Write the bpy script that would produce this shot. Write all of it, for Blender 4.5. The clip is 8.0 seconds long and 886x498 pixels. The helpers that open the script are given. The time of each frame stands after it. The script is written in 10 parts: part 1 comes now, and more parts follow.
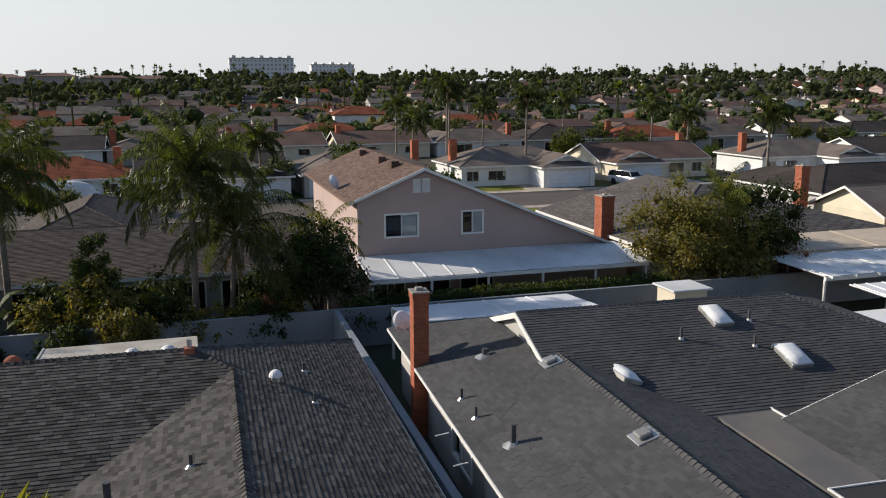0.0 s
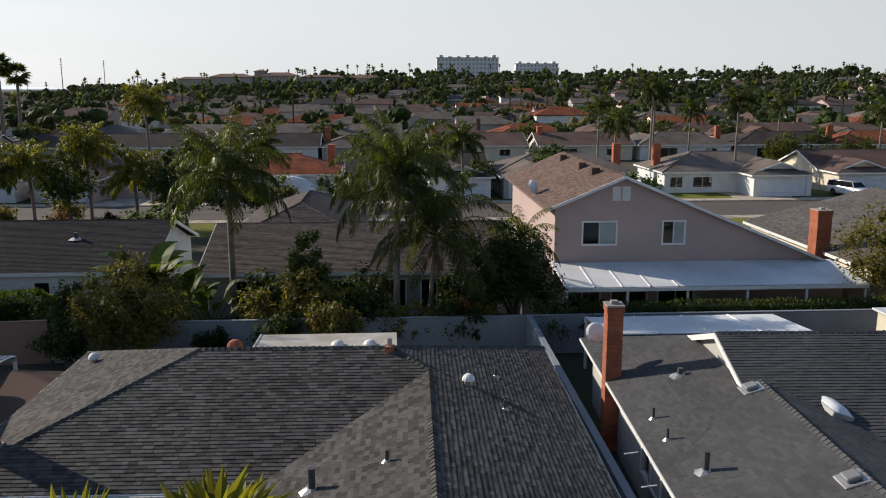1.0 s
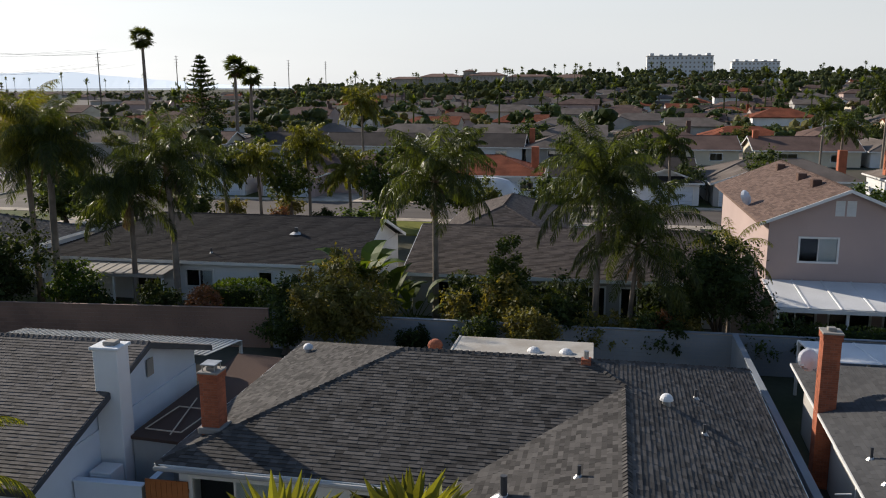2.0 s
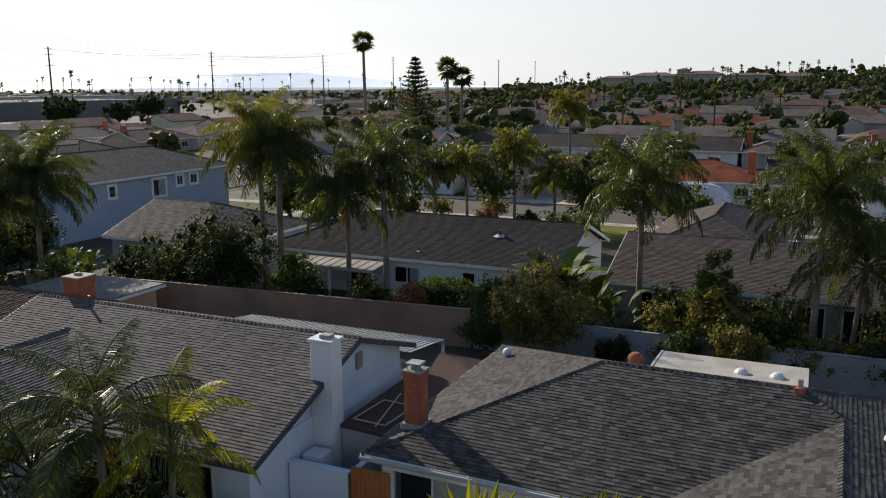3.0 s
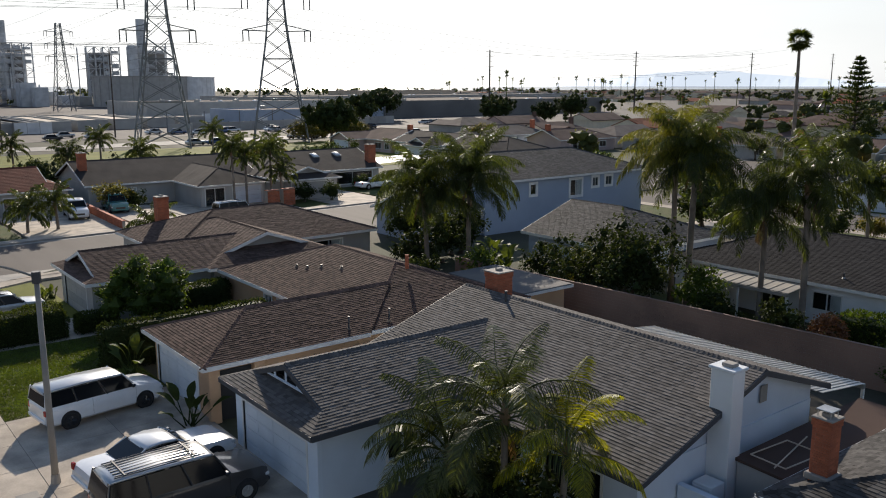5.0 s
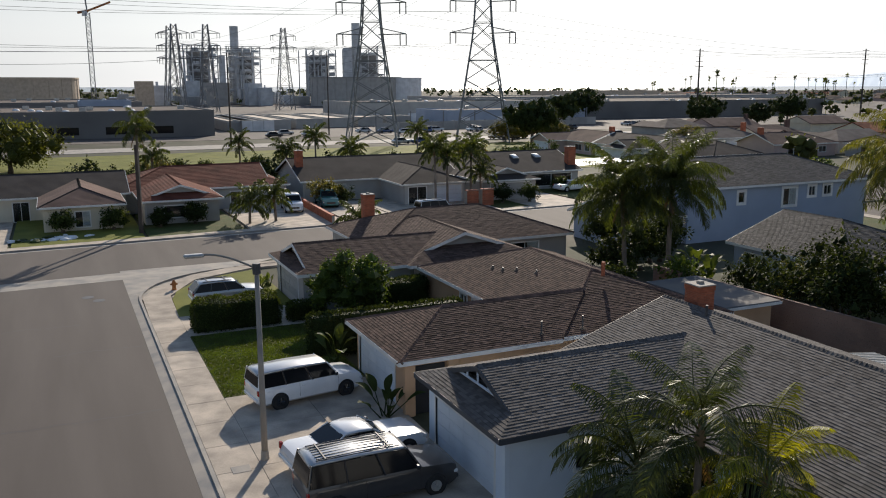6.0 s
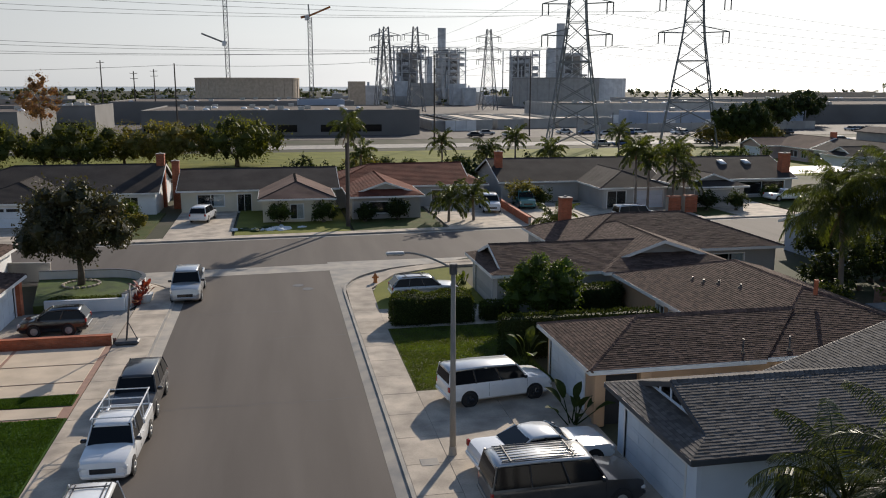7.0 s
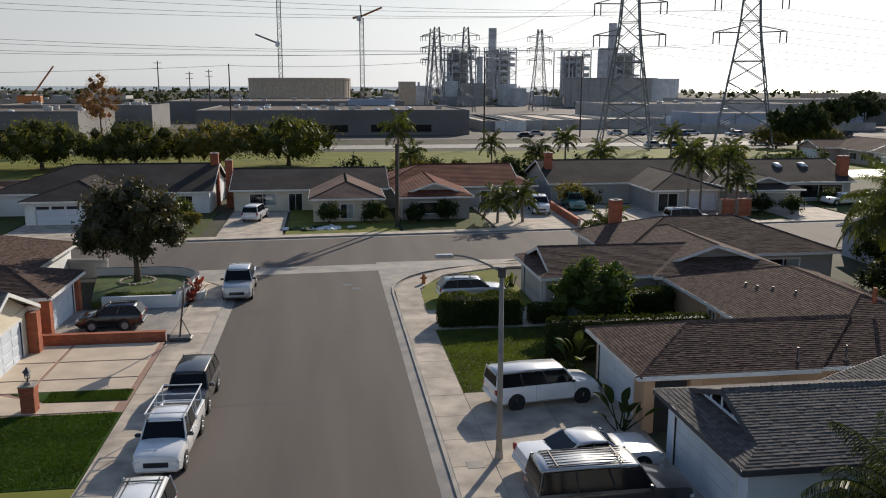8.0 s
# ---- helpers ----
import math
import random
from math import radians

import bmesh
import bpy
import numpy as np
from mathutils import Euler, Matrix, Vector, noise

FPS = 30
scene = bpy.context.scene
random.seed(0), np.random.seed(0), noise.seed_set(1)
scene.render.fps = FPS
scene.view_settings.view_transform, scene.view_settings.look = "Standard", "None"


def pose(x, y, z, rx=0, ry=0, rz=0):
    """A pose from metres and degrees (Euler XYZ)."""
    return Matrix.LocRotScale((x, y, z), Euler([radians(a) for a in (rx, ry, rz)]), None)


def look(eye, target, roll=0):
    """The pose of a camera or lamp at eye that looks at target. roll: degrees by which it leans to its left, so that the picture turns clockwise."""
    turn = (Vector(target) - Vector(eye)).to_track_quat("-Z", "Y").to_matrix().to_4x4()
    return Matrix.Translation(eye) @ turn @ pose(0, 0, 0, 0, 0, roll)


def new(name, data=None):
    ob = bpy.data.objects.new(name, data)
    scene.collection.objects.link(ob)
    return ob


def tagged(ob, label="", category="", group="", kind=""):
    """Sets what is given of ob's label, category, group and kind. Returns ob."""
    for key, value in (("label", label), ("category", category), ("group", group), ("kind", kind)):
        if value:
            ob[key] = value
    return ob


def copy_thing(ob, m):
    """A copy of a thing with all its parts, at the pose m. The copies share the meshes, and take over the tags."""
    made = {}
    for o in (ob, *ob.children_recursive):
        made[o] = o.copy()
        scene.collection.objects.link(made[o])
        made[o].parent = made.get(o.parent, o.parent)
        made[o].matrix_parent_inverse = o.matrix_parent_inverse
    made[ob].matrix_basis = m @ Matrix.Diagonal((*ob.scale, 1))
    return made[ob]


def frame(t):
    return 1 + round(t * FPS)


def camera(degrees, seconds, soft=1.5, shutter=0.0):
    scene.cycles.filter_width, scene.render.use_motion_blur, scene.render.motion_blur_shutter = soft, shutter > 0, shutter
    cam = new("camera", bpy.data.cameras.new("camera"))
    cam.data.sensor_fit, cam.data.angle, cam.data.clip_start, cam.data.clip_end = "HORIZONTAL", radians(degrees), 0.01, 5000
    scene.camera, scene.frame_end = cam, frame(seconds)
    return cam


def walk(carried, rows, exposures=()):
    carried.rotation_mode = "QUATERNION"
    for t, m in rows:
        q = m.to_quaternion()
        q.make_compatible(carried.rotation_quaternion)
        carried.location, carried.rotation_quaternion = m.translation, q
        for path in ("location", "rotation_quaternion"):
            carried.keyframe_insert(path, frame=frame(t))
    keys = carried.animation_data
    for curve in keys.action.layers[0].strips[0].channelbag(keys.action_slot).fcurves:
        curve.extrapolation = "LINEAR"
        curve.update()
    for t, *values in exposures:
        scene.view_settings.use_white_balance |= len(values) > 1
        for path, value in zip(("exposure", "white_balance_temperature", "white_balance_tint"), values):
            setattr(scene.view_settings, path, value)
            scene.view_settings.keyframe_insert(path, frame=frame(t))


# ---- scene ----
cam = camera(55.64, 8.0, soft=1.05)
# seconds, x, y, z, yaw, pitch, roll
PATH = [
    (0.0, 0.856, -0.170, 12.188, -107.000, -10.965, -0.198),
    (0.5, 0.751, -0.123, 12.394, -100.269, -10.986, -0.088),
    (1.0, 0.653, -0.084, 12.597, -93.482, -11.013, -0.039),
    (1.5, 0.564, -0.051, 12.796, -86.624, -11.036, -0.026),
    (3.0, 0.341, 0.015, 13.357, -65.790, -11.100, -0.190),
    (3.5, 0.280, 0.027, 13.528, -58.803, -11.115, -0.126),
    (4.0, 0.227, 0.034, 13.690, -51.879, -11.128, -0.055),
    (4.5, 0.179, 0.038, 13.841, -45.001, -11.143, -0.009),
    (6.0, 0.072, 0.032, 14.217, -24.629, -11.139, -0.099),
    (6.5, 0.047, 0.026, 14.314, -17.871, -11.143, -0.023),
    (7.0, 0.027, 0.018, 14.394, -11.161, -11.113, 0.075),
    (7.5, 0.011, 0.009, 14.456, -8.309, -11.094, 0.098),
    (8.0, 0.000, 0.000, 14.500, -7.814, -11.117, 0.126),
]
walk(cam, [(t, pose(x, y, z, 90 + p, 0, w) @ pose(0, 0, 0, 0, 0, r)) for t, x, y, z, w, p, r in PATH], exposures=((0.0, 0.1), (4.5, 0.16), (6.5, 0.02), (8.0, -0.02)))


# ---- sun, sky and exposure ----
SUN_AZ, SUN_EL = 30.0, 24.0
world = bpy.data.worlds.new("sky")
scene.world = world
world.use_nodes = True
wn, wl = world.node_tree.nodes, world.node_tree.links
sky = wn.new("ShaderNodeTexSky")
sky.sky_type = "NISHITA"
sky.sun_disc = False
sky.sun_elevation, sky.sun_rotation = radians(SUN_EL), radians(SUN_AZ)
sky.air_density, sky.dust_density, sky.ozone_density = 1.0, 0.6, 2.5
haze = wn.new("ShaderNodeHueSaturation")
clear = wn.new("ShaderNodeMapRange")
clear.inputs["From Min"].default_value, clear.inputs["From Max"].default_value = 0.04, 0.4
clear.inputs["To Min"].default_value, clear.inputs["To Max"].default_value = 0.2, 1.2
wl.new(clear.outputs["Result"], haze.inputs["Saturation"])
wl.new(sky.outputs["Color"], haze.inputs["Color"])
# a thin, even veil of high cloud over the whole sky, streaked a little
veil, streaks, coord, stretch = wn.new("ShaderNodeMix"), wn.new("ShaderNodeTexNoise"), wn.new("ShaderNodeTexCoord"), wn.new("ShaderNodeMapping")
veil.data_type = "RGBA"
stretch.inputs["Scale"].default_value = (1.0, 1.6, 7.0)
wl.new(coord.outputs["Generated"], stretch.inputs["Vector"])
wl.new(stretch.outputs["Vector"], streaks.inputs["Vector"])
streaks.inputs["Scale"].default_value, streaks.inputs["Detail"].default_value = 1.6, 5
height, low = wn.new("ShaderNodeSeparateXYZ"), wn.new("ShaderNodeMapRange")
wl.new(coord.outputs["Generated"], height.inputs[0])
low.inputs["From Min"].default_value, low.inputs["From Max"].default_value = 0.0, 0.5
low.inputs["To Min"].default_value, low.inputs["To Max"].default_value = 1.0, 0.12
wl.new(height.outputs["Z"], low.inputs["Value"])
wl.new(height.outputs["Z"], clear.inputs["Value"])
amount = wn.new("ShaderNodeMapRange")
amount.inputs["To Min"].default_value, amount.inputs["To Max"].default_value = 0.6, 1.0
wl.new(streaks.outputs["Fac"], amount.inputs["Value"])
thicker = wn.new("ShaderNodeMath")
thicker.operation = "MULTIPLY"
wl.new(amount.outputs["Result"], thicker.inputs[0])
wl.new(low.outputs["Result"], thicker.inputs[1])
# the veil is thickest round the sun and over the sea, and thins out inland
ahead, thin_out, spread = wn.new("ShaderNodeVectorMath"), wn.new("ShaderNodeMapRange"), wn.new("ShaderNodeMath")
ahead.operation, spread.operation = "DOT_PRODUCT", "MULTIPLY"
ahead.inputs[1].default_value = (math.sin(radians(55)), math.cos(radians(55)), 0.0)
wl.new(coord.outputs["Generated"], ahead.inputs[0])
thin_out.interpolation_type = "SMOOTHSTEP"
thin_out.inputs["From Min"].default_value, thin_out.inputs["From Max"].default_value = -0.9, 0.35
thin_out.inputs["To Min"].default_value, thin_out.inputs["To Max"].default_value = 0.7, 1.0
wl.new(ahead.outputs["Value"], thin_out.inputs["Value"])
wl.new(thicker.outputs[0], spread.inputs[0])
wl.new(thin_out.outputs["Result"], spread.inputs[1])
wl.new(spread.outputs[0], veil.inputs["Factor"])
wl.new(haze.outputs["Color"], veil.inputs["A"])
veil.inputs["B"].default_value = (5.2, 5.35, 5.5, 1)
wl.new(veil.outputs["Result"], wn["Background"].inputs["Color"])
# brightest over the sea towards the sun, a little dimmer to both sides
glow, dim = wn.new("ShaderNodeVectorMath"), wn.new("ShaderNodeMapRange")
glow.operation, dim.interpolation_type = "DOT_PRODUCT", "SMOOTHSTEP"
glow.inputs[1].default_value = (math.sin(radians(62)), math.cos(radians(62)), 0.0)
wl.new(coord.outputs["Generated"], glow.inputs[0])
dim.inputs["From Min"].default_value, dim.inputs["From Max"].default_value = -0.1, 0.95
dim.inputs["To Min"].default_value, dim.inputs["To Max"].default_value = 0.103, 0.133
wl.new(glow.outputs["Value"], dim.inputs["Value"])
wl.new(dim.outputs["Result"], wn["Background"].inputs["Strength"])

sun = new("sun", bpy.data.lights.new("sun", "SUN"))
sun.data.energy, sun.data.angle, sun.data.color = 5.0, radians(0.6), (1.0, 0.89, 0.75)
to_sun = Vector((math.sin(radians(SUN_AZ)) * math.cos(radians(SUN_EL)),
                 math.cos(radians(SUN_AZ)) * math.cos(radians(SUN_EL)), math.sin(radians(SUN_EL))))
sun.matrix_world = look(to_sun * 200, (0, 0, 0))
scene.view_settings.exposure = 0.0


# ---- meshes ----
class MB:
    """Collects vertices and faces of one mesh."""

    def __init__(self):
        self.v, self.f = [], []

    def add(self, vs, fs):
        k = len(self.v)
        self.v.extend(tuple(p) for p in vs)
        self.f.extend(tuple(i + k for i in f) for f in fs)
        return self

    def box(self, x0, y0, z0, x1, y1, z1, m=None, c=0.0):
        """An upright box, with its edges chamfered by c."""
        if x0 > x1:
            x0, x1 = x1, x0
        if y0 > y1:
            y0, y1 = y1, y0
        if c <= 0:
            vs = [(x, y, z) for z in (z0, z1) for x, y in ((x0, y0), (x1, y0), (x1, y1), (x0, y1))]
            fs = [(3, 2, 1, 0), (4, 5, 6, 7), (0, 1, 5, 4), (1, 2, 6, 5), (2, 3, 7, 6), (3, 0, 4, 7)]
        else:
            def ring(d, z):
                return [(x0 + d, y0 + c, z), (x0 + c, y0 + d, z), (x1 - c, y0 + d, z), (x1 - d, y0 + c, z),
                        (x1 - d, y1 - c, z), (x1 - c, y1 - d, z), (x0 + c, y1 - d, z), (x0 + d, y1 - c, z)]
            rings = [ring(c * 0.999, z0), ring(0, z0 + c), ring(0, z1 - c), ring(c * 0.999, z1)]
            vs = [p for r in rings for p in r]
            fs = [tuple(range(7, -1, -1)), tuple(range(24, 32))]
            fs += [(8 * r + i, 8 * r + (i + 1) % 8, 8 * r + 8 + (i + 1) % 8, 8 * r + 8 + i) for r in range(3) for i in range(8)]
        if m is not None:
            vs = [m @ Vector(p) for p in vs]
        return self.add(vs, fs)

    def slab(self, poly, down):
        """A flat polygon with thickness, its underside moved by the vector down."""
        n = len(poly)
        lower = [Vector(p) + Vector(down) for p in poly]
        fs = [tuple(range(n)), tuple(range(2 * n - 1, n - 1, -1))]
        fs += [((i + 1) % n, i, n + i, n + (i + 1) % n) for i in range(n)]
        return self.add([Vector(p) for p in poly] + lower, fs)

    def tube(self, pts, radii, n=8, cap=True):
        """A round bar along points."""
        pts = [Vector(p) for p in pts]
        k = len(pts)
        vs = []
        for i, p in enumerate(pts):
            d = (pts[min(i + 1, k - 1)] - pts[max(i - 1, 0)]).normalized()
            a = d.cross(Vector((0.31, 0.2, 0.93)) if abs(d.z) < 0.9 else Vector((1, 0, 0))).normalized()
            b = d.cross(a)
            r = radii[i] if isinstance(radii, (list, tuple)) else radii
            vs += [p + (a * math.cos(2 * math.pi * j / n) + b * math.sin(2 * math.pi * j / n)) * r for j in range(n)]
        fs = [(i * n + j, i * n + (j + 1) % n, (i + 1) * n + (j + 1) % n, (i + 1) * n + j) for i in range(k - 1) for j in range(n)]
        if cap:
            fs += [tuple(range(n - 1, -1, -1)), tuple(range((k - 1) * n, k * n))]
        return self.add(vs, fs)

    def dome(self, c, r, h, n=12, rings=4):
        vs, fs = [], []
        for i in range(rings):
            a = math.pi / 2 * i / rings
            vs += [(c[0] + r * math.cos(a) * math.cos(2 * math.pi * j / n), c[1] + r * math.cos(a) * math.sin(2 * math.pi * j / n),
                    c[2] + h * math.sin(a)) for j in range(n)]
        vs.append((c[0], c[1], c[2] + h))
        fs += [(i * n + j, i * n + (j + 1) % n, (i + 1) * n + (j + 1) % n, (i + 1) * n + j) for i in range(rings - 1) for j in range(n)]
        fs += [((rings - 1) * n + j, (rings - 1) * n + (j + 1) % n, rings * n) for j in range(n)]
        return self.add(vs, fs)

    def weld(self):
        """Joins corners that meet."""
        seen, to, keep = {}, [], []
        for p in self.v:
            k = tuple(round(c, 3) for c in p)
            if k not in seen:
                seen[k] = len(keep)
                keep.append(p)
            to.append(seen[k])
        self.v, self.f = keep, [tuple(to[i] for i in f) for f in self.f]
        return self

    def mesh(self, name, material, origin=(0, 0, 0), smooth=False):
        me = bpy.data.meshes.new(name)
        o = Vector(origin)
        me.from_pydata([(p[0] - o.x, p[1] - o.y, p[2] - o.z) for p in self.v], [], self.f)
        if smooth:
            me.polygons.foreach_set("use_smooth", [True] * len(me.polygons))
        me.materials.append(material)
        return me


def thing(name, at, label, category, group="", kind=""):
    ob = new(name)
    ob.empty_display_size = 0.2
    ob.location = at
    return tagged(ob, label, category, group, kind)


def root_of(ob):
    while ob.parent:
        ob = ob.parent
    return ob


def part(name, mb, material, parent, label="", smooth=False):
    """Links what mb holds, in world metres, as one mesh under a thing or a part of it."""
    ob = new(name, mb.mesh(name, material, root_of(parent).location, smooth))
    ob.parent = parent
    if label:
        ob["label"] = label
    return ob


def single(name, mb, material, label, category="", group="", kind="", smooth=False, at=None):
    """A thing or a piece of the setting that is one mesh."""
    if at is None:
        a = np.array(mb.v)
        at = (a[:, 0].mean(), a[:, 1].mean(), a[:, 2].min())
    ob = new(name, mb.mesh(name, material, at, smooth))
    ob.location = at
    return tagged(ob, label, category, group, kind)


# ---- materials ----
def shade(name, col, rough=0.85, var=0.18, scale=0.6, fine=25.0, bump=0.25, rnd=0.0, island=0.0, metal=0.0, col2=None, dist=0.01, sheen=0.5, thin=0.0, courses=0.0, along=0.0):
    """A surface: base colour with stains at a large scale and grain at a fine one, and fine relief. rnd and island: how much
    one object or one loose piece differs from the next. thin: how much light passes, as through a leaf. courses: rows of tabs up a slope, in metres of height.
    along: stains drawn out along y by this scale."""
    m = bpy.data.materials.new(name)
    m.use_nodes = True
    n, l = m.node_tree.nodes, m.node_tree.links
    b = n["Principled BSDF"]
    b.inputs["Roughness"].default_value, b.inputs["Metallic"].default_value = rough, metal
    b.inputs["Specular IOR Level"].default_value = sheen
    geo = n.new("ShaderNodeNewGeometry")
    big, small = n.new("ShaderNodeTexNoise"), n.new("ShaderNodeTexNoise")
    big.inputs["Scale"].default_value, big.inputs["Detail"].default_value = scale, 4
    small.inputs["Scale"].default_value, small.inputs["Detail"].default_value = fine, 3
    for t in (big, small):
        l.new(geo.outputs["Position"], t.inputs["Vector"])
    if along:
        drawn = n.new("ShaderNodeMapping")
        drawn.inputs["Scale"].default_value = (1, along, 1)
        l.new(geo.outputs["Position"], drawn.inputs["Vector"])
        l.new(drawn.outputs["Vector"], big.inputs["Vector"])
    mix = n.new("ShaderNodeMix")
    mix.data_type = "RGBA"
    other = col2 or tuple(c * (1 - 2.2 * var) for c in col)
    mix.inputs["A"].default_value, mix.inputs["B"].default_value = (*col, 1), (*other, 1)
    ramp = n.new("ShaderNodeMapRange")
    ramp.inputs["From Min"].default_value, ramp.inputs["From Max"].default_value = 0.35, 0.68
    l.new(big.outputs["Fac"], ramp.inputs["Value"])
    l.new(ramp.outputs["Result"], mix.inputs["Factor"])
    # grain, and the differences between pieces, go into the value
    val = n.new("ShaderNodeMath")
    val.operation = "MULTIPLY_ADD"
    val.inputs[1].default_value, val.inputs[2].default_value = var * 1.6, 1 - var * 0.8
    l.new(small.outputs["Fac"], val.inputs[0])
    last = val.outputs[0]
    for amount, node, socket in ((rnd, "ShaderNodeObjectInfo", "Random"), (island, "ShaderNodeNewGeometry", "Random Per Island")):
        if amount:
            src = n.new(node)
            add = n.new("ShaderNodeMath")
            add.operation = "MULTIPLY_ADD"
            add.inputs[1].default_value = amount
            l.new(src.outputs[socket], add.inputs[0])
            sub = n.new("ShaderNodeMath")
            sub.operation = "SUBTRACT"
            sub.inputs[1].default_value = amount / 2
            l.new(last, sub.inputs[0])
            l.new(sub.outputs[0], add.inputs[2])
            last = add.outputs[0]
    hsv = n.new("ShaderNodeHueSaturation")
    l.new(mix.outputs["Result"], hsv.inputs["Color"])
    l.new(last, hsv.inputs["Value"])
    l.new(hsv.outputs["Color"], b.inputs["Base Color"])
    height = small.outputs["Fac"]
    if courses:
        sep, saw = n.new("ShaderNodeSeparateXYZ"), n.new("ShaderNodeMath")
        l.new(geo.outputs["Position"], sep.inputs[0])
        saw.operation = "PINGPONG"
        saw.inputs[1].default_value = courses
        l.new(sep.outputs["Z"], saw.inputs[0])
        plus = n.new("ShaderNodeMath")
        plus.operation = "MULTIPLY_ADD"
        plus.inputs[1].default_value = 0.6 / courses
        l.new(saw.outputs[0], plus.inputs[0])
        l.new(small.outputs["Fac"], plus.inputs[2])
        height = plus.outputs[0]
    if bump:
        bp = n.new("ShaderNodeBump")
        bp.inputs["Strength"].default_value, bp.inputs["Distance"].default_value = bump, dist
        l.new(height, bp.inputs["Height"])
        l.new(bp.outputs["Normal"], b.inputs["Normal"])
    if thin:
        tr, mx = n.new("ShaderNodeBsdfTranslucent"), n.new("ShaderNodeMixShader")
        warm = n.new("ShaderNodeMix")
        warm.data_type, warm.blend_type = "RGBA", "MULTIPLY"
        warm.inputs["Factor"].default_value = 1
        warm.inputs["B"].default_value = (2.2, 1.9, 0.6, 1)
        l.new(hsv.outputs["Color"], warm.inputs["A"])
        l.new(warm.outputs["Result"], tr.inputs["Color"])
        mx.inputs[0].default_value = thin
        l.new(b.outputs[0], mx.inputs[1])
        l.new(tr.outputs[0], mx.inputs[2])
        l.new(mx.outputs[0], n["Material Output"].inputs["Surface"])
    return m


def glass(name, tint=(0.9, 0.95, 0.95), rough=0.02):
    m = bpy.data.materials.new(name)
    m.use_nodes = True
    b = m.node_tree.nodes["Principled BSDF"]
    b.inputs["Base Color"].default_value = (*tint, 1)
    b.inputs["Roughness"].default_value = rough
    b.inputs["Transmission Weight"].default_value = 1.0
    b.inputs["IOR"].default_value = 1.45
    return m


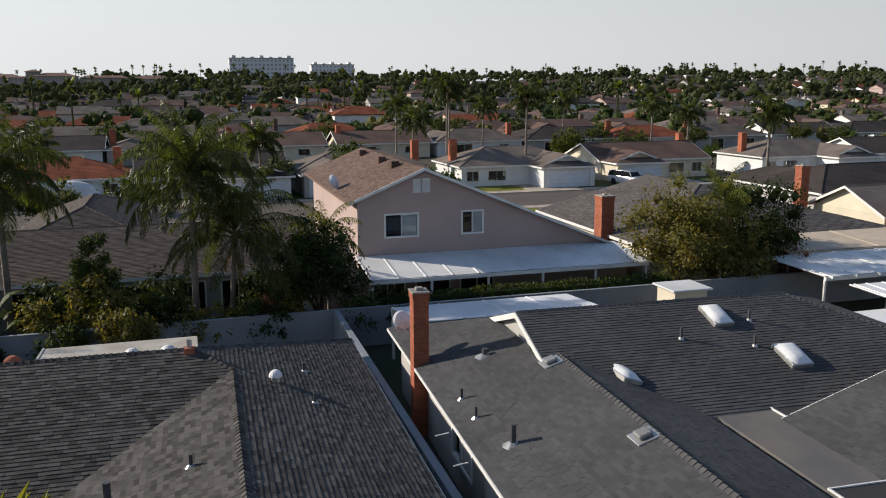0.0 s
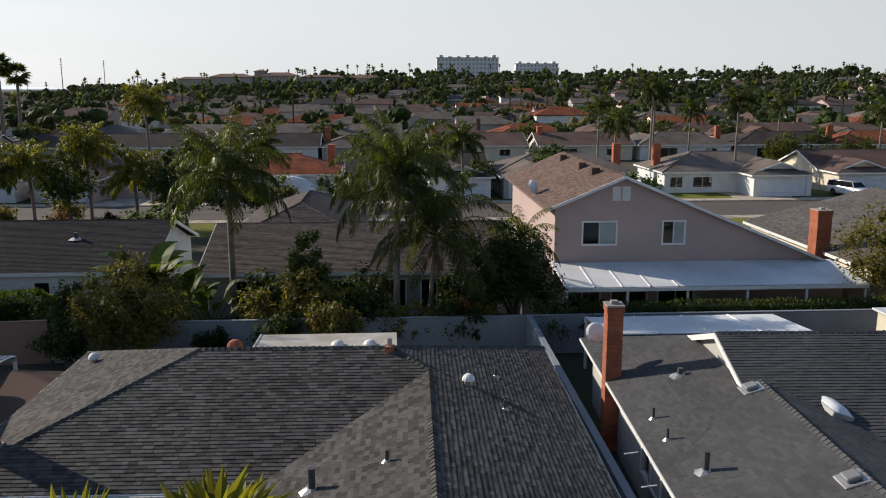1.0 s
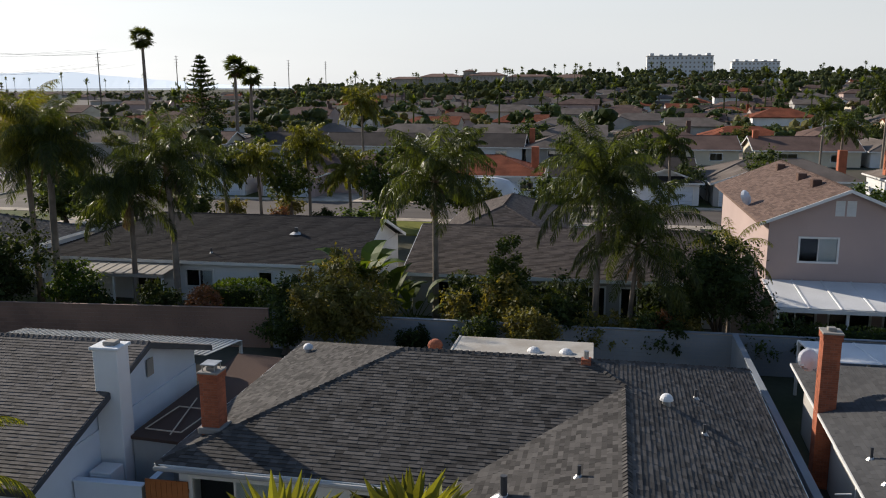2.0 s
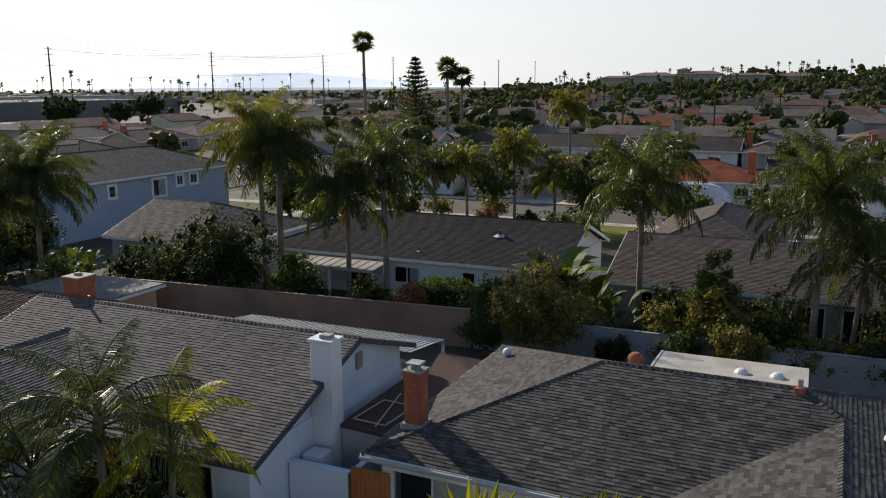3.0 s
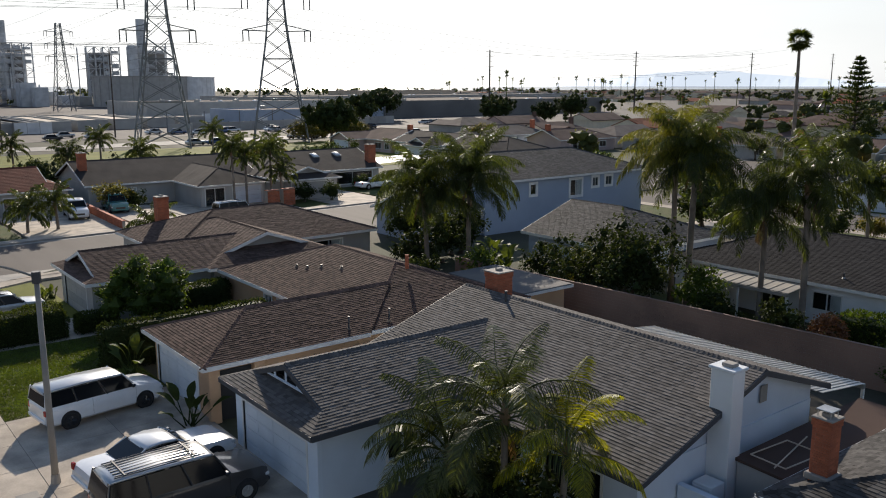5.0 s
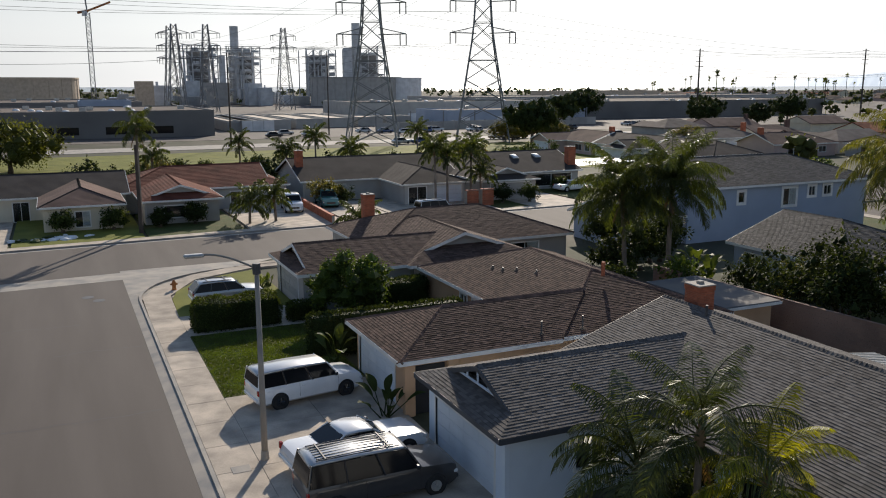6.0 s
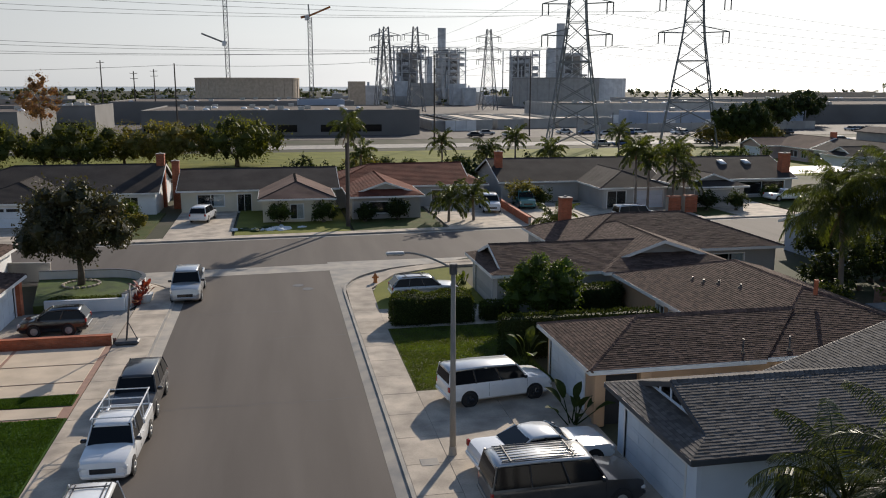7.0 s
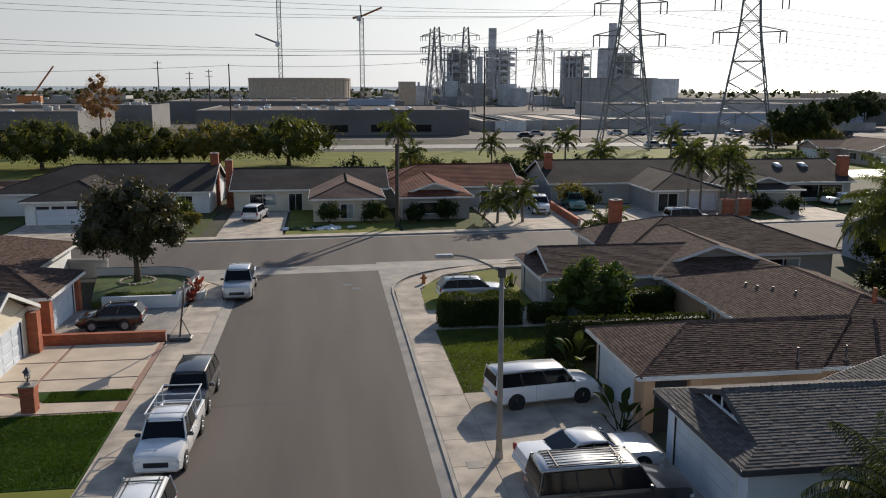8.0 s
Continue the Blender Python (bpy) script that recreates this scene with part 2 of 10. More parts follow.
M = {
    "leaf_ground": shade("dark_scrub", (0.050, 0.052, 0.036), var=0.25, scale=0.01, fine=0.2, bump=0, col2=(0.085, 0.078, 0.064), sheen=0.05),
    "ground": shade("dry_soil", (0.10, 0.088, 0.068), var=0.25, scale=0.08, fine=3, bump=0.3, col2=(0.055, 0.065, 0.035), sheen=0.1),
    "asphalt": shade("asphalt", (0.102, 0.087, 0.077), var=0.3, scale=0.55, fine=22, bump=0.3, col2=(0.130, 0.112, 0.099), sheen=0.2, along=0.09),
    "concrete": shade("concrete", (0.53, 0.452, 0.365), var=0.2, scale=0.8, fine=14, bump=0.2, rnd=0.2, sheen=0.2, col2=(0.31, 0.268, 0.222)),
    "gutter": shade("gutter_concrete", (0.36, 0.32, 0.27), var=0.14, scale=0.7, fine=30, bump=0.15, rnd=0.1, col2=(0.22, 0.212, 0.20)),
    "tan_slab": shade("tan_slab", (0.56, 0.46, 0.35), var=0.1, scale=0.7, fine=30, bump=0.12, rnd=0.06),
    "lawn": shade("lawn", (0.105, 0.155, 0.022), var=0.22, scale=0.7, fine=40, bump=0.6, island=0.25, thin=0.25, dist=0.03, rough=0.6),
    "turf": shade("dense_dark_turf", (0.052, 0.105, 0.018), var=0.12, scale=0.5, fine=40, bump=0.5, island=0.15, thin=0.2, dist=0.03, rough=0.7, sheen=0.1),
    "lawn_base": shade("lawn_soil", (0.055, 0.080, 0.022), var=0.25, scale=0.7, fine=30, bump=0.6, dist=0.03, col2=(0.090, 0.088, 0.034), sheen=0.1),
    "dry_lawn": shade("dry_lawn", (0.195, 0.195, 0.042), var=0.22, scale=0.3, fine=30, bump=0.6, dist=0.03, col2=(0.125, 0.140, 0.032), sheen=0.08),
    "slate": shade("slate_shingle", (0.098, 0.098, 0.100), rough=0.95, sheen=0.12, var=0.1, scale=0.5, fine=70, bump=0.5, island=0.24, rnd=0.2),
    "charcoal": shade("charcoal_shingle", (0.074, 0.069, 0.065), rough=0.85, sheen=0.15, var=0.07, scale=0.35, fine=90, bump=0.35, island=1.0, rnd=0.6),
    "grey_shingle": shade("grey_shingle", (0.128, 0.116, 0.109), rough=0.85, sheen=0.14, var=0.07, scale=0.35, fine=90, bump=0.35, island=0.6, rnd=0.5),
    "brown_shingle": shade("brown_shingle", (0.122, 0.079, 0.064), rough=0.9, sheen=0.08, var=0.07, scale=0.35, fine=90, bump=0.35, island=0.7, rnd=0.5),
    "faded_brown": shade("faded_brown_shingle", (0.150, 0.104, 0.086), rough=0.9, sheen=0.08, var=0.07, scale=0.35, fine=90, bump=0.35, island=0.6, rnd=0.5),
    "dark_brown": shade("dark_brown_shingle", (0.105, 0.071, 0.058), rough=0.9, sheen=0.08, var=0.07, scale=0.35, fine=90, bump=0.35, island=0.7, rnd=0.5),
    "black_shingle": shade("black_shingle", (0.050, 0.047, 0.047), rough=0.95, sheen=0.05, var=0.1, scale=0.35, fine=70, bump=0.4, island=0.4, rnd=0.3),
    "roof_grey": shade("far_grey_roof", (0.175, 0.146, 0.127), rough=0.95, sheen=0.12, var=0.16, scale=0.4, fine=12, bump=0.6, rnd=0.35, courses=0.045, dist=0.03),
    "roof_brown": shade("far_brown_roof", (0.145, 0.096, 0.080), rough=0.95, sheen=0.12, var=0.16, scale=0.4, fine=12, bump=0.6, rnd=0.35, courses=0.045, dist=0.03),
    "roof_dark": shade("far_dark_roof", (0.060, 0.051, 0.047), rough=0.95, sheen=0.12, var=0.16, scale=0.4, fine=12, bump=0.6, rnd=0.35, courses=0.045, dist=0.03),
    "roof_rust": shade("weathered_red_tile", (0.170, 0.060, 0.040), rough=0.95, sheen=0.12, var=0.2, scale=0.5, fine=10, bump=0.8, island=0.3, courses=0.06, dist=0.05),
    "roof_tile": shade("terracotta_tile", (0.27, 0.085, 0.045), rough=0.95, sheen=0.12, var=0.2, scale=0.5, fine=10, bump=0.8, rnd=0.35, island=0.3, courses=0.06, dist=0.05),
    "white_wall": shade("white_stucco", (0.72, 0.735, 0.74), var=0.06, scale=0.5, fine=60, bump=0.3, rnd=0.08),
    # white stucco with the blue skylight of its shade put into the colour
    "sky_tinted_wall": shade("sky_tinted_stucco", (0.66, 0.735, 0.82), var=0.06, scale=0.5, fine=60, bump=0.3, rnd=0.08),
    "cream_wall": shade("cream_stucco", (0.66, 0.60, 0.47), var=0.06, scale=0.5, fine=60, bump=0.3, rnd=0.1),
    "peach_wall": shade("peach_stucco", (0.56, 0.36, 0.22), var=0.08, scale=0.5, fine=60, bump=0.3),
    "pink_wall": shade("pink_stucco", (0.45, 0.345, 0.315), var=0.05, scale=0.3, fine=60, bump=0.3),
    "blue_wall": shade("blue_grey_siding", (0.34, 0.40, 0.50), var=0.06, scale=0.3, fine=60, bump=0.25),
    "grey_wall": shade("grey_stucco", (0.40, 0.39, 0.37), var=0.08, scale=0.4, fine=60, bump=0.3, rnd=0.3),
    "block_wall": shade("painted_block", (0.235, 0.26, 0.29), var=0.1, scale=0.4, fine=40, bump=0.3, rnd=0.08),
    "brown_block": shade("brown_block", (0.27, 0.17, 0.125), var=0.15, scale=0.4, fine=40, bump=0.3, rnd=0.2),
    "brick": shade("red_brick", (0.42, 0.125, 0.06), var=0.15, scale=1.5, fine=40, bump=0.3, rnd=0.35, island=0.35),
    "mortar": shade("mortar", (0.33, 0.20, 0.15), var=0.1, scale=2, fine=60, bump=0.3),
    "trim": shade("white_trim_paint", (0.75, 0.75, 0.73), rough=0.55, var=0.07, scale=1.2, fine=30, bump=0.05),
    "dark_trim": shade("dark_trim_paint", (0.06, 0.065, 0.075), rough=0.55, var=0.1, scale=1.2, fine=30, bump=0.05),
    # white door paint, tinted with the skylight that falls on shaded fronts
    "garage": shade("white_garage_door", (0.64, 0.70, 0.77), rough=0.5, var=0.05, scale=0.8, fine=20, bump=0.03),
    "metal": shade("galvanised_metal", (0.48, 0.48, 0.47), rough=0.45, var=0.12, scale=3, fine=30, bump=0.05, metal=0.7),
    "dark_metal": shade("dark_steel", (0.09, 0.09, 0.095), rough=0.55, var=0.15, scale=2, fine=30, bump=0.05, metal=0.3),
    "steel": shade("weathered_steel", (0.23, 0.235, 0.24), rough=0.6, var=0.15, scale=0.6, fine=15, bump=0.05, metal=0.2),
    "white_metal": shade("white_painted_metal", (0.76, 0.77, 0.78), rough=0.5, var=0.1, scale=0.35, fine=12, bump=0.04),
    "dirty_white": shade("weathered_white_metal", (0.50, 0.475, 0.43), rough=0.6, var=0.2, scale=0.8, fine=10, bump=0.1, col2=(0.36, 0.32, 0.27)),
    "taupe": shade("taupe_shingle", (0.098, 0.082, 0.073), rough=0.9, sheen=0.08, var=0.07, scale=0.35, fine=90, bump=0.35, island=0.6, rnd=0.5),
    "wood": shade("weathered_timber", (0.20, 0.145, 0.10), var=0.2, scale=1.5, fine=25, bump=0.3, rnd=0.2),
    "orange_wood": shade("orange_stained_timber", (0.46, 0.16, 0.045), rough=0.6, var=0.12, scale=1.5, fine=25, bump=0.2, rnd=0.1),
    "pole": shade("tarred_pole", (0.085, 0.066, 0.055), var=0.2, scale=1.0, fine=20, bump=0.3),
    "leaf": shade("broad_leaf", (0.055, 0.080, 0.022), sheen=0.18, rough=0.6, var=0.15, scale=0.6, fine=8, bump=0, island=0.8, rnd=0.3, thin=0.35),
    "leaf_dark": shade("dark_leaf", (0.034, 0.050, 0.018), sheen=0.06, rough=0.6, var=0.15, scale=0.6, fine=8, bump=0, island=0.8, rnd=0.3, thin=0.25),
    "leaf_light": shade("light_leaf", (0.058, 0.096, 0.016), sheen=0.25, rough=0.6, var=0.15, scale=0.6, fine=8, bump=0, island=0.8, rnd=0.2, thin=0.4),
    "leaf_olive": shade("olive_leaf", (0.115, 0.120, 0.034), sheen=0.25, rough=0.6, var=0.2, scale=0.8, fine=8, bump=0, island=0.6, rnd=0.2, thin=0.35, col2=(0.125, 0.105, 0.030)),
    # far leaves are lighter and greyer, with distance haze put into their colour
    "leaf_far": shade("haze_paled_leaf", (0.082, 0.100, 0.048), sheen=0.1, rough=0.8, var=0.2, scale=0.02, fine=0.3, bump=0, island=0.8, thin=0.5, col2=(0.060, 0.078, 0.042)),
    "leaf_russet": shade("dry_russet_leaf", (0.30, 0.18, 0.10), rough=0.8, sheen=0.1, var=0.2, scale=0.8, fine=8, bump=0, island=0.8, thin=0.3),
    "leaf_bronze": shade("bronze_leaf", (0.052, 0.048, 0.022), sheen=0.3, rough=0.5, var=0.15, scale=0.6, fine=8, bump=0, island=0.7, thin=0.22, col2=(0.040, 0.046, 0.018)),
    "leaf_crimson": shade("crimson_leaf", (0.22, 0.040, 0.035), rough=0.5, var=0.2, scale=0.8, fine=8, bump=0, rnd=0.5, thin=0.3),
    "leaf_red": shade("russet_leaf", (0.20, 0.085, 0.035), rough=0.6, var=0.2, scale=0.8, fine=8, bump=0, island=0.9, thin=0.3),
    "frond": shade("palm_frond", (0.053, 0.074, 0.022), sheen=0.3, rough=0.36, var=0.15, scale=0.5, fine=6, bump=0, island=0.9, rnd=0.35, thin=0.56),
    "frond_mid": shade("arching_frond", (0.055, 0.075, 0.022), sheen=0.3, rough=0.4, var=0.15, scale=0.5, fine=6, bump=0, island=0.9, rnd=0.5, thin=0.34),
    # lighter copy of the frond, with sunlight on the leaves put into its colour
    "frond_light": shade("painted_sunlit_frond", (0.125, 0.138, 0.027), sheen=0.3, rough=0.5, var=0.15, scale=0.5, fine=6, bump=0, island=0.8, rnd=0.2, thin=0.5),
    "frond_yellow": shade("yellow_green_frond", (0.215, 0.235, 0.020), sheen=0.3, rough=0.5, var=0.15, scale=0.5, fine=6, bump=0, island=0.8, rnd=0.2, thin=0.5),
    "leaf_park": shade("park_leaf", (0.078, 0.088, 0.028), sheen=0.15, rough=0.6, var=0.2, scale=0.2, fine=6, bump=0, island=0.8, thin=0.42, col2=(0.055, 0.075, 0.024)),
    "dead_frond": shade("dead_frond", (0.20, 0.13, 0.07), rough=0.8, var=0.2, scale=1, fine=6, bump=0, island=0.6, thin=0.15),
    "trunk": shade("palm_trunk", (0.23, 0.19, 0.155), var=0.2, scale=1.2, fine=14, bump=0.6, rnd=0.2, dist=0.03),
    "bark": shade("bark", (0.13, 0.10, 0.075), var=0.25, scale=2, fine=18, bump=0.7, dist=0.02),
    # distance haze is put into the base colours of this steel and render
    "plant_steel": shade("haze_painted_steel", (0.58, 0.59, 0.60), rough=0.8, var=0.12, scale=0.3, fine=3, bump=0.05, rnd=0.3, sheen=0.2),
    "tan_haze": shade("haze_painted_tan_render", (0.36, 0.32, 0.28), var=0.1, scale=0.1, fine=2, bump=0.05),
    "grey_haze": shade("haze_painted_grey_render", (0.40, 0.38, 0.355), var=0.1, scale=0.1, fine=2, bump=0.05),
    "roof_faded": shade("far_faded_tile", (0.26, 0.17, 0.135), rough=0.95, sheen=0.1, var=0.15, scale=0.1, fine=2, bump=0.1),
    "ware_wall": shade("warehouse_wall", (0.19, 0.185, 0.18), var=0.08, scale=0.1, fine=5, bump=0.1, rnd=0.25, col2=(0.15, 0.145, 0.14)),
    "felt": shade("roof_felt", (0.10, 0.097, 0.098), var=0.15, scale=0.6, fine=20, bump=0.2, col2=(0.15, 0.135, 0.12)),
    "pane": glass("window_glass"),
    # near-black colour standing in for shade in rooms, light wells and the porch
    "dark": shade("painted_dark_inside", (0.03, 0.03, 0.032), var=0.1, bump=0),
    "blind": shade("pale_blind", (0.52, 0.54, 0.55), var=0.06, scale=2, fine=20, bump=0.1),
}



# ---- ground, roads and pavements ----
def sheet(name, poly, z, material, label, category, depth=0.2, kind="structure"):
    """A flat piece of ground with its top at z."""
    return single(name, MB().slab([(x, y, z) for x, y in poly], (0, 0, -depth)), material, label, category, kind=kind)


def rect(x0, x1, y0, y1):
    return [(x0, y0), (x1, y0), (x1, y1), (x0, y1)]


single("ground", MB().slab([(x, y, -0.02) for x, y in rect(-4500, 4500, -4500, 4500)], (0, 0, -1)), M["ground"],
       "dry brown soil and thin grass between the lots", "ground", kind="structure")



def far_ground(x, y):
    """The height of the ground: flat, but for a broad low rise far behind the tract."""
    d, a = math.hypot(x, y), math.degrees(math.atan2(x, y))
    u, v = min(1, max(0, (d - 260) / 800)), min(1, max(0, (a - 68) / 24))
    return 18 * u * u * (3 - 2 * u) * v * v * (3 - 2 * v)


rise_v = []
for i in range(31):
    for j in range(41):
        d, a = 240 + 2360 * (i / 30) ** 1.5, radians(58 + 107 * j / 40)
        x, y = d * math.sin(a), d * math.cos(a)
        rise_v.append((x, y, far_ground(x, y) - (0.5 if i and 0 < j < 40 else 3) - (30 if i == 30 else 0)))
single("ground", MB().add(rise_v, [(i * 41 + j, i * 41 + 41 + j, i * 41 + 42 + j, i * 41 + j + 1) for i in range(30) for j in range(40)]), M["ground"],
       "low dry rise under the far houses", "ground", kind="structure", at=(0, 0, 0), smooth=True)

KERB_R, KERB_L = 4.25, -7.0
CROSS = math.tan(radians(3.2))


def cross_y(x, off):
    """The cross street, off metres from its near edge."""
    return 67.0 + CROSS * x + off


sheet("road", rect(KERB_L + 0.55, KERB_R - 0.5, -60, 65.2), 0.0, M["asphalt"], "grey asphalt side street with faint patches", "road")
sheet("road", [(-260, cross_y(-260, 0)), (330, cross_y(330, 0)), (330, cross_y(330, 13.2)), (-260, cross_y(-260, 13.2))], 0.0,
      M["asphalt"], "wide grey asphalt cross street", "road")

# gutters and kerbs
for side, x0, x1 in (("r", KERB_R - 0.5, KERB_R), ("l", KERB_L, KERB_L + 0.55)):
    za, zb = (0.004, 0.085) if side == "r" else (0.085, 0.004)
    single("gutter", MB().slab([(x0, -60, za), (x1, -60, zb), (x1, 60, zb), (x0, 60, za)], (0, 0, -0.2)), M["gutter"], "pale concrete gutter sloping up to the kerb", "gutter", kind="structure")
sheet("gutter", [(-15, cross_y(-15, -2.2)), (12, cross_y(12, -2.2)), (16, cross_y(16, 0.3)), (-18, cross_y(-18, 0.3))], 0.006,
      M["gutter"], "pale concrete cross gutter at the street's mouth", "gutter")
sheet("gutter", [(-260, cross_y(-260, 12.6)), (330, cross_y(330, 12.6)), (330, cross_y(330, 13.2)), (-260, cross_y(-260, 13.2))], 0.006,
      M["gutter"], "pale concrete gutter along the cross street", "gutter")


for x0, x1, y1 in ((KERB_R - 0.5, 13.0, 68.2), (-15.0, KERB_L + 0.55, 66.0)):
    sheet("gutter", rect(x0, x1, 58.0, y1), 0.002, M["gutter"], "pale concrete apron at the street corner", "gutter")


def strip(name, pts, width, z, material, label, category, depth=0.3):
    """A band of even width to the right of a line."""
    pts = [Vector((*p, 0)) for p in pts]
    left, right = [], []
    for i, p in enumerate(pts):
        d = (pts[min(i + 1, len(pts) - 1)] - pts[max(i - 1, 0)]).normalized()
        left.append(p)
        right.append(p + Vector((d.y, -d.x, 0)) * width)
    mb = MB()
    for i in range(len(pts) - 1):
        q = [left[i], left[i + 1], right[i + 1], right[i]]
        mb.slab([(v.x, v.y, z) for v in q[::-1]], (0, 0, -depth))
    return single(name, mb, material, label, category, kind="structure")


def bend(cx, cy, r, a0, a1, n=8):
    return [(cx + r * math.cos(radians(a0 + (a1 - a0) * i / n)), cy + r * math.sin(radians(a0 + (a1 - a0) * i / n))) for i in range(n + 1)]


# kerbs: a real step, rounding into the cross street
RIGHT_LINE = [(KERB_R, -60), (KERB_R, 57.5)] + bend(KERB_R + 8, 57.5, 8, 180, 93, 10)[1:] + [(60, cross_y(60, -1.2)), (330, cross_y(330, -1.2))]
LEFT_LINE = [(KERB_L, -60), (KERB_L, 57.5)] + bend(KERB_L - 7, 57.5, 7, 0, 87, 10)[1:] + [(-60, cross_y(-60, -1.0)), (-260, cross_y(-260, -1.0))]
strip("kerb", RIGHT_LINE, 0.16, 0.15, M["gutter"], "worn concrete kerb", "kerb")
strip("kerb", LEFT_LINE[::-1], 0.16, 0.15, M["gutter"], "worn concrete kerb", "kerb")
FAR_LINE = [(-260, cross_y(-260, 13.2)), (330, cross_y(330, 13.2))]
strip("kerb", FAR_LINE[::-1], 0.16, 0.15, M["gutter"], "worn concrete kerb", "kerb")
strip("pavement", [(x, y + 0.16) for x, y in FAR_LINE[::-1]], 1.3, 0.145, M["concrete"], "pale concrete pavement along the cross street", "pavement")


def paving(name, x0, x1, y0, y1, dx, dy, material, label, category, z=0.15, gap=0.018):
    """A bed with slabs of its own laid on it, joints recessed."""
    bed = sheet(name, rect(x0, x1, y0, y1), z - 0.02, M["gutter"], label, category)
    o = bed.location
    nx, ny = max(1, round((x1 - x0) / dx)), max(1, round((y1 - y0) / dy))
    w, h = (x1 - x0) / nx, (y1 - y0) / ny
    me = MB().box(gap / 2, gap / 2, -0.05, w - gap / 2, h - gap / 2, 0.0, c=0.008).mesh("slab", material)
    for i in range(nx):
        for j in range(ny):
            ob = new("slab", me)
            ob.parent = bed
            ob.location = (x0 + i * w - o.x, y0 + j * h - o.y, z + random.uniform(-0.003, 0.003) - o.z)
    return bed



# ---- roofs and houses ----
def roof_shape(x0, x1, y0, y1, axis, ze, sl, lo="hip", hi="hip", split=0.5, cut=0.42, deep=0.45):
    """Sloping faces and upright gable triangles of one ridged roof over a rectangle of eaves. axis: the ridge's way; lo, hi: its ends, a hip,
    a gable or a dutch gable; split: where across the span the ridge lies. A dutch gable stands back under
    its rakes by deep: gables are (wall, rakes, whether dutch)."""
    L0, L1, W0, W1 = (y0, y1, x0, x1) if axis == "y" else (x0, x1, y0, y1)
    mid = W0 + (W1 - W0) * split
    ha, hb = mid - W0, W1 - mid
    zr = ze + max(ha, hb) * sl if split == 0.5 else ze + ha * sl
    half = (W1 - W0) / 2

    def at(l, w, z):
        return Vector((w, l, z)) if axis == "y" else Vector((l, w, z))

    ends = []
    for kind, l, s in ((lo, L0, 1), (hi, L1, -1)):
        d = {"hip": half, "gable": 0.0, "dutch": half * cut}[kind]
        ends.append((kind, l, s, d, d - (min(deep, d * 0.5) if kind == "dutch" else 0.0)))
    (k0, l0, _, _, d0), (k1, l1, _, _, d1) = ends
    faces, gables = [], []
    for w, sgn, h in ((W0, 1, ha), (W1, -1, hb)):
        zlow = zr - h * sl
        poly = [at(l0, w, zlow), at(l1, w, zlow)]
        if k1 == "dutch":
            poly.append(at(l1 - d1, w + sgn * d1, ze + d1 * sl))
        poly.append(at(l1 - d1, mid, zr))
        poly.append(at(l0 + d0, mid, zr))
        if k0 == "dutch":
            poly.append(at(l0 + d0, w + sgn * d0, ze + d0 * sl))
        if d0 + d1 >= abs(l1 - l0) - 1e-4:
            poly.pop(3 if k1 != "dutch" else 4)
        faces.append(poly)
    for kind, l, s, d, e in ends:
        if kind == "hip":
            faces.append([at(l, W0, ze), at(l, W1, ze), at(l + s * d, mid, zr)])
        elif kind == "dutch":
            faces.append([at(l, W0, ze), at(l, W1, ze), at(l + s * d, W1 - d, ze + d * sl), at(l + s * d, W0 + d, ze + d * sl)])
            tri, rake = ([at(l + s * q, W0 + q, ze + q * sl), at(l + s * q, W1 - q, ze + q * sl), at(l + s * q, mid, zr)] for q in (d, e))
            gables.append((tri, rake, True))
        else:
            tri = [at(l, W0, zr - ha * sl), at(l, W1, zr - hb * sl), at(l, mid, zr)]
            gables.append((tri, tri, False))
    out = []
    for poly in faces:
        n = (poly[1] - poly[0]).cross(poly[2] - poly[0])
        if n.z < 0:
            poly = poly[::-1]
        out.append(poly)
    return out, gables, zr


def clip_poly(poly, o, n):
    """The part of a flat polygon on the side of the plane (point o, normal n) to which n points."""
    res = []
    for i, p in enumerate(poly):
        q = poly[(i + 1) % len(poly)]
        a, b = (p - o).dot(n), (q - o).dot(n)
        if a >= 0:
            res.append(p)
        if a * b < 0:
            res.append(p + (q - p) * (a / (a - b)))
    return res


def face_frame(poly):
    n = Vector((0, 0, 0))
    for i in range(1, len(poly) - 1):
        n += (poly[i] - poly[0]).cross(poly[i + 1] - poly[0])
    n.normalize()
    if n.z < 0:
        n = -n
    along = Vector((0, 0, 1)).cross(n).normalized()
    return n, along, n.cross(along).normalized()


def span_at(pts, v):
    """Where the line at height v crosses a flat convex polygon of (s, v)."""
    xs = []
    for i, (s, a) in enumerate(pts):
        t, b = pts[(i + 1) % len(pts)]
        if (a <= v <= b or b <= v <= a) and abs(b - a) > 1e-9:
            xs.append(s + (t - s) * (v - a) / (b - a))
    return (min(xs), max(xs)) if len(xs) > 1 else None


RNG = random.Random(7)
TAB = {}


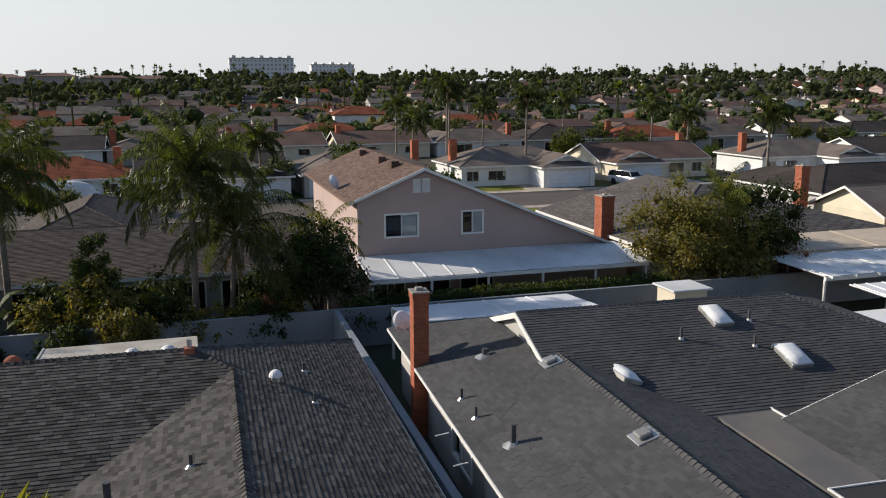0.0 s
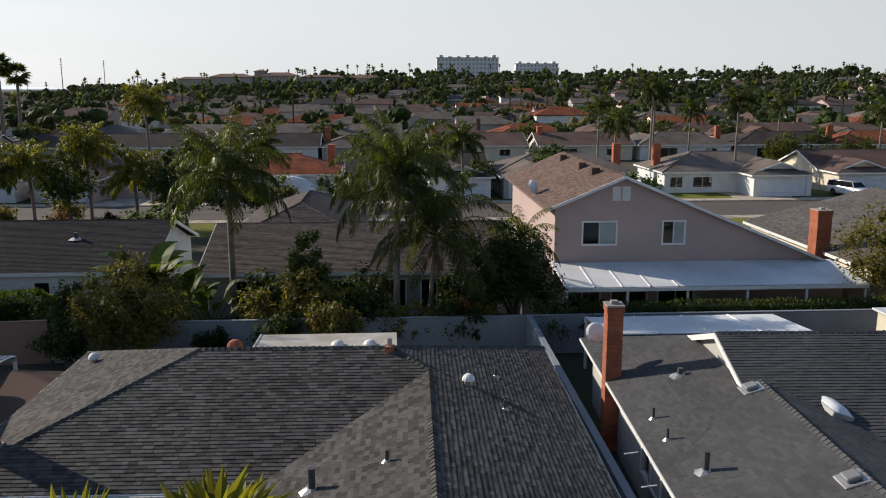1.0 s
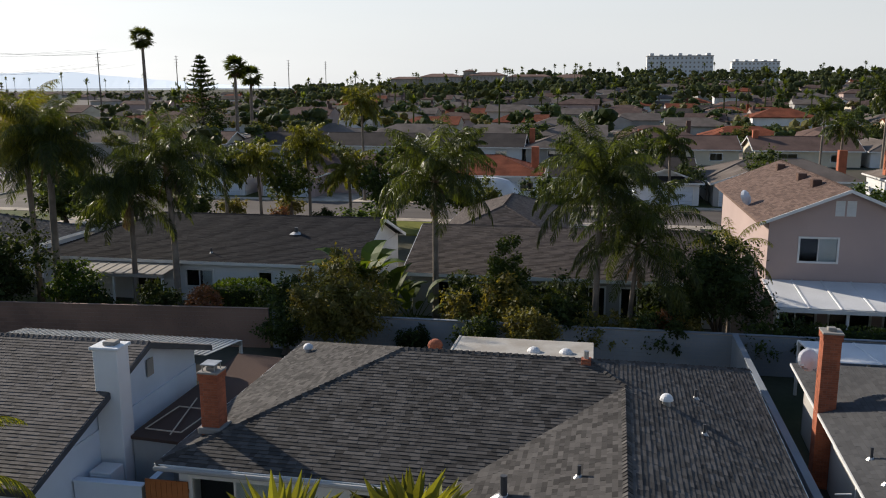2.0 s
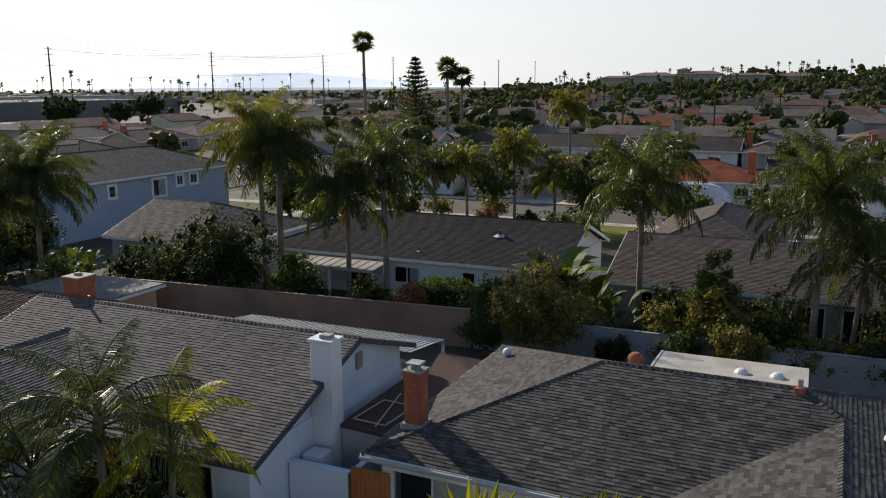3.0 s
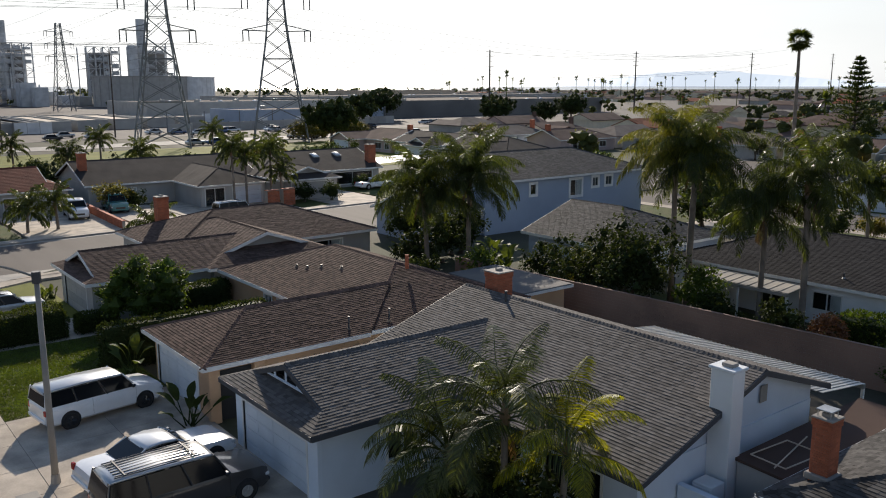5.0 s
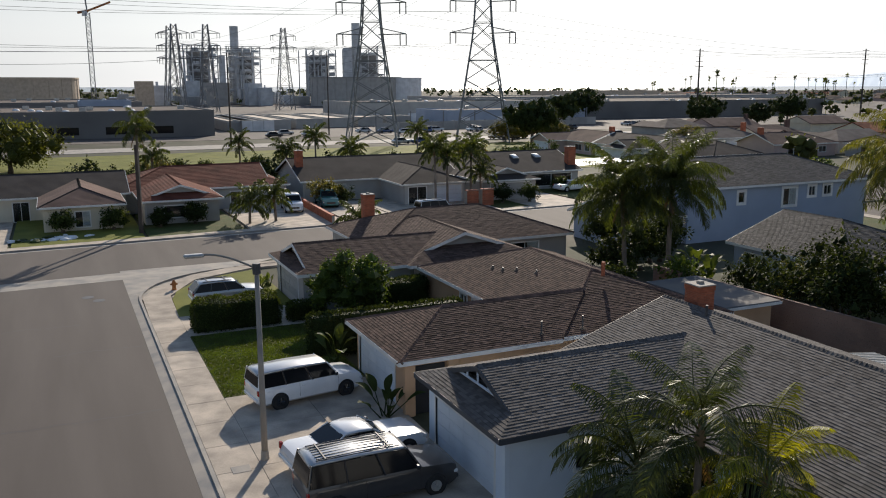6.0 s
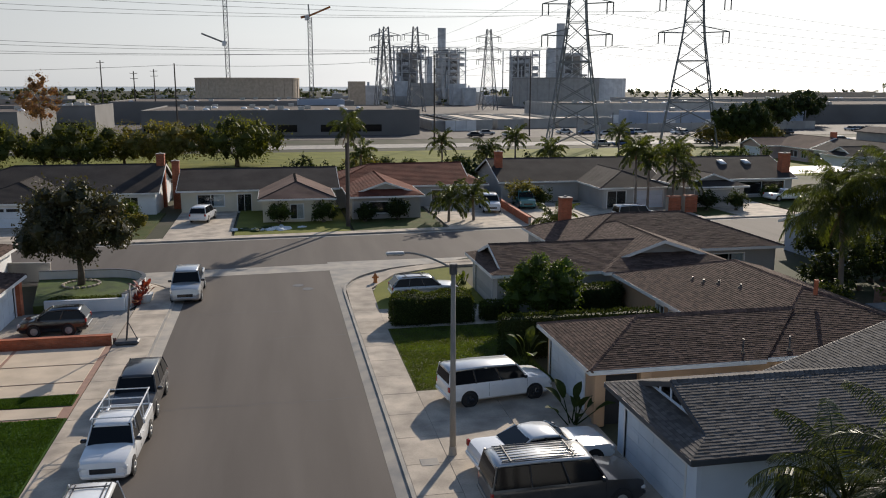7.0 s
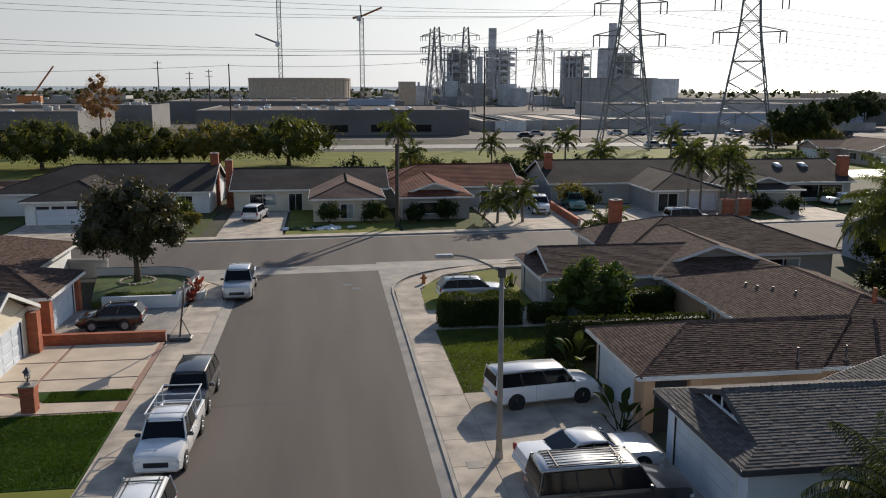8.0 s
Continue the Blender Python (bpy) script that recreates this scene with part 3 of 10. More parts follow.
def shingles(mb, poly, expose=0.145, wide=(0.14, 0.33), thick=0.02, pieces=None, owner=None, material=None, wave=0.0):
    """Rows of overlapping tabs on a roof face, into mb. pieces (u0, u1, v0, v1): the stretch, in metres along the eave and up the slope, whose tabs are objects under owner."""
    n, along, up = face_frame(poly)
    o = poly[0]
    pts = [((p - o).dot(along), (p - o).dot(up)) for p in poly]
    s_min = min(p[0] for p in pts)
    v0, v1 = min(p[1] for p in pts), max(p[1] for p in pts)
    k = 0
    v = v0
    single_w = 0.305
    while v < v1 - 0.02:
        top = min(v + expose * 1.12, v1 - 1e-4)
        lo, hi = span_at(pts, v + 1e-4), span_at(pts, top)
        if lo and hi:
            a, b = min(lo[0], hi[0]), max(lo[1], hi[1])
            s = a - RNG.random() * 0.3
            while s < b:
                solo = pieces and pieces[0] <= s - s_min <= pieces[1] and pieces[2] <= v - v0 <= pieces[3]
                w = single_w if solo else RNG.uniform(*wide)
                c = [max(lo[0], min(lo[1], s)), max(lo[0], min(lo[1], s + w)), max(hi[0], min(hi[1], s + w)), max(hi[0], min(hi[1], s))]
                t = thick * RNG.uniform(0.75, 1.35)
                if c[1] - c[0] > 0.01 or c[2] - c[3] > 0.01:
                    if solo and c[0] == s and c[1] == s + w and c[3] == s and c[2] == s + w:
                        key = (id(material), round(n.x, 3), round(n.y, 3), RNG.randrange(3))
                        if key not in TAB:
                            q = MB()
                            tt = thick * (0.85, 1.0, 1.25)[key[3]]
                            q.add([p.to_tuple() for p in (n * tt, along * (w - 0.006) + n * tt, along * (w - 0.006) + up * (top - v) + n * 0.003, up * (top - v) + n * 0.003,
                                                          -n * 0.004, along * (w - 0.006) - n * 0.004)], [(0, 1, 2, 3), (4, 5, 1, 0), (4, 0, 3), (5, 2, 1)])
                            TAB[key] = q.mesh("shingle", material)
                        ob = new("shingle", TAB[key])
                        ob.parent = owner
                        ob.location = o + along * s + up * v - root_of(owner).location
                    else:
                        bot, tp = o + up * v, o + up * top
                        q = [bot + along * c[0] + n * t, bot + along * c[1] + n * t, tp + along * c[2] + n * 0.003, tp + along * c[3] + n * 0.003,
                             bot + along * c[0] - n * 0.004, bot + along * c[1] - n * 0.004]
                        mb.add(q, [(0, 1, 2, 3), (4, 5, 1, 0), (4, 0, 3), (5, 2, 1)])
                s += w + 0.004
        v += expose
        k += 1


def ridge_caps(mb, a, b, step=0.2, w=0.16, h=0.07):
    """Overlapping bent caps along a ridge or hip, from a to b."""
    d = b - a
    length = d.length
    if length < 0.3:
        return
    d.normalize()
    side = d.cross(Vector((0, 0, 1))).normalized()
    up = side.cross(d).normalized()
    s = 0.0
    while s < length:
        e = min(s + step * 1.15, length)
        p, q = a + d * s, a + d * e
        j = RNG.uniform(0.9, 1.15)
        vs = [p - side * w - up * 0.05, p + up * h * j, p + side * w - up * 0.05, q - side * w - up * 0.06, q + up * h * 0.6, q + side * w - up * 0.06,
              p - side * w - up * 0.09, p - up * 0.02, p + side * w - up * 0.09]
        mb.add(vs, [(0, 1, 4, 3), (1, 2, 5, 4), (6, 7, 1, 0), (7, 8, 2, 1)])
        s += step


def wall_run(mb, p, q, z0, z1, t=0.16, openings=()):
    """An upright wall from p to q with thickness to its left, and openings (start, end, sill, head) that go through it: one connected mesh."""
    p, q = Vector((*p, 0)), Vector((*q, 0))
    d = (q - p).normalized()
    m = Matrix.Translation(p) @ Matrix(((d.x, -d.y, 0, 0), (d.y, d.x, 0, 0), (0, 0, 1, 0), (0, 0, 0, 1)))
    length = (q - p).length
    xs = sorted({0.0, length, *(round(v, 4) for o in openings for v in o[:2])})
    zs = sorted({z0, z1, *(round(min(max(v, z0), z1), 4) for o in openings for v in o[2:4])})

    def solid(i, j):
        if not (0 <= i < len(xs) - 1 and 0 <= j < len(zs) - 1):
            return False
        x, z = (xs[i] + xs[i + 1]) / 2, (zs[j] + zs[j + 1]) / 2
        return not any(a < x < b and c < z < e for a, b, c, e in openings)

    nx = len(xs)
    vs = [m @ Vector((x, y, z)) for y in (0, t) for z in zs for x in xs]
    half = nx * len(zs)
    fs = []
    for i in range(nx - 1):
        for j in range(len(zs) - 1):
            if not solid(i, j):
                continue
            k = [j * nx + i, j * nx + i + 1, (j + 1) * nx + i + 1, (j + 1) * nx + i]
            fs += [tuple(k), tuple(v + half for v in k[::-1])]
            for (u, w), (di, dj) in (((0, 1), (0, -1)), ((1, 2), (1, 0)), ((2, 3), (0, 1)), ((3, 0), (-1, 0))):
                if not solid(i + di, j + dj):
                    fs.append((k[w], k[u], k[u] + half, k[w] + half))
    used = sorted({v for f in fs for v in f})
    at = {v: n for n, v in enumerate(used)}
    mb.add([vs[v] for v in used], [tuple(at[v] for v in f) for f in fs])
    return m


def window(parent, m, a, b, sill, head, t=0.16, bars=1, frame_mat=None, name="window", blind=0.0, depth=0.05, label=""):
    """A framed window in an opening of a wall, in the wall's own axes m."""
    fm = frame_mat or M["trim"]
    w = 0.06
    fr = MB()
    for x0, z0, x1, z1 in ((a - 0.04, sill - 0.04, b + 0.04, sill + w), (a - 0.04, head - w, b + 0.04, head + 0.04),
                           (a - 0.04, sill + w, a + w, head - w), (b - w, sill + w, b + 0.04, head - w)):
        fr.box(x0, -0.035, z0, x1, depth + 0.05, z1, m)
    for i in range(bars):
        x = a + (b - a) * (i + 1) / (bars + 1)
        fr.box(x - 0.025, -0.02, sill + w, x + 0.025, depth + 0.04, head - w, m)
    win = part(name, fr, fm, parent, label)
    for i in range(bars + 1):
        x0, x1 = a + (b - a) * i / (bars + 1), a + (b - a) * (i + 1) / (bars + 1)
        g = part("pane", MB().box(x0 + 0.02, depth, sill + 0.02, x1 - 0.02, depth + 0.008, head - 0.02, m), M["pane"], win)
        g.visible_shadow = False
    if blind:
        part("blind", MB().box(a + (b - a) * (1 - blind), depth + 0.03, sill, b, depth + 0.04, head, m), M["blind"], win, "pale drawn blind")
    return win


def garage_door(parent, m, a, b, head, panels=4, rows=4, lights=False, material=None):
    """A sectional garage door, in panels."""
    mat_ = material or M["garage"]
    fr = MB()
    for x0, z0, x1, z1 in ((a - 0.1, 0.0, a, head), (b, 0.0, b + 0.1, head), (a - 0.1, head, b + 0.1, head + 0.12)):
        fr.box(x0, -0.03, z0, x1, 0.1, z1, m)
    door = part("garage_door", fr, M["trim"], parent, "white sectional garage door with recessed panels")
    h = head / rows
    for j in range(rows):
        mb = MB().box(a, 0.06, j * h + 0.008, b, 0.10, (j + 1) * h - 0.008, m)
        for i in range(panels):
            x0, x1 = a + (b - a) * i / panels, a + (b - a) * (i + 1) / panels
            mb.box(x0 + 0.1, 0.045, j * h + 0.1, x1 - 0.1, 0.06, (j + 1) * h - 0.1, m, c=0.006)
        part("panel", mb, mat_, door)
        if lights and j == rows - 1:
            for i in range(panels):
                x0, x1 = a + (b - a) * i / panels, a + (b - a) * (i + 1) / panels
                part("pane", MB().box(x0 + 0.12, 0.03, j * h + 0.12, x1 - 0.12, 0.043, (j + 1) * h - 0.12, m), M["dark"], door, "dark glazed light")
    return door


def brick_stack(parent, x0, x1, y0, y1, z0, z1, material=None, mortar=None, single_bricks=False, name="chimney", cap=True, label="red brick chimney stack"):
    """A chimney of bonded bricks over a mortar core, with a projecting cap."""
    bm_, mm = material or M["brick"], mortar or M["mortar"]
    core = part(name, MB().box(x0 + 0.012, y0 + 0.012, z0, x1 - 0.012, y1 - 0.012, z1 - 0.02), mm, parent, label)
    bl, bh, g = 0.215, 0.065, 0.010
    rest = MB()
    n = max(1, int((z1 - z0) / (bh + g)))
    for k in range(n):
        z = z0 + k * (z1 - z0) / n
        grow = 0.03 if cap and k >= n - 3 else 0.0
        X0, X1, Y0, Y1 = x0 - grow, x1 + grow, y0 - grow, y1 + grow
        for way in range(4):
            a, b = (X0, X1) if way % 2 == 0 else (Y0 + 0.1, Y1 - 0.1)
            s = a - (bl / 2 if k % 2 else 0)
            while s < b - 0.02:
                c, e = max(a, s), min(b, s + bl)
                if e - c > 0.03:
                    q = {0: (c, Y0, e, Y0 + 0.1), 2: (c, Y1 - 0.1, e, Y1), 1: (X1 - 0.1, c, X1, e), 3: (X0, c, X0 + 0.1, e)}[way]
                    rest.box(q[0], q[1], z + g / 2, q[2], q[3], z + bh + g / 2)
                s += bl + g
    part("brickwork", rest, bm_, core)["kind"] = "stuff"
    if cap:
        part("cap", MB().box(x0 - 0.05, y0 - 0.05, z1 - 0.01, x1 + 0.05, y1 + 0.05, z1 + 0.05, c=0.015), M["gutter"], core, "mortar cap")
        fl = MB()
        fl.box((x0 + x1) / 2 - 0.13, (y0 + y1) / 2 - 0.13, z1 + 0.04, (x0 + x1) / 2 + 0.13, (y0 + y1) / 2 + 0.13, z1 + 0.16, c=0.02)
        part("flue", fl, M["gutter"], core)
    return core


def fascia(mb, a, b, h=0.19, t=0.035):
    """A board along an eave or rake, its top on the line from a to b."""
    d = (b - a).normalized()
    out = Vector((d.y, -d.x, 0)).normalized() * t
    dn = Vector((0, 0, -h))
    vs = [a + out, b + out, b + out + dn, a + out + dn, a - out * 0.2, b - out * 0.2, b - out * 0.2 + dn, a - out * 0.2 + dn]
    mb.add(vs, [(0, 1, 2, 3), (7, 6, 5, 4), (0, 4, 5, 1), (3, 2, 6, 7), (0, 3, 7, 4), (1, 5, 6, 2)])


def build_roof(parent, blocks, material, trim, detail=True, expose=0.145, wide=(0.14, 0.33), thick=0.02, pieces=None, caps=True, cap_from=None, name="roof", board=0.19):
    """A roof of one or more ridged blocks. A block: the arguments of roof_shape, and under 'over' the (point, normal) of the slope that it grows out of."""
    slabs, tabs, boards, ends, cap = MB(), MB(), [], [], MB()
    roof = part(name, slabs.add([(0, 0, -5)], []), material, parent)
    bodies = []
    for b_no, blk in enumerate(blocks):
        blk = dict(blk)
        over = blk.pop("over", None)
        faces, gables, zr = roof_shape(**blk)
        lines = {}
        body = MB()
        bodies.append(body)
        for f_no, poly in enumerate(faces):
            if over:
                poly = clip_poly(poly, *over)
                if len(poly) < 3:
                    continue
            n, along, up = face_frame(poly)
            body.slab(poly if (poly[1] - poly[0]).cross(poly[2] - poly[0]).z > 0 else poly[::-1], (0, 0, -0.10))
            if detail:
                area = None
                if pieces and pieces[0] == (b_no, f_no):
                    area = pieces[1]
                shingles(tabs, poly, expose, wide, thick, area, roof, material)
            for i, p in enumerate(poly):
                q = poly[(i + 1) % len(poly)]
                low = min(x.z for x in poly) + 0.02
                if p.z <= low and q.z <= low:
                    boards.append(MB())
                    fascia(boards[-1], p, q, board)
                elif caps and (p - q).length > 0.4:
                    key = tuple(sorted(((round(p.x, 2), round(p.y, 2), round(p.z, 2)), (round(q.x, 2), round(q.y, 2), round(q.z, 2)))))
                    lines[key] = lines.get(key, 0) + 1
        for (a, b), c in lines.items():
            if c == 2:
                a, b = Vector(a), Vector(b)
                if b.z < a.z:
                    a, b = b, a
                for (bn, cx, cy), frac in (cap_from or {}).items():
                    if bn == b_no and abs(a.x - cx) < 0.1 and abs(a.y - cy) < 0.1:
                        a = a.lerp(b, frac)
                ridge_caps(cap, a, b)
        for tri, rake, is_dutch in gables:
            if over and all((p - over[0]).dot(over[1]) < 0 for p in tri):
                continue
            a, b, c = tri
            nrm = (b - a).cross(c - a).normalized()
            mid = sum((p for f in faces for p in f), Vector()) / sum(len(f) for f in faces)
            if nrm.dot(mid - a) > 0:
                a, b, nrm = b, a, -nrm
            inner = 0.06 if a.z > blk["ze"] + 0.05 else 0.5
            ends.append((MB(), is_dutch))
            ring_ = [a, b, c]
            if abs(a.z - b.z) > 0.05:
                lo_ = blk["ze"] - 0.02
                ring_ = [Vector((a.x, a.y, min(a.z, lo_))), Vector((b.x, b.y, min(b.z, lo_))), b, c, a]
                ring_ = [p for i, p in enumerate(ring_) if (p - ring_[i - 1]).length > 0.02]
            pull = (a + b) / 2
            ends[-1][0].slab([p - nrm * inner + Vector((0, 0, -0.06)) + (Vector((pull.x - p.x, pull.y - p.y, 0)) * (0.42 / max(0.5, (a - b).length / 2)) if p is not c and inner > 0.1 else Vector()) for p in ring_], -nrm * 0.1)
            ra, rb, rc = rake
            for p, q in ((ra, rc), (rc, rb)):
                d = (q - p).normalized()
                out = nrm * 0.04
                dn = Vector((0, 0, -0.2))
                vs = [p + out, q + out, q + out + dn, p + out + dn, p - out, q - out, q - out + dn, p - out + dn]
                boards.append(MB())
                boards[-1].add(vs, [(0, 1, 2, 3), (7, 6, 5, 4), (0, 4, 5, 1), (3, 2, 6, 7), (0, 3, 7, 4), (1, 5, 6, 2)])
    old = roof.data
    roof.data = bodies[0].weld().mesh(name, material, root_of(parent).location)
    for body in bodies[1:]:
        part(name, body.weld(), material, parent)
    bpy.data.meshes.remove(old)
    if tabs.f:
        part("shingling", tabs, material, roof)["kind"] = "stuff"
    if cap.f:
        part("ridge_capping", cap, material, roof)["kind"] = "stuff"
    for board in boards:
        part("fascia", board, trim, roof, "painted fascia board")
    return roof, ends


def rise(x, y, z, nx, ny, sl):
    """The plane of a slope through (x, y, z) that falls towards (nx, ny)."""
    return Vector((x, y, z)), Vector((nx * sl, ny * sl, 1)).normalized()



def dwelling(name, label, blocks, roof_mat, wall_mat, trim=None, detail=True, eave=0.45, openings=(), group="", base=0.0, gable_mat=None, gable_label="", plain=False, dutch_mat=None, **roof_args):
    """A house: walls with openings under a roof of ridged blocks. openings: (block, side, from, to, sill, head, kind, option) in world metres along the wall."""
    x0, x1, y0, y1 = (blocks[0][k] for k in ("x0", "x1", "y0", "y1"))
    h = thing(name, ((x0 + x1) / 2, (y0 + y1) / 2, 0), label, "house", group)
    trim = trim or M["trim"]
    for i, b in enumerate(blocks):
        a0, a1, c0, c1 = b["x0"] + eave, b["x1"] - eave, b["y0"] + eave, b["y1"] - eave
        across = b["x1"] - b["x0"] if b["axis"] == "y" else b["y1"] - b["y0"]
        top = b["ze"] + min(0.0, across * (2 * b.get("split", 0.5) - 1) * b["sl"]) + eave * b["sl"] - 0.11
        runs = {"W": ((a0, c1), (a0, c0)), "S": ((a0 + 0.16, c0), (a1 - 0.16, c0)), "E": ((a1, c0), (a1, c1)), "N": ((a1 - 0.16, c1), (a0 + 0.16, c1))}
        for side, (p, q) in runs.items():
            if side in b.get("bare", ""):
                continue
            mine = []
            for o in openings:
                if o[0] == i and o[1] == side:
                    ref = p[1] if side in "WE" else p[0]
                    s = sorted((abs(o[2] - ref), abs(o[3] - ref)))
                    mine.append((s[0], s[1], o[4], o[5], o[6], o[7]))
            mb = MB()
            wm = wall_run(mb, p, q, base, top, openings=[m_[:4] for m_ in mine])
            w = part("wall", mb, wall_mat, h)
            for a, c, sill, head, kind, opt in mine:
                if kind == "win":
                    window(h, wm, a, c, sill, head, bars=1 if c - a > 0.9 else 0, blind=0 if plain else opt or 0)
                    if not plain:
                        # a dark sheet behind the glass stands in for the unlit room
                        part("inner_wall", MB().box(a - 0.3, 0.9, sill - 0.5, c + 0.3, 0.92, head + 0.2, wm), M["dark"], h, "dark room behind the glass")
                elif kind == "garage":
                    garage_door(h, wm, a, c, head, panels=4 if c - a > 3 else 2, lights=opt is True, material=None if opt is True else opt)
                elif kind == "door":
                    d = part("door", MB().box(a, 0.05, 0, c, 0.1, head, wm, c=0.01), opt or M["wood"], h)
                    part("handle", MB().box(a + 0.08, 0.02, 0.95, a + 0.13, 0.05, 1.1, wm), M["metal"], d)
    clean = [{k: v for k, v in b.items() if k != "bare"} for b in blocks]
    roof, ends = build_roof(h, clean, roof_mat, trim, detail, **roof_args)
    for e, is_dutch in ends:
        part("gable", e, dutch_mat if is_dutch and dutch_mat else gable_mat or wall_mat, h, gable_label)
    return h


def block(x0, x1, y0, y1, axis, lo="hip", hi="hip", ze=2.6, sl=0.333, **more):
    return dict(x0=x0, x1=x1, y0=y0, y1=y1, axis=axis, lo=lo, hi=hi, ze=ze, sl=sl, **more)


# the long hipped house with a wing towards the street
h1 = dwelling("house", "low white house under a charcoal shingle hipped roof", [
    block(20.5, 32.0, -5.75, 11.7, "y"),
    block(8.5, 25.0, -5.75, 3.45, "x", "hip", "gable", bare="E", over=rise(20.5, 0, 2.6, -1, 0, 0.333)),
], M["charcoal"], M["white_wall"], openings=[(0, "W", 8.2, 10.9, 0.9, 2.1, "win", 0.5), (0, "W", 4.3, 6.2, 0.9, 2.1, "win", 0),
                                            (0, "N", 26, 27.5, 0.9, 2.1, "win", 0)],
    pieces=((1, 0), (3.0, 8.0, 2.2, 3.8)), cap_from={(0, 20.5, -5.75): 0.8})

# the slate house: a wing along the fence, a main ridge with a dutch gable, a second wing, and a flat roof between
h2 = dwelling("house", "low grey house under a dark slate-coloured shingle roof", [
    block(20.4, 32.6, -27.0, -7.2, "y", "hip", "dutch", cut=0.56, deep=0.12),
    block(6.5, 24.0, -14.35, -7.2, "x", "hip", "gable", ze=2.79, split=0.46, bare="E", over=rise(20.4, 0, 2.6, -1, 0, 0.333)),
    block(6.5, 20.1, -27.0, -16.05, "x", "hip", "gable"),
], M["slate"], M["grey_wall"], wide=(0.2, 0.33), board=0.1, pieces=((1, 1), (3.0, 8.0, 0.4, 2.0)), cap_from={(0, 20.4, -7.2): 1.0},
    openings=[(0, "N", 22.0, 24.2, 0.9, 2.0, "win", 0), (1, "N", 15.0, 17.5, 0.9, 2.0, "win", 0)])
fr = MB().box(9.0, -18.9, 2.55, 21.6, -14.7, 2.72)
part("flat_roof", fr, M["felt"], h2, "weathered flat felt roof")

# the white house with the garage wing
h0 = dwelling("house", "white stucco house, grey-brown shingle gable roof and garage wing", [
    block(18.5, 29.2, 14.2, 29.7, "y", "gable", "gable", split=0.589),
    block(12.4, 24.4, 22.5, 29.7, "x", "dutch", "gable", ze=2.85, sl=0.35, cut=0.4, bare="E", over=rise(18.5, 0, 2.6, -1, 0, 0.333)),
], M["grey_shingle"], M["sky_tinted_wall"], trim=M["dark_trim"], openings=[
    (1, "W", 23.7, 28.6, 0.0, 2.15, "garage", None), (1, "S", 15.6, 17.0, 0.9, 2.1, "win", 0), (0, "W", 16.0, 18.6, 0.8, 2.1, "win", 0),
    (0, "W", 19.6, 21.6, 0.8, 2.1, "win", 0)],
    pieces=((0, 0), (1.0, 6.0, 3.0, 4.4)), dutch_mat=M["dark_trim"])
# the open white truss in the little gable over the garage
gx, gy, gz0, gz1 = 13.42, 26.1, 3.42, 4.0
for y0_, z0_, y1_, z1_ in ((gy - 1.75, gz0, gy + 1.75, gz0), (gy, gz0, gy, gz1), (gy - 0.85, gz0, gy - 0.85, gz1 - 0.24), (gy + 0.85, gz0, gy + 0.85, gz1 - 0.24),
                           (gy - 1.7, gz0 + 0.03, gy, gz1), (gy + 1.7, gz0 + 0.03, gy, gz1)):
    part("truss_bar", MB().tube([(gx, y0_, z0_), (gx, y1_, z1_)], 0.05, 4), M["sky_tinted_wall"], h0, "pale painted truss bar")

# the peach house with the brown hipped roof
h00 = dwelling("house", "peach stucco house under a brown shingle hipped roof", [
    block(20.7, 31.2, 31.9, 49.0, "y"),
    block(12.55, 26.0, 31.7, 39.0, "x", "hip", "gable", bare="E", over=rise(20.7, 0, 2.6, -1, 0, 0.333)),
], M["brown_shingle"], M["peach_wall"], openings=[
    (1, "W", 33.4, 38.2, 0.0, 2.15, "garage", None), (1, "S", 18.6, 20.2, 1.0, 1.9, "win", 0.3), (1, "S", 21.0, 22.0, 1.0, 1.9, "win", 0),
    (0, "W", 40.6, 42.0, 0.0, 2.1, "win", 0), (0, "W", 42.6, 43.6, 0.8, 2.1, "win", 0)])

# the corner house
h000 = dwelling("house", "grey corner house, dark brown shingle roof with white dutch gables", [
    block(20.3, 30.0, 49.3, 64.0, "y", "dutch", "hip", cut=0.45),
    block(13.0, 25.0, 49.8, 57.5, "x", "dutch", "gable", bare="E", cut=0.3, over=rise(20.3, 0, 2.6, -1, 0, 0.333)),
    block(20.0, 37.0, 55.5, 67.0, "x", "hip", "hip"),
], M["dark_brown"], M["grey_wall"], openings=[
    (1, "W", 51.5, 56.2, 0.0, 2.15, "garage", M["grey_wall"]), (2, "S", 31.5, 34.0, 0.8, 2.1, "win", 0.4)], wide=(0.25, 0.5))

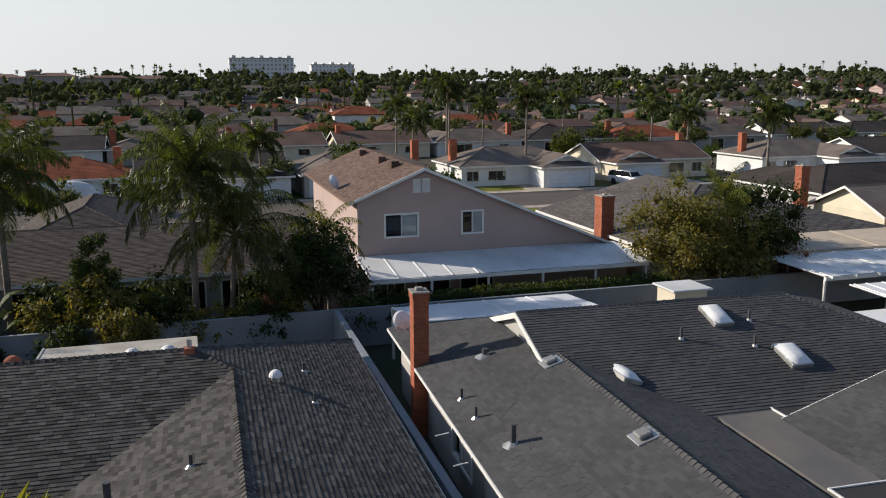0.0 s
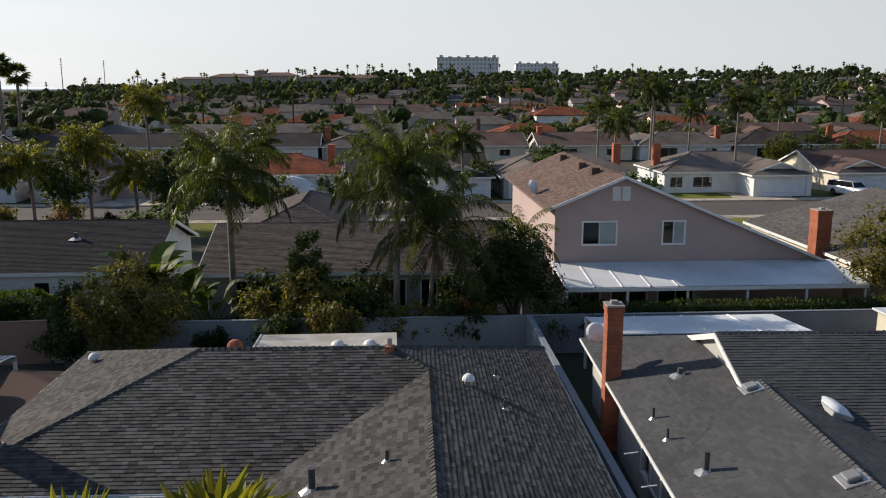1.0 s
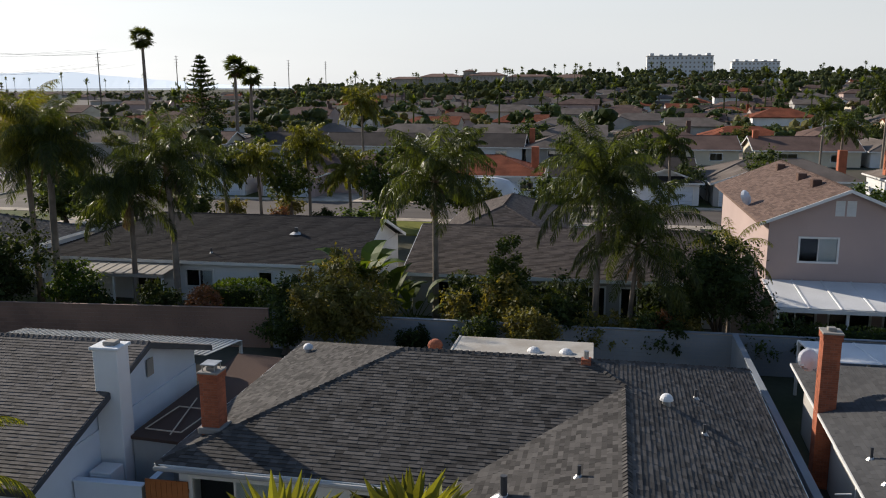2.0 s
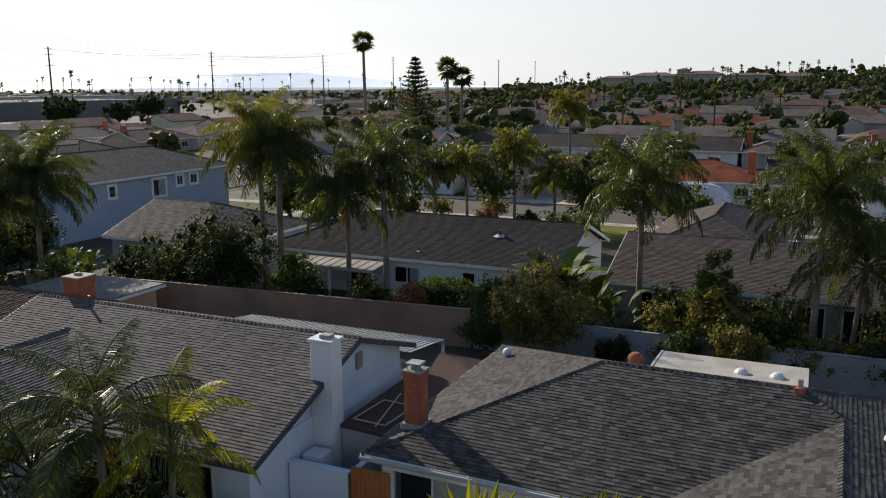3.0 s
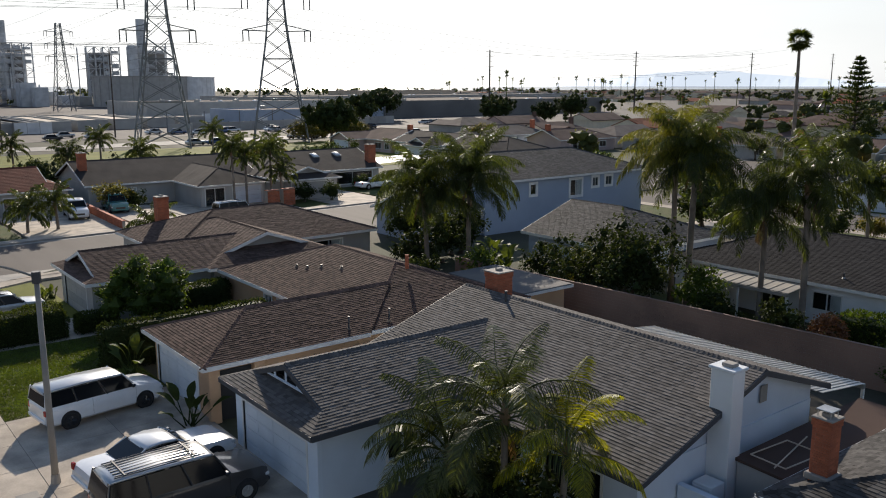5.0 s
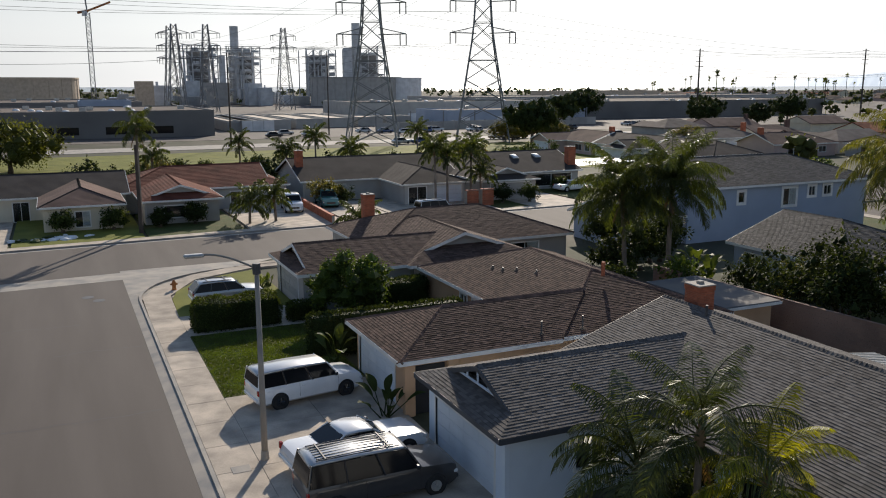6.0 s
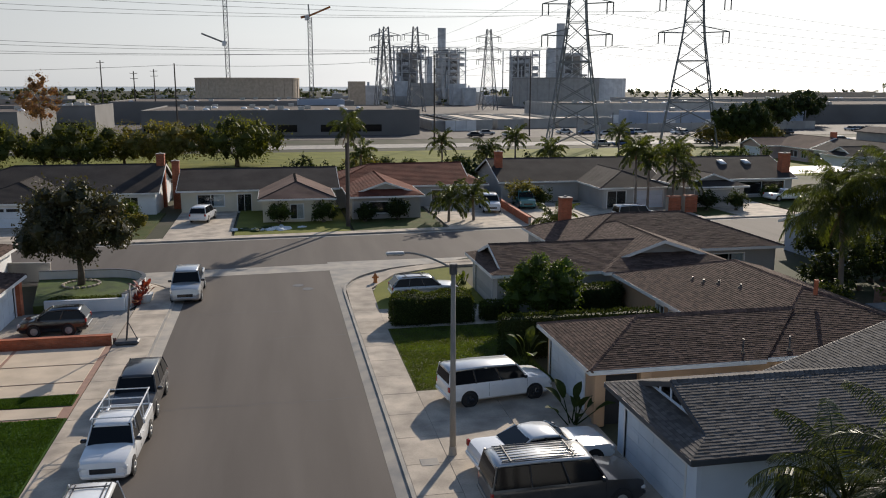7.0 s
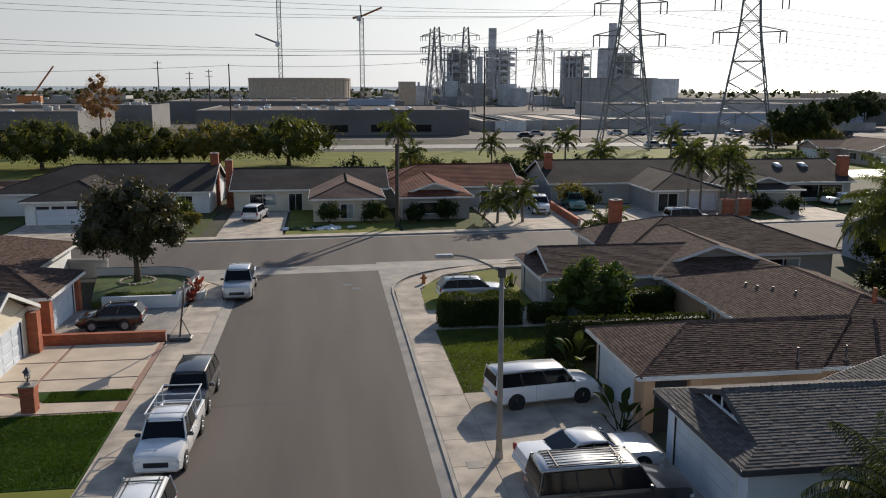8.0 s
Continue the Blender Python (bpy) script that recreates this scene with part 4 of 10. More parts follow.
# houses of the row behind, their backs to the camera
h_bb = dwelling("house", "white house with a dark shingle gable roof behind the back wall", [
    block(46.5, 58.3, 13.2, 34.5, "y", "gable", "hip"),
], M["black_shingle"], M["white_wall"], openings=[(0, "W", 18.8, 19.7, 0.0, 2.0, "win", 0), (0, "W", 14.8, 15.6, 1.1, 1.9, "win", 0),
                                         (0, "W", 22.6, 24.4, 0.9, 2.0, "win", 0.4), (0, "W", 26.0, 28.0, 0.0, 2.0, "win", 0)], wide=(0.25, 0.5))
h_b2 = dwelling("house", "brown house with a grey-brown shingle roof behind the back wall", [
    block(45.65, 57.6, -7.0, 10.55, "y", "gable", "gable", sl=0.3),
    block(52.8, 68.0, 1.6, 10.4, "x", "hip", "hip", ze=3.1, sl=0.41),
], M["taupe"], M["grey_wall"], openings=[(0, "W", -6.0 + 2.6 * i, -4.2 + 2.6 * i, 0.1, 2.1, "win", 0.3 if i % 2 else 0) for i in range(6)], wide=(0.25, 0.5))

# the tall pink house: one long slope, one short
h_pink = thing("house", (54, -16, 0), "two-storey dusty pink stucco house under an asymmetric brown roof", "house")
PX0, PX1, PSL = 46.3, 63.0, 0.415
wins = [(-12.6, -10.65, 3.82, 5.15, 0.5), (-16.5, -15.2, 3.82, 5.15, 0.5), (-11.8, -9.7, 0.1, 2.15, 0), (-14.5, -12.4, 0.1, 2.15, 0), (-17.2, -15.1, 0.1, 2.15, 0)]
mb = MB()
wm = wall_run(mb, (PX0, -9.1), (PX0, -17.6), 0, 5.6, openings=[(-9.1 - b, -9.1 - a, c, d) for a, b, c, d, _ in wins])
part("wall", mb, M["pink_wall"], h_pink)
for a, b, c, d, e in wins:
    window(h_pink, wm, -9.1 - b, -9.1 - a, c, d, blind=e)
    # a dark sheet takes the place of the unlit room here too
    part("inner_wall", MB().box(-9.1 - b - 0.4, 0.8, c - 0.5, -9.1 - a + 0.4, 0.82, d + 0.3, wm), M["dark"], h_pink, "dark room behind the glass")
for p, q in (((PX0 + 0.16, -26.0), (PX1, -26.0)), ((PX1, -26.0), (PX1, -9.1)), ((PX1, -9.1), (PX0 + 0.16, -9.1))):
    mb = MB()
    wall_run(mb, p, q, 0, 5.75 if p[1] == q[1] == -9.1 else 2.0)
    part("wall", mb, M["pink_wall"], h_pink)
roof_body, tabs, boards, cap = MB(), MB(), MB(), MB()
PR = (-12.9, 7.72)
pl, pr = (-8.55, PR[1] - 4.35 * PSL), (-26.6, PR[1] - 13.7 * PSL)
for ya, za in (pl, pr):
    poly = [Vector((PX0 - 0.4, ya, za)), Vector((PX1 + 0.4, ya, za)), Vector((PX1 + 0.4, PR[0], PR[1])), Vector((PX0 - 0.4, PR[0], PR[1]))]
    if (poly[1] - poly[0]).cross(poly[2] - poly[0]).z < 0:
        poly = poly[::-1]
    roof_body.slab(poly, (0, 0, -0.14))
    shingles(tabs, poly, 0.145, (0.25, 0.5))
    a, b = Vector((PX0 - 0.42, ya, za)), Vector((PX0 - 0.42, PR[0], PR[1]))
    vs = [a + Vector((s, 0, z)) for s in (-0.03, 0.03) for z in (0.02, -0.15)] + [b + Vector((s, 0, z)) for s in (-0.03, 0.03) for z in (0.02, -0.15)]
    part("fascia", MB().add(vs, [(0, 1, 5, 4), (2, 6, 7, 3), (0, 4, 6, 2), (1, 3, 7, 5), (0, 2, 3, 1), (4, 5, 7, 6)]), M["trim"], h_pink, "white rake board")
ridge_caps(cap, Vector((PX0 - 0.4, *PR)), Vector((PX1 + 0.4, *PR)))
rf = part("roof", roof_body, M["faded_brown"], h_pink, "faded brown shingle roof")
part("shingling", tabs, M["faded_brown"], rf)["kind"] = "stuff"
part("ridge_capping", cap, M["faded_brown"], rf)["kind"] = "stuff"
for x, low in ((PX0, 5.6), (PX1, 2.0)):
    t_x = 0.16 if x == PX0 else -0.16
    part("gable", MB().slab([(x, -9.1, low), (x, -9.1, pl[1] + 0.1), (x, PR[0], PR[1] - 0.12), (x, -17.6, 5.6)] + ([] if x == PX0 else [(x, -26.0, 2.1)]),
                            (t_x, 0, 0)), M["pink_wall"], h_pink)
part("wall", MB().slab([(PX0, -17.6, 0), (PX0, -17.6, 5.6), (PX0, -26.0, 2.12), (PX0, -26.0, 0)], (0.16, 0, 0)), M["pink_wall"], h_pink)
for a in (-12.75, -13.3):
    v = MB()
    v.box(PX0 - 0.03, a, 6.3, PX0 - 0.003, a + 0.45, 7.1)
    sl_ = part("gable_vent", v, M["trim"], h_pink, "white louvred gable vent")
    for k in range(9):
        z = 6.36 + k * 0.08
        part("slat", MB().add([(PX0 - 0.03, a + 0.04, z), (PX0 - 0.03, a + 0.41, z), (PX0 - 0.06, a + 0.41, z - 0.03), (PX0 - 0.06, a + 0.04, z - 0.03),
                               (PX0 - 0.03, a + 0.04, z + 0.012), (PX0 - 0.03, a + 0.41, z + 0.012)],
                              [(0, 1, 2, 3), (4, 3, 2, 5), (0, 3, 4), (1, 5, 2)]), M["trim"], sl_)

# the blue two-storey house
h_blue = dwelling("house", "two-storey blue-grey sided house with a grey-brown shingle roof", [
    block(50.5, 74.0, 58.0, 70.0, "x", "gable", "hip", ze=5.0, sl=0.36),
    block(45.2, 56.5, 36.5, 47.5, "y", "hip", "gable", ze=2.6, sl=0.36),
    block(43.5, 51.5, 58.5, 66.5, "x", "gable", "gable", ze=2.6, sl=0.36),
], M["charcoal"], M["blue_wall"], openings=[
    (0, "S", 56.75, 57.55, 3.35, 4.4, "win", 0), (0, "S", 62.3, 64.0, 2.8, 4.45, "win", 0.4), (0, "S", 65.6, 66.5, 3.55, 4.5, "win", 0), (0, "S", 67.6, 68.6, 3.55, 4.5, "win", 0),
    (1, "W", 44.0, 46.0, 1.0, 2.0, "win", 0.4)], wide=(0.25, 0.5))
for a, b, sill, head in ((56.75, 57.55, 3.35, 4.4), (62.3, 64.0, 2.8, 4.45), (65.6, 66.5, 3.55, 4.5), (67.6, 68.6, 3.55, 4.5)):
    tr = MB()
    for x0, x1, z0, z1 in ((a - 0.2, b + 0.2, sill - 0.2, sill - 0.04), (a - 0.2, b + 0.2, head + 0.04, head + 0.2), (a - 0.2, a - 0.04, sill - 0.04, head + 0.04), (b + 0.04, b + 0.2, sill - 0.04, head + 0.04)):
        tr.box(x0, 58.41, z0, x1, 58.448, z1)
    part("window_trim", tr, M["trim"], h_blue, "wide white window surround")



# ---- plants ----
def leaf_quad(vs, fs, p, d, n, length, width):
    """A pointed leaf from p along d, its face towards n."""
    s = d.cross(n)
    if s.length < 1e-4:
        s = d.orthogonal()
    s = s.normalized() * width / 2
    k = len(vs)
    vs.extend(((p), (p + d * length * 0.45 + s), (p + d * length), (p + d * length * 0.45 - s)))
    fs.append((k, k + 1, k + 2, k + 3))


def frond_mesh(seed, length, start, droop, pairs, leaf, material, width=0.05, hang=0.5, name="frond", stalk=0.16, plume=0.8):
    """A feather frond in its own axes: it leaves the crown along +x, start degrees above the level, and bends down by droop degrees."""
    r = random.Random(seed)
    mb = MB()
    pts, p = [], Vector((0, 0, 0))
    steps = 14
    for i in range(steps + 1):
        pts.append(p.copy())
        a = radians(start - droop * ((i + 0.5) / steps) ** 1.3)
        p = p + Vector((math.cos(a), 0.06 * math.sin(i * 0.6 + seed), math.sin(a))) * length / steps
    mb.tube(pts, [0.035 * (1 - 0.85 * i / steps) for i in range(steps + 1)], 4)
    vs, fs = [], []
    for j in range(pairs):
        f = stalk + (1 - stalk) * (j + r.random() * 0.5) / pairs
        k = min(int(f * steps), steps - 1)
        q = pts[k].lerp(pts[k + 1], f * steps - k)
        along = (pts[k + 1] - pts[k]).normalized()
        for s in (-1, 1):
            lift = r.uniform(-0.75, 0.85) * plume
            d = (along * r.uniform(0.3, 0.45 + 0.35 * plume) + Vector((0, s * 0.75, lift - hang))).normalized()
            ll = leaf * math.sin(math.pi * (0.18 + 0.78 * f)) ** 0.6 * r.uniform(0.8, 1.15)
            e = q + d * ll * 0.55
            d2 = (d + Vector((0, 0, -0.9 * hang - 0.2))).normalized()
            n = (d.cross(along).normalized() + Vector((r.gauss(0, 1), r.gauss(0, 1), r.gauss(0, 1))) * (0.12 + 0.5 * plume)).normalized()
            w = width * r.uniform(0.7, 1.2)
            side = d.cross(n).normalized() * w / 2
            b = len(vs)
            vs += [q - side * 0.4, q + side * 0.4, e + side, e - side, e + d2 * ll * 0.5]
            fs += [(b, b + 1, b + 2, b + 3), (b + 3, b + 2, b + 4)]
    mb.add(vs, fs)
    return mb.mesh(name, material)


FROND_SETS = {}


def frond_set(key, length, leaf, pairs, material, width, hang=0.5, stalk=0.16, plume=0.8):
    if key not in FROND_SETS:
        FROND_SETS[key] = [[frond_mesh(hash_no * 7 + i, length, st, dr, pairs, leaf, material, width, hang, stalk=stalk, plume=plume) for i in range(2)]
                           for hash_no, (st, dr) in enumerate(((80, 78), (60, 108), (38, 118), (8, 92)))]
    return FROND_SETS[key]


def feather_palm(at, height, label, lean=(0, 0), trunk_r=0.17, key="queen", length=3.4, leaf=0.78, pairs=84, material=None, width=0.036, count=36, dead=2, group="feather palms", seed=0, hang=0.75, joined=False, pods=0, stalk=0.16, plume=0.8):
    """A feather palm: ringed trunk, crown shaft, fronds from upright to hanging, and some dead ones."""
    r = random.Random(seed * 31 + 5)
    t = thing("palm_tree", at, label, "palm tree", group)
    base = Vector(at)
    top = base + Vector((lean[0], lean[1], height))
    pts = [base.lerp(top, i / 12) + Vector((lean[0], lean[1], 0)) * -0.25 * math.sin(math.pi * i / 12) for i in range(13)]
    trunk = MB().tube(pts, [trunk_r * (1.25 if i == 0 else 1.0 - 0.25 * i / 12 + (0.05 if i % 2 else 0)) for i in range(13)], 10)
    part("trunk", trunk, M["trunk"], t, smooth=True)
    shaft = MB().tube([top - Vector((0, 0, 0.2)), top + Vector((0, 0, 0.3)), top + Vector((0, 0, 0.8))], [trunk_r * 0.9, trunk_r * 1.3, trunk_r * 0.4], 8)
    part("crown_shaft", shaft, M["dead_frond"], t, "fibrous brown crown shaft")
    sets = frond_set(key, length, leaf, pairs, material or M["frond"], width, hang, stalk, plume)
    crown = MB()
    for i in range(count):
        tier = min(3, int(4 * (i + 0.5) / count))
        me = r.choice(sets[tier])
        basis = (Matrix.Translation(top - base + Vector((0, 0, 0.55 - 0.12 * tier))) @ pose(0, 0, 0, r.uniform(-14, 14), r.uniform(-10, 10), i * 137.5 + r.uniform(-15, 15))
                 @ Matrix.Scale(r.uniform(0.82, 1.08), 4))
        if joined:
            co = np.empty(len(me.vertices) * 3)
            me.vertices.foreach_get("co", co)
            co = co.reshape(-1, 3) @ np.array(basis.to_3x3()).T + np.array(basis.translation) + np.array(base)
            crown.add([tuple(c) for c in co.tolist()], [tuple(p.vertices) for p in me.polygons])
            continue
        ob = new("frond", me)
        ob.parent = t
        ob.matrix_basis = basis
    if joined:
        part("crown", crown, material or M["frond"], t)
    for i in range(pods):
        a = r.uniform(0, 6.28) + i * 2.5
        out = Vector((math.cos(a), math.sin(a), 0))
        p0 = top + out * trunk_r * 1.2
        pod = MB().tube([p0, p0 + out * 0.32 - Vector((0, 0, 0.25)), p0 + out * 0.42 - Vector((0, 0, 0.75)), p0 + out * 0.38 - Vector((0, 0, 1.25))], [0.04, 0.12, 0.17, 0.03], 7)
        part("seed_pod", pod, M["pole"], t, "dark brown hanging seed pod", True)
    for i in range(dead):
        if "dead" not in FROND_SETS:
            FROND_SETS["dead"] = frond_mesh(99, 1.7, -55, 30, 16, 0.4, M["dead_frond"], 0.05, 0.9)
        ob = new("dead_frond", FROND_SETS["dead"])
        ob.parent = t
        ob["label"] = "brown hanging dead frond"
        ob.matrix_basis = Matrix.Translation(top - base) @ pose(0, 0, 0, 0, 0, r.uniform(0, 360))
    return t


def fan_leaf(vs, fs, r, o, d, size, blades=13):
    """A pleated fan of blades at the end of a stalk from o along d."""
    d = d.normalized()
    side = d.cross(Vector((0, 0, 1)))
    side = side.normalized() if side.length > 1e-3 else Vector((1, 0, 0))
    up = side.cross(d).normalized()
    c = o + d * size * 0.55
    k = len(vs)
    vs += [o - side * 0.012, o + side * 0.012, c + side * 0.012, c - side * 0.012]
    fs.append((k, k + 1, k + 2, k + 3))
    for i in range(blades):
        a = radians(-105 + 210 * i / (blades - 1))
        b = (d * math.cos(a) + side * math.sin(a)).normalized()
        tip = c + b * size * r.uniform(0.5, 0.62) + up * (-0.16 * size * abs(math.sin(a)) - r.uniform(0, 0.12) * size)
        w = b.cross(up).normalized() * size * 0.055
        m_ = c.lerp(tip, 0.55) + up * 0.03 * size
        k = len(vs)
        vs += [c, m_ + w, tip, m_ - w]
        fs.append((k, k + 1, k + 2, k + 3))


def fan_palm(at, height, label, trunk_r=0.2, crown=1.5, leaves=46, seed=0, group="fan palms", skirt=True, low=False, material=None):
    """A fan palm: slim trunk, a round head of fans, a skirt of dead ones."""
    r = random.Random(seed + 400)
    t = thing("palm_tree", at, label, "palm tree", group)
    base = Vector(at)
    top = base + Vector((r.uniform(-0.2, 0.2), r.uniform(-0.2, 0.2), height))
    part("trunk", MB().tube([base.lerp(top, i / 8) for i in range(9)], [trunk_r * (1.3 - 0.5 * i / 8) for i in range(9)], 8), M["trunk"], t, smooth=True)
    vs, fs = [], []
    for i in range(leaves):
        el = radians(r.uniform(-55, 85))
        az = i * 2.4
        fan_leaf(vs, fs, r, top, Vector((math.cos(az) * math.cos(el), math.sin(az) * math.cos(el), math.sin(el))), crown * r.uniform(0.85, 1.1), 11 if not low else 7)
    part("crown", MB().add(vs, fs), material or M["frond"], t)
    if skirt:
        vs, fs = [], []
        for i in range(leaves // 2):
            az = i * 2.4
            fan_leaf(vs, fs, r, top - Vector((0, 0, 0.2)), Vector((math.cos(az) * 0.45, math.sin(az) * 0.45, -1)), crown * r.uniform(0.45, 0.7), 7)
        part("skirt", MB().add(vs, fs), M["dead_frond"], t, "skirt of dead brown fans")
    return t


def crown_cloud(r, centre, radii, clumps, leaves, size, flat=0.6, hollow=0.55, core=0.12, puff=0.28):
    """Many small leaves in clumps over an uneven crown. Returns vertices and faces."""
    vs, fs = [], []
    cs = []
    for i in range(clumps):
        while True:
            d = Vector((r.gauss(0, 1), r.gauss(0, 1), r.gauss(0, 1)))
            if d.length > 0.1:
                break
        d.normalize()
        f = r.uniform(hollow, 1.0) * r.uniform(0.82, 1.08)
        if d.z < 0:
            d.z *= flat
        cs.append(Vector((centre[0] + d.x * radii[0] * f, centre[1] + d.y * radii[1] * f, centre[2] + d.z * radii[2] * f)))
    for c in cs:
        cr = core * (radii[0] * radii[1] * radii[2]) ** (1 / 3)
        k = len(vs)
        vs.extend(c + Vector(q) * cr * r.uniform(0.7, 1.2) for q in ((1, 0, 0), (0, 1, 0), (-1, 0, 0), (0, -1, 0), (0, 0, 1), (0, 0, -1)))
        fs.extend((k + a, k + (a + 1) % 4, k + b) if b == 4 else (k + (a + 1) % 4, k + a, k + b) for a in range(4) for b in (4, 5))
    for i in range(leaves):
        c = cs[i % clumps]
        cr = puff * (radii[0] * radii[1] * radii[2]) ** (1 / 3) * (0.7 + 0.6 * ((i * 7919) % clumps) / clumps)
        d = Vector((r.gauss(0, 1), r.gauss(0, 1), r.gauss(0, 1))).normalized()
        p = c + d * cr * r.uniform(0.35, 1.0)
        way = (d * 0.5 + Vector((r.gauss(0, 0.6), r.gauss(0, 0.6), r.gauss(-0.25, 0.5)))).normalized()
        n = Vector((r.gauss(0, 0.6), r.gauss(0, 0.6), r.gauss(0.7, 0.5))).normalized()
        s = size * r.uniform(0.6, 1.4)
        leaf_quad(vs, fs, p, way, n, s, s * 0.55)
    return vs, fs, cs


def leafy_tree(at, height, radii, label, material, trunk_h=None, trunk_r=0.2, clumps=60, leaves=5000, size=0.28, seed=0, name="tree", category="tree", group="", hollow=0.5, flat=0.6, core=0.12):
    """A broadleaf tree or large shrub: tapered trunk, limbs and an uneven crown of leaf clumps."""
    r = random.Random(seed * 17 + 3)
    leaves = int(leaves * 0.88)
    t = thing(name, at, label, category, group)
    base = Vector(at)
    centre = base + Vector((0, 0, height - radii[2]))
    vs, fs, cs = crown_cloud(r, centre, radii, clumps, leaves, size, flat, hollow, core)
    fork = base + Vector((0, 0, trunk_h if trunk_h is not None else max(0.3, (height - 2 * radii[2]) * 0.8 + 0.3)))
    trunk = MB().tube([base, base.lerp(fork, 0.5) + Vector((r.uniform(-0.08, 0.08), r.uniform(-0.08, 0.08), 0)), fork], [trunk_r * 1.25, trunk_r, trunk_r * 0.85], 8)
    part("trunk", trunk, M["bark"], t, smooth=True)
    for i in range(0 if name == "shrub" else 5 if leaves > 5000 else 1):
        c = cs[(i * 5) % len(cs)]
        mid = fork.lerp(c, 0.5) + Vector((r.uniform(-0.2, 0.2), r.uniform(-0.2, 0.2), r.uniform(0, 0.3)))
        part("limb", MB().tube([fork, mid, fork.lerp(c, 0.95)], [trunk_r * 0.55, trunk_r * 0.33, trunk_r * 0.1], 6), M["bark"], t, smooth=True)
    part("crown", MB().add(vs, fs), material, t)
    return t


def hedge(at, size, label, material, name="hedge", leaves=6000, leaf=0.12, seed=0, round_=0.12):
    """A clipped hedge: a plain dark box under a skin of small leaves."""
    r = random.Random(seed + 70)
    x, y, z = at
    w, d, h = size
    t = thing(name, at, label, "hedge")
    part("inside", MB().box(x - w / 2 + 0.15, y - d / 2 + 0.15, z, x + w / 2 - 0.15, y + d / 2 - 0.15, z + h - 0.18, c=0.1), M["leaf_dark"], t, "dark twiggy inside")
    vs, fs = [], []
    area = [w * d, w * h, w * h, d * h, d * h]
    for i in range(leaves):
        k = r.choices(range(5), area)[0]
        a, b = r.random(), r.random()
        if k == 0:
            p, n = Vector((x + (a - 0.5) * w, y + (b - 0.5) * d, z + h)), Vector((0, 0, 1))
        elif k < 3:
            s = -1 if k == 1 else 1
            p, n = Vector((x + (a - 0.5) * w, y + s * d / 2, z + b * h)), Vector((0, s, 0))
        else:
            s = -1 if k == 3 else 1
            p, n = Vector((x + s * w / 2, y + (a - 0.5) * d, z + b * h)), Vector((s, 0, 0))
        rad = min(0.5, w / 2.2, d / 2.2, h / 2.2)
        inner = Vector((min(max(p.x, x - w / 2 + rad), x + w / 2 - rad), min(max(p.y, y - d / 2 + rad), y + d / 2 - rad), min(p.z, z + h - rad)))
        if (p - inner).length > rad:
            n = (p - inner).normalized()
            p = inner + n * rad
        bump = noise.noise(p * 1.3) * round_ + r.uniform(-0.1, 0.04)
        p = p + n * bump
        way = (n * 0.7 + Vector((r.gauss(0, 0.6), r.gauss(0, 0.6), r.gauss(0.2, 0.6)))).normalized()
        leaf_quad(vs, fs, p, way, Vector((r.gauss(0, 1), r.gauss(0, 1), 1)).normalized(), leaf * r.uniform(0.7, 1.4), leaf * 0.6)
    part("foliage", MB().add(vs, fs), material, t)
    return t


def paddle_plant(at, height, label, leaves=12, seed=0, name="banana_plant", material=None, spread=1.2):
    """A clump of long paddle-shaped leaves on stalks, folded along their midribs."""
    r = random.Random(seed + 900)
    t = thing(name, at, label, "plant")
    base = Vector(at)
    for i in range(leaves):
        az, el = i * 2.4 + r.uniform(-0.3, 0.3), radians(r.uniform(35, 85))
        d = Vector((math.cos(az) * math.cos(el), math.sin(az) * math.cos(el), math.sin(el)))
        h = height * r.uniform(0.55, 0.95)
        foot = base + Vector((r.uniform(-0.2, 0.2), r.uniform(-0.2, 0.2), 0))
        mb = MB()
        k0 = foot + d * h * 0.6
        mb.tube([foot, k0], [0.035, 0.02], 5)
        pts = []
        p, dd = k0.copy(), d.copy()
        for j in range(6):
            pts.append(p.copy())
            p = p + dd * h * 0.1
            dd = (dd + Vector((math.cos(az) * 0.18, math.sin(az) * 0.18, -0.2)) * spread).normalized()
        side = d.cross(Vector((0, 0, 1))).normalized()
        vs, fs = [], []
        for j, q in enumerate(pts):
            w = h * 0.13 * math.sin(math.pi * (0.12 + 0.86 * j / 5))
            vs += [q - side * w + Vector((0, 0, w * 0.35)), q, q + side * w + Vector((0, 0, w * 0.35))]
        for j in range(5):
            fs += [(3 * j, 3 * j + 1, 3 * j + 4, 3 * j + 3), (3 * j + 1, 3 * j + 2, 3 * j + 5, 3 * j + 4)]
        mb.add(vs, fs)
        part("leaf", mb, material or M["leaf_light"], t)
    return t



# ---- yards, walls, patio covers and street furniture ----
paving("pavement", KERB_R + 0.16, 6.1, 22.0, 52.0, 1.8, 2.4, M["concrete"], "pale concrete pavement of square panels", "pavement")
sheet("pavement", rect(KERB_R + 0.16, 6.1, -60, 22.0), 0.15, M["concrete"], "pale concrete pavement", "pavement")
sheet("pavement", [(KERB_R + 0.16, 52.0), (6.1, 52.0), (6.3, 58.0), (8.5, 62.2), (13, 64.4), (40, 66.4), (40, cross_y(40, -1.3)), (14, cross_y(14, -1.4)), (8.5, 63.9), (5.6, 61.0), (4.5, 58.0)], 0.15,
      M["concrete"], "pale concrete pavement round the corner", "pavement")
paving("driveway", 6.1, 13.0, 22.0, 37.2, 3.4, 3.8, M["concrete"], "worn pale concrete double driveway", "driveway", z=0.15)
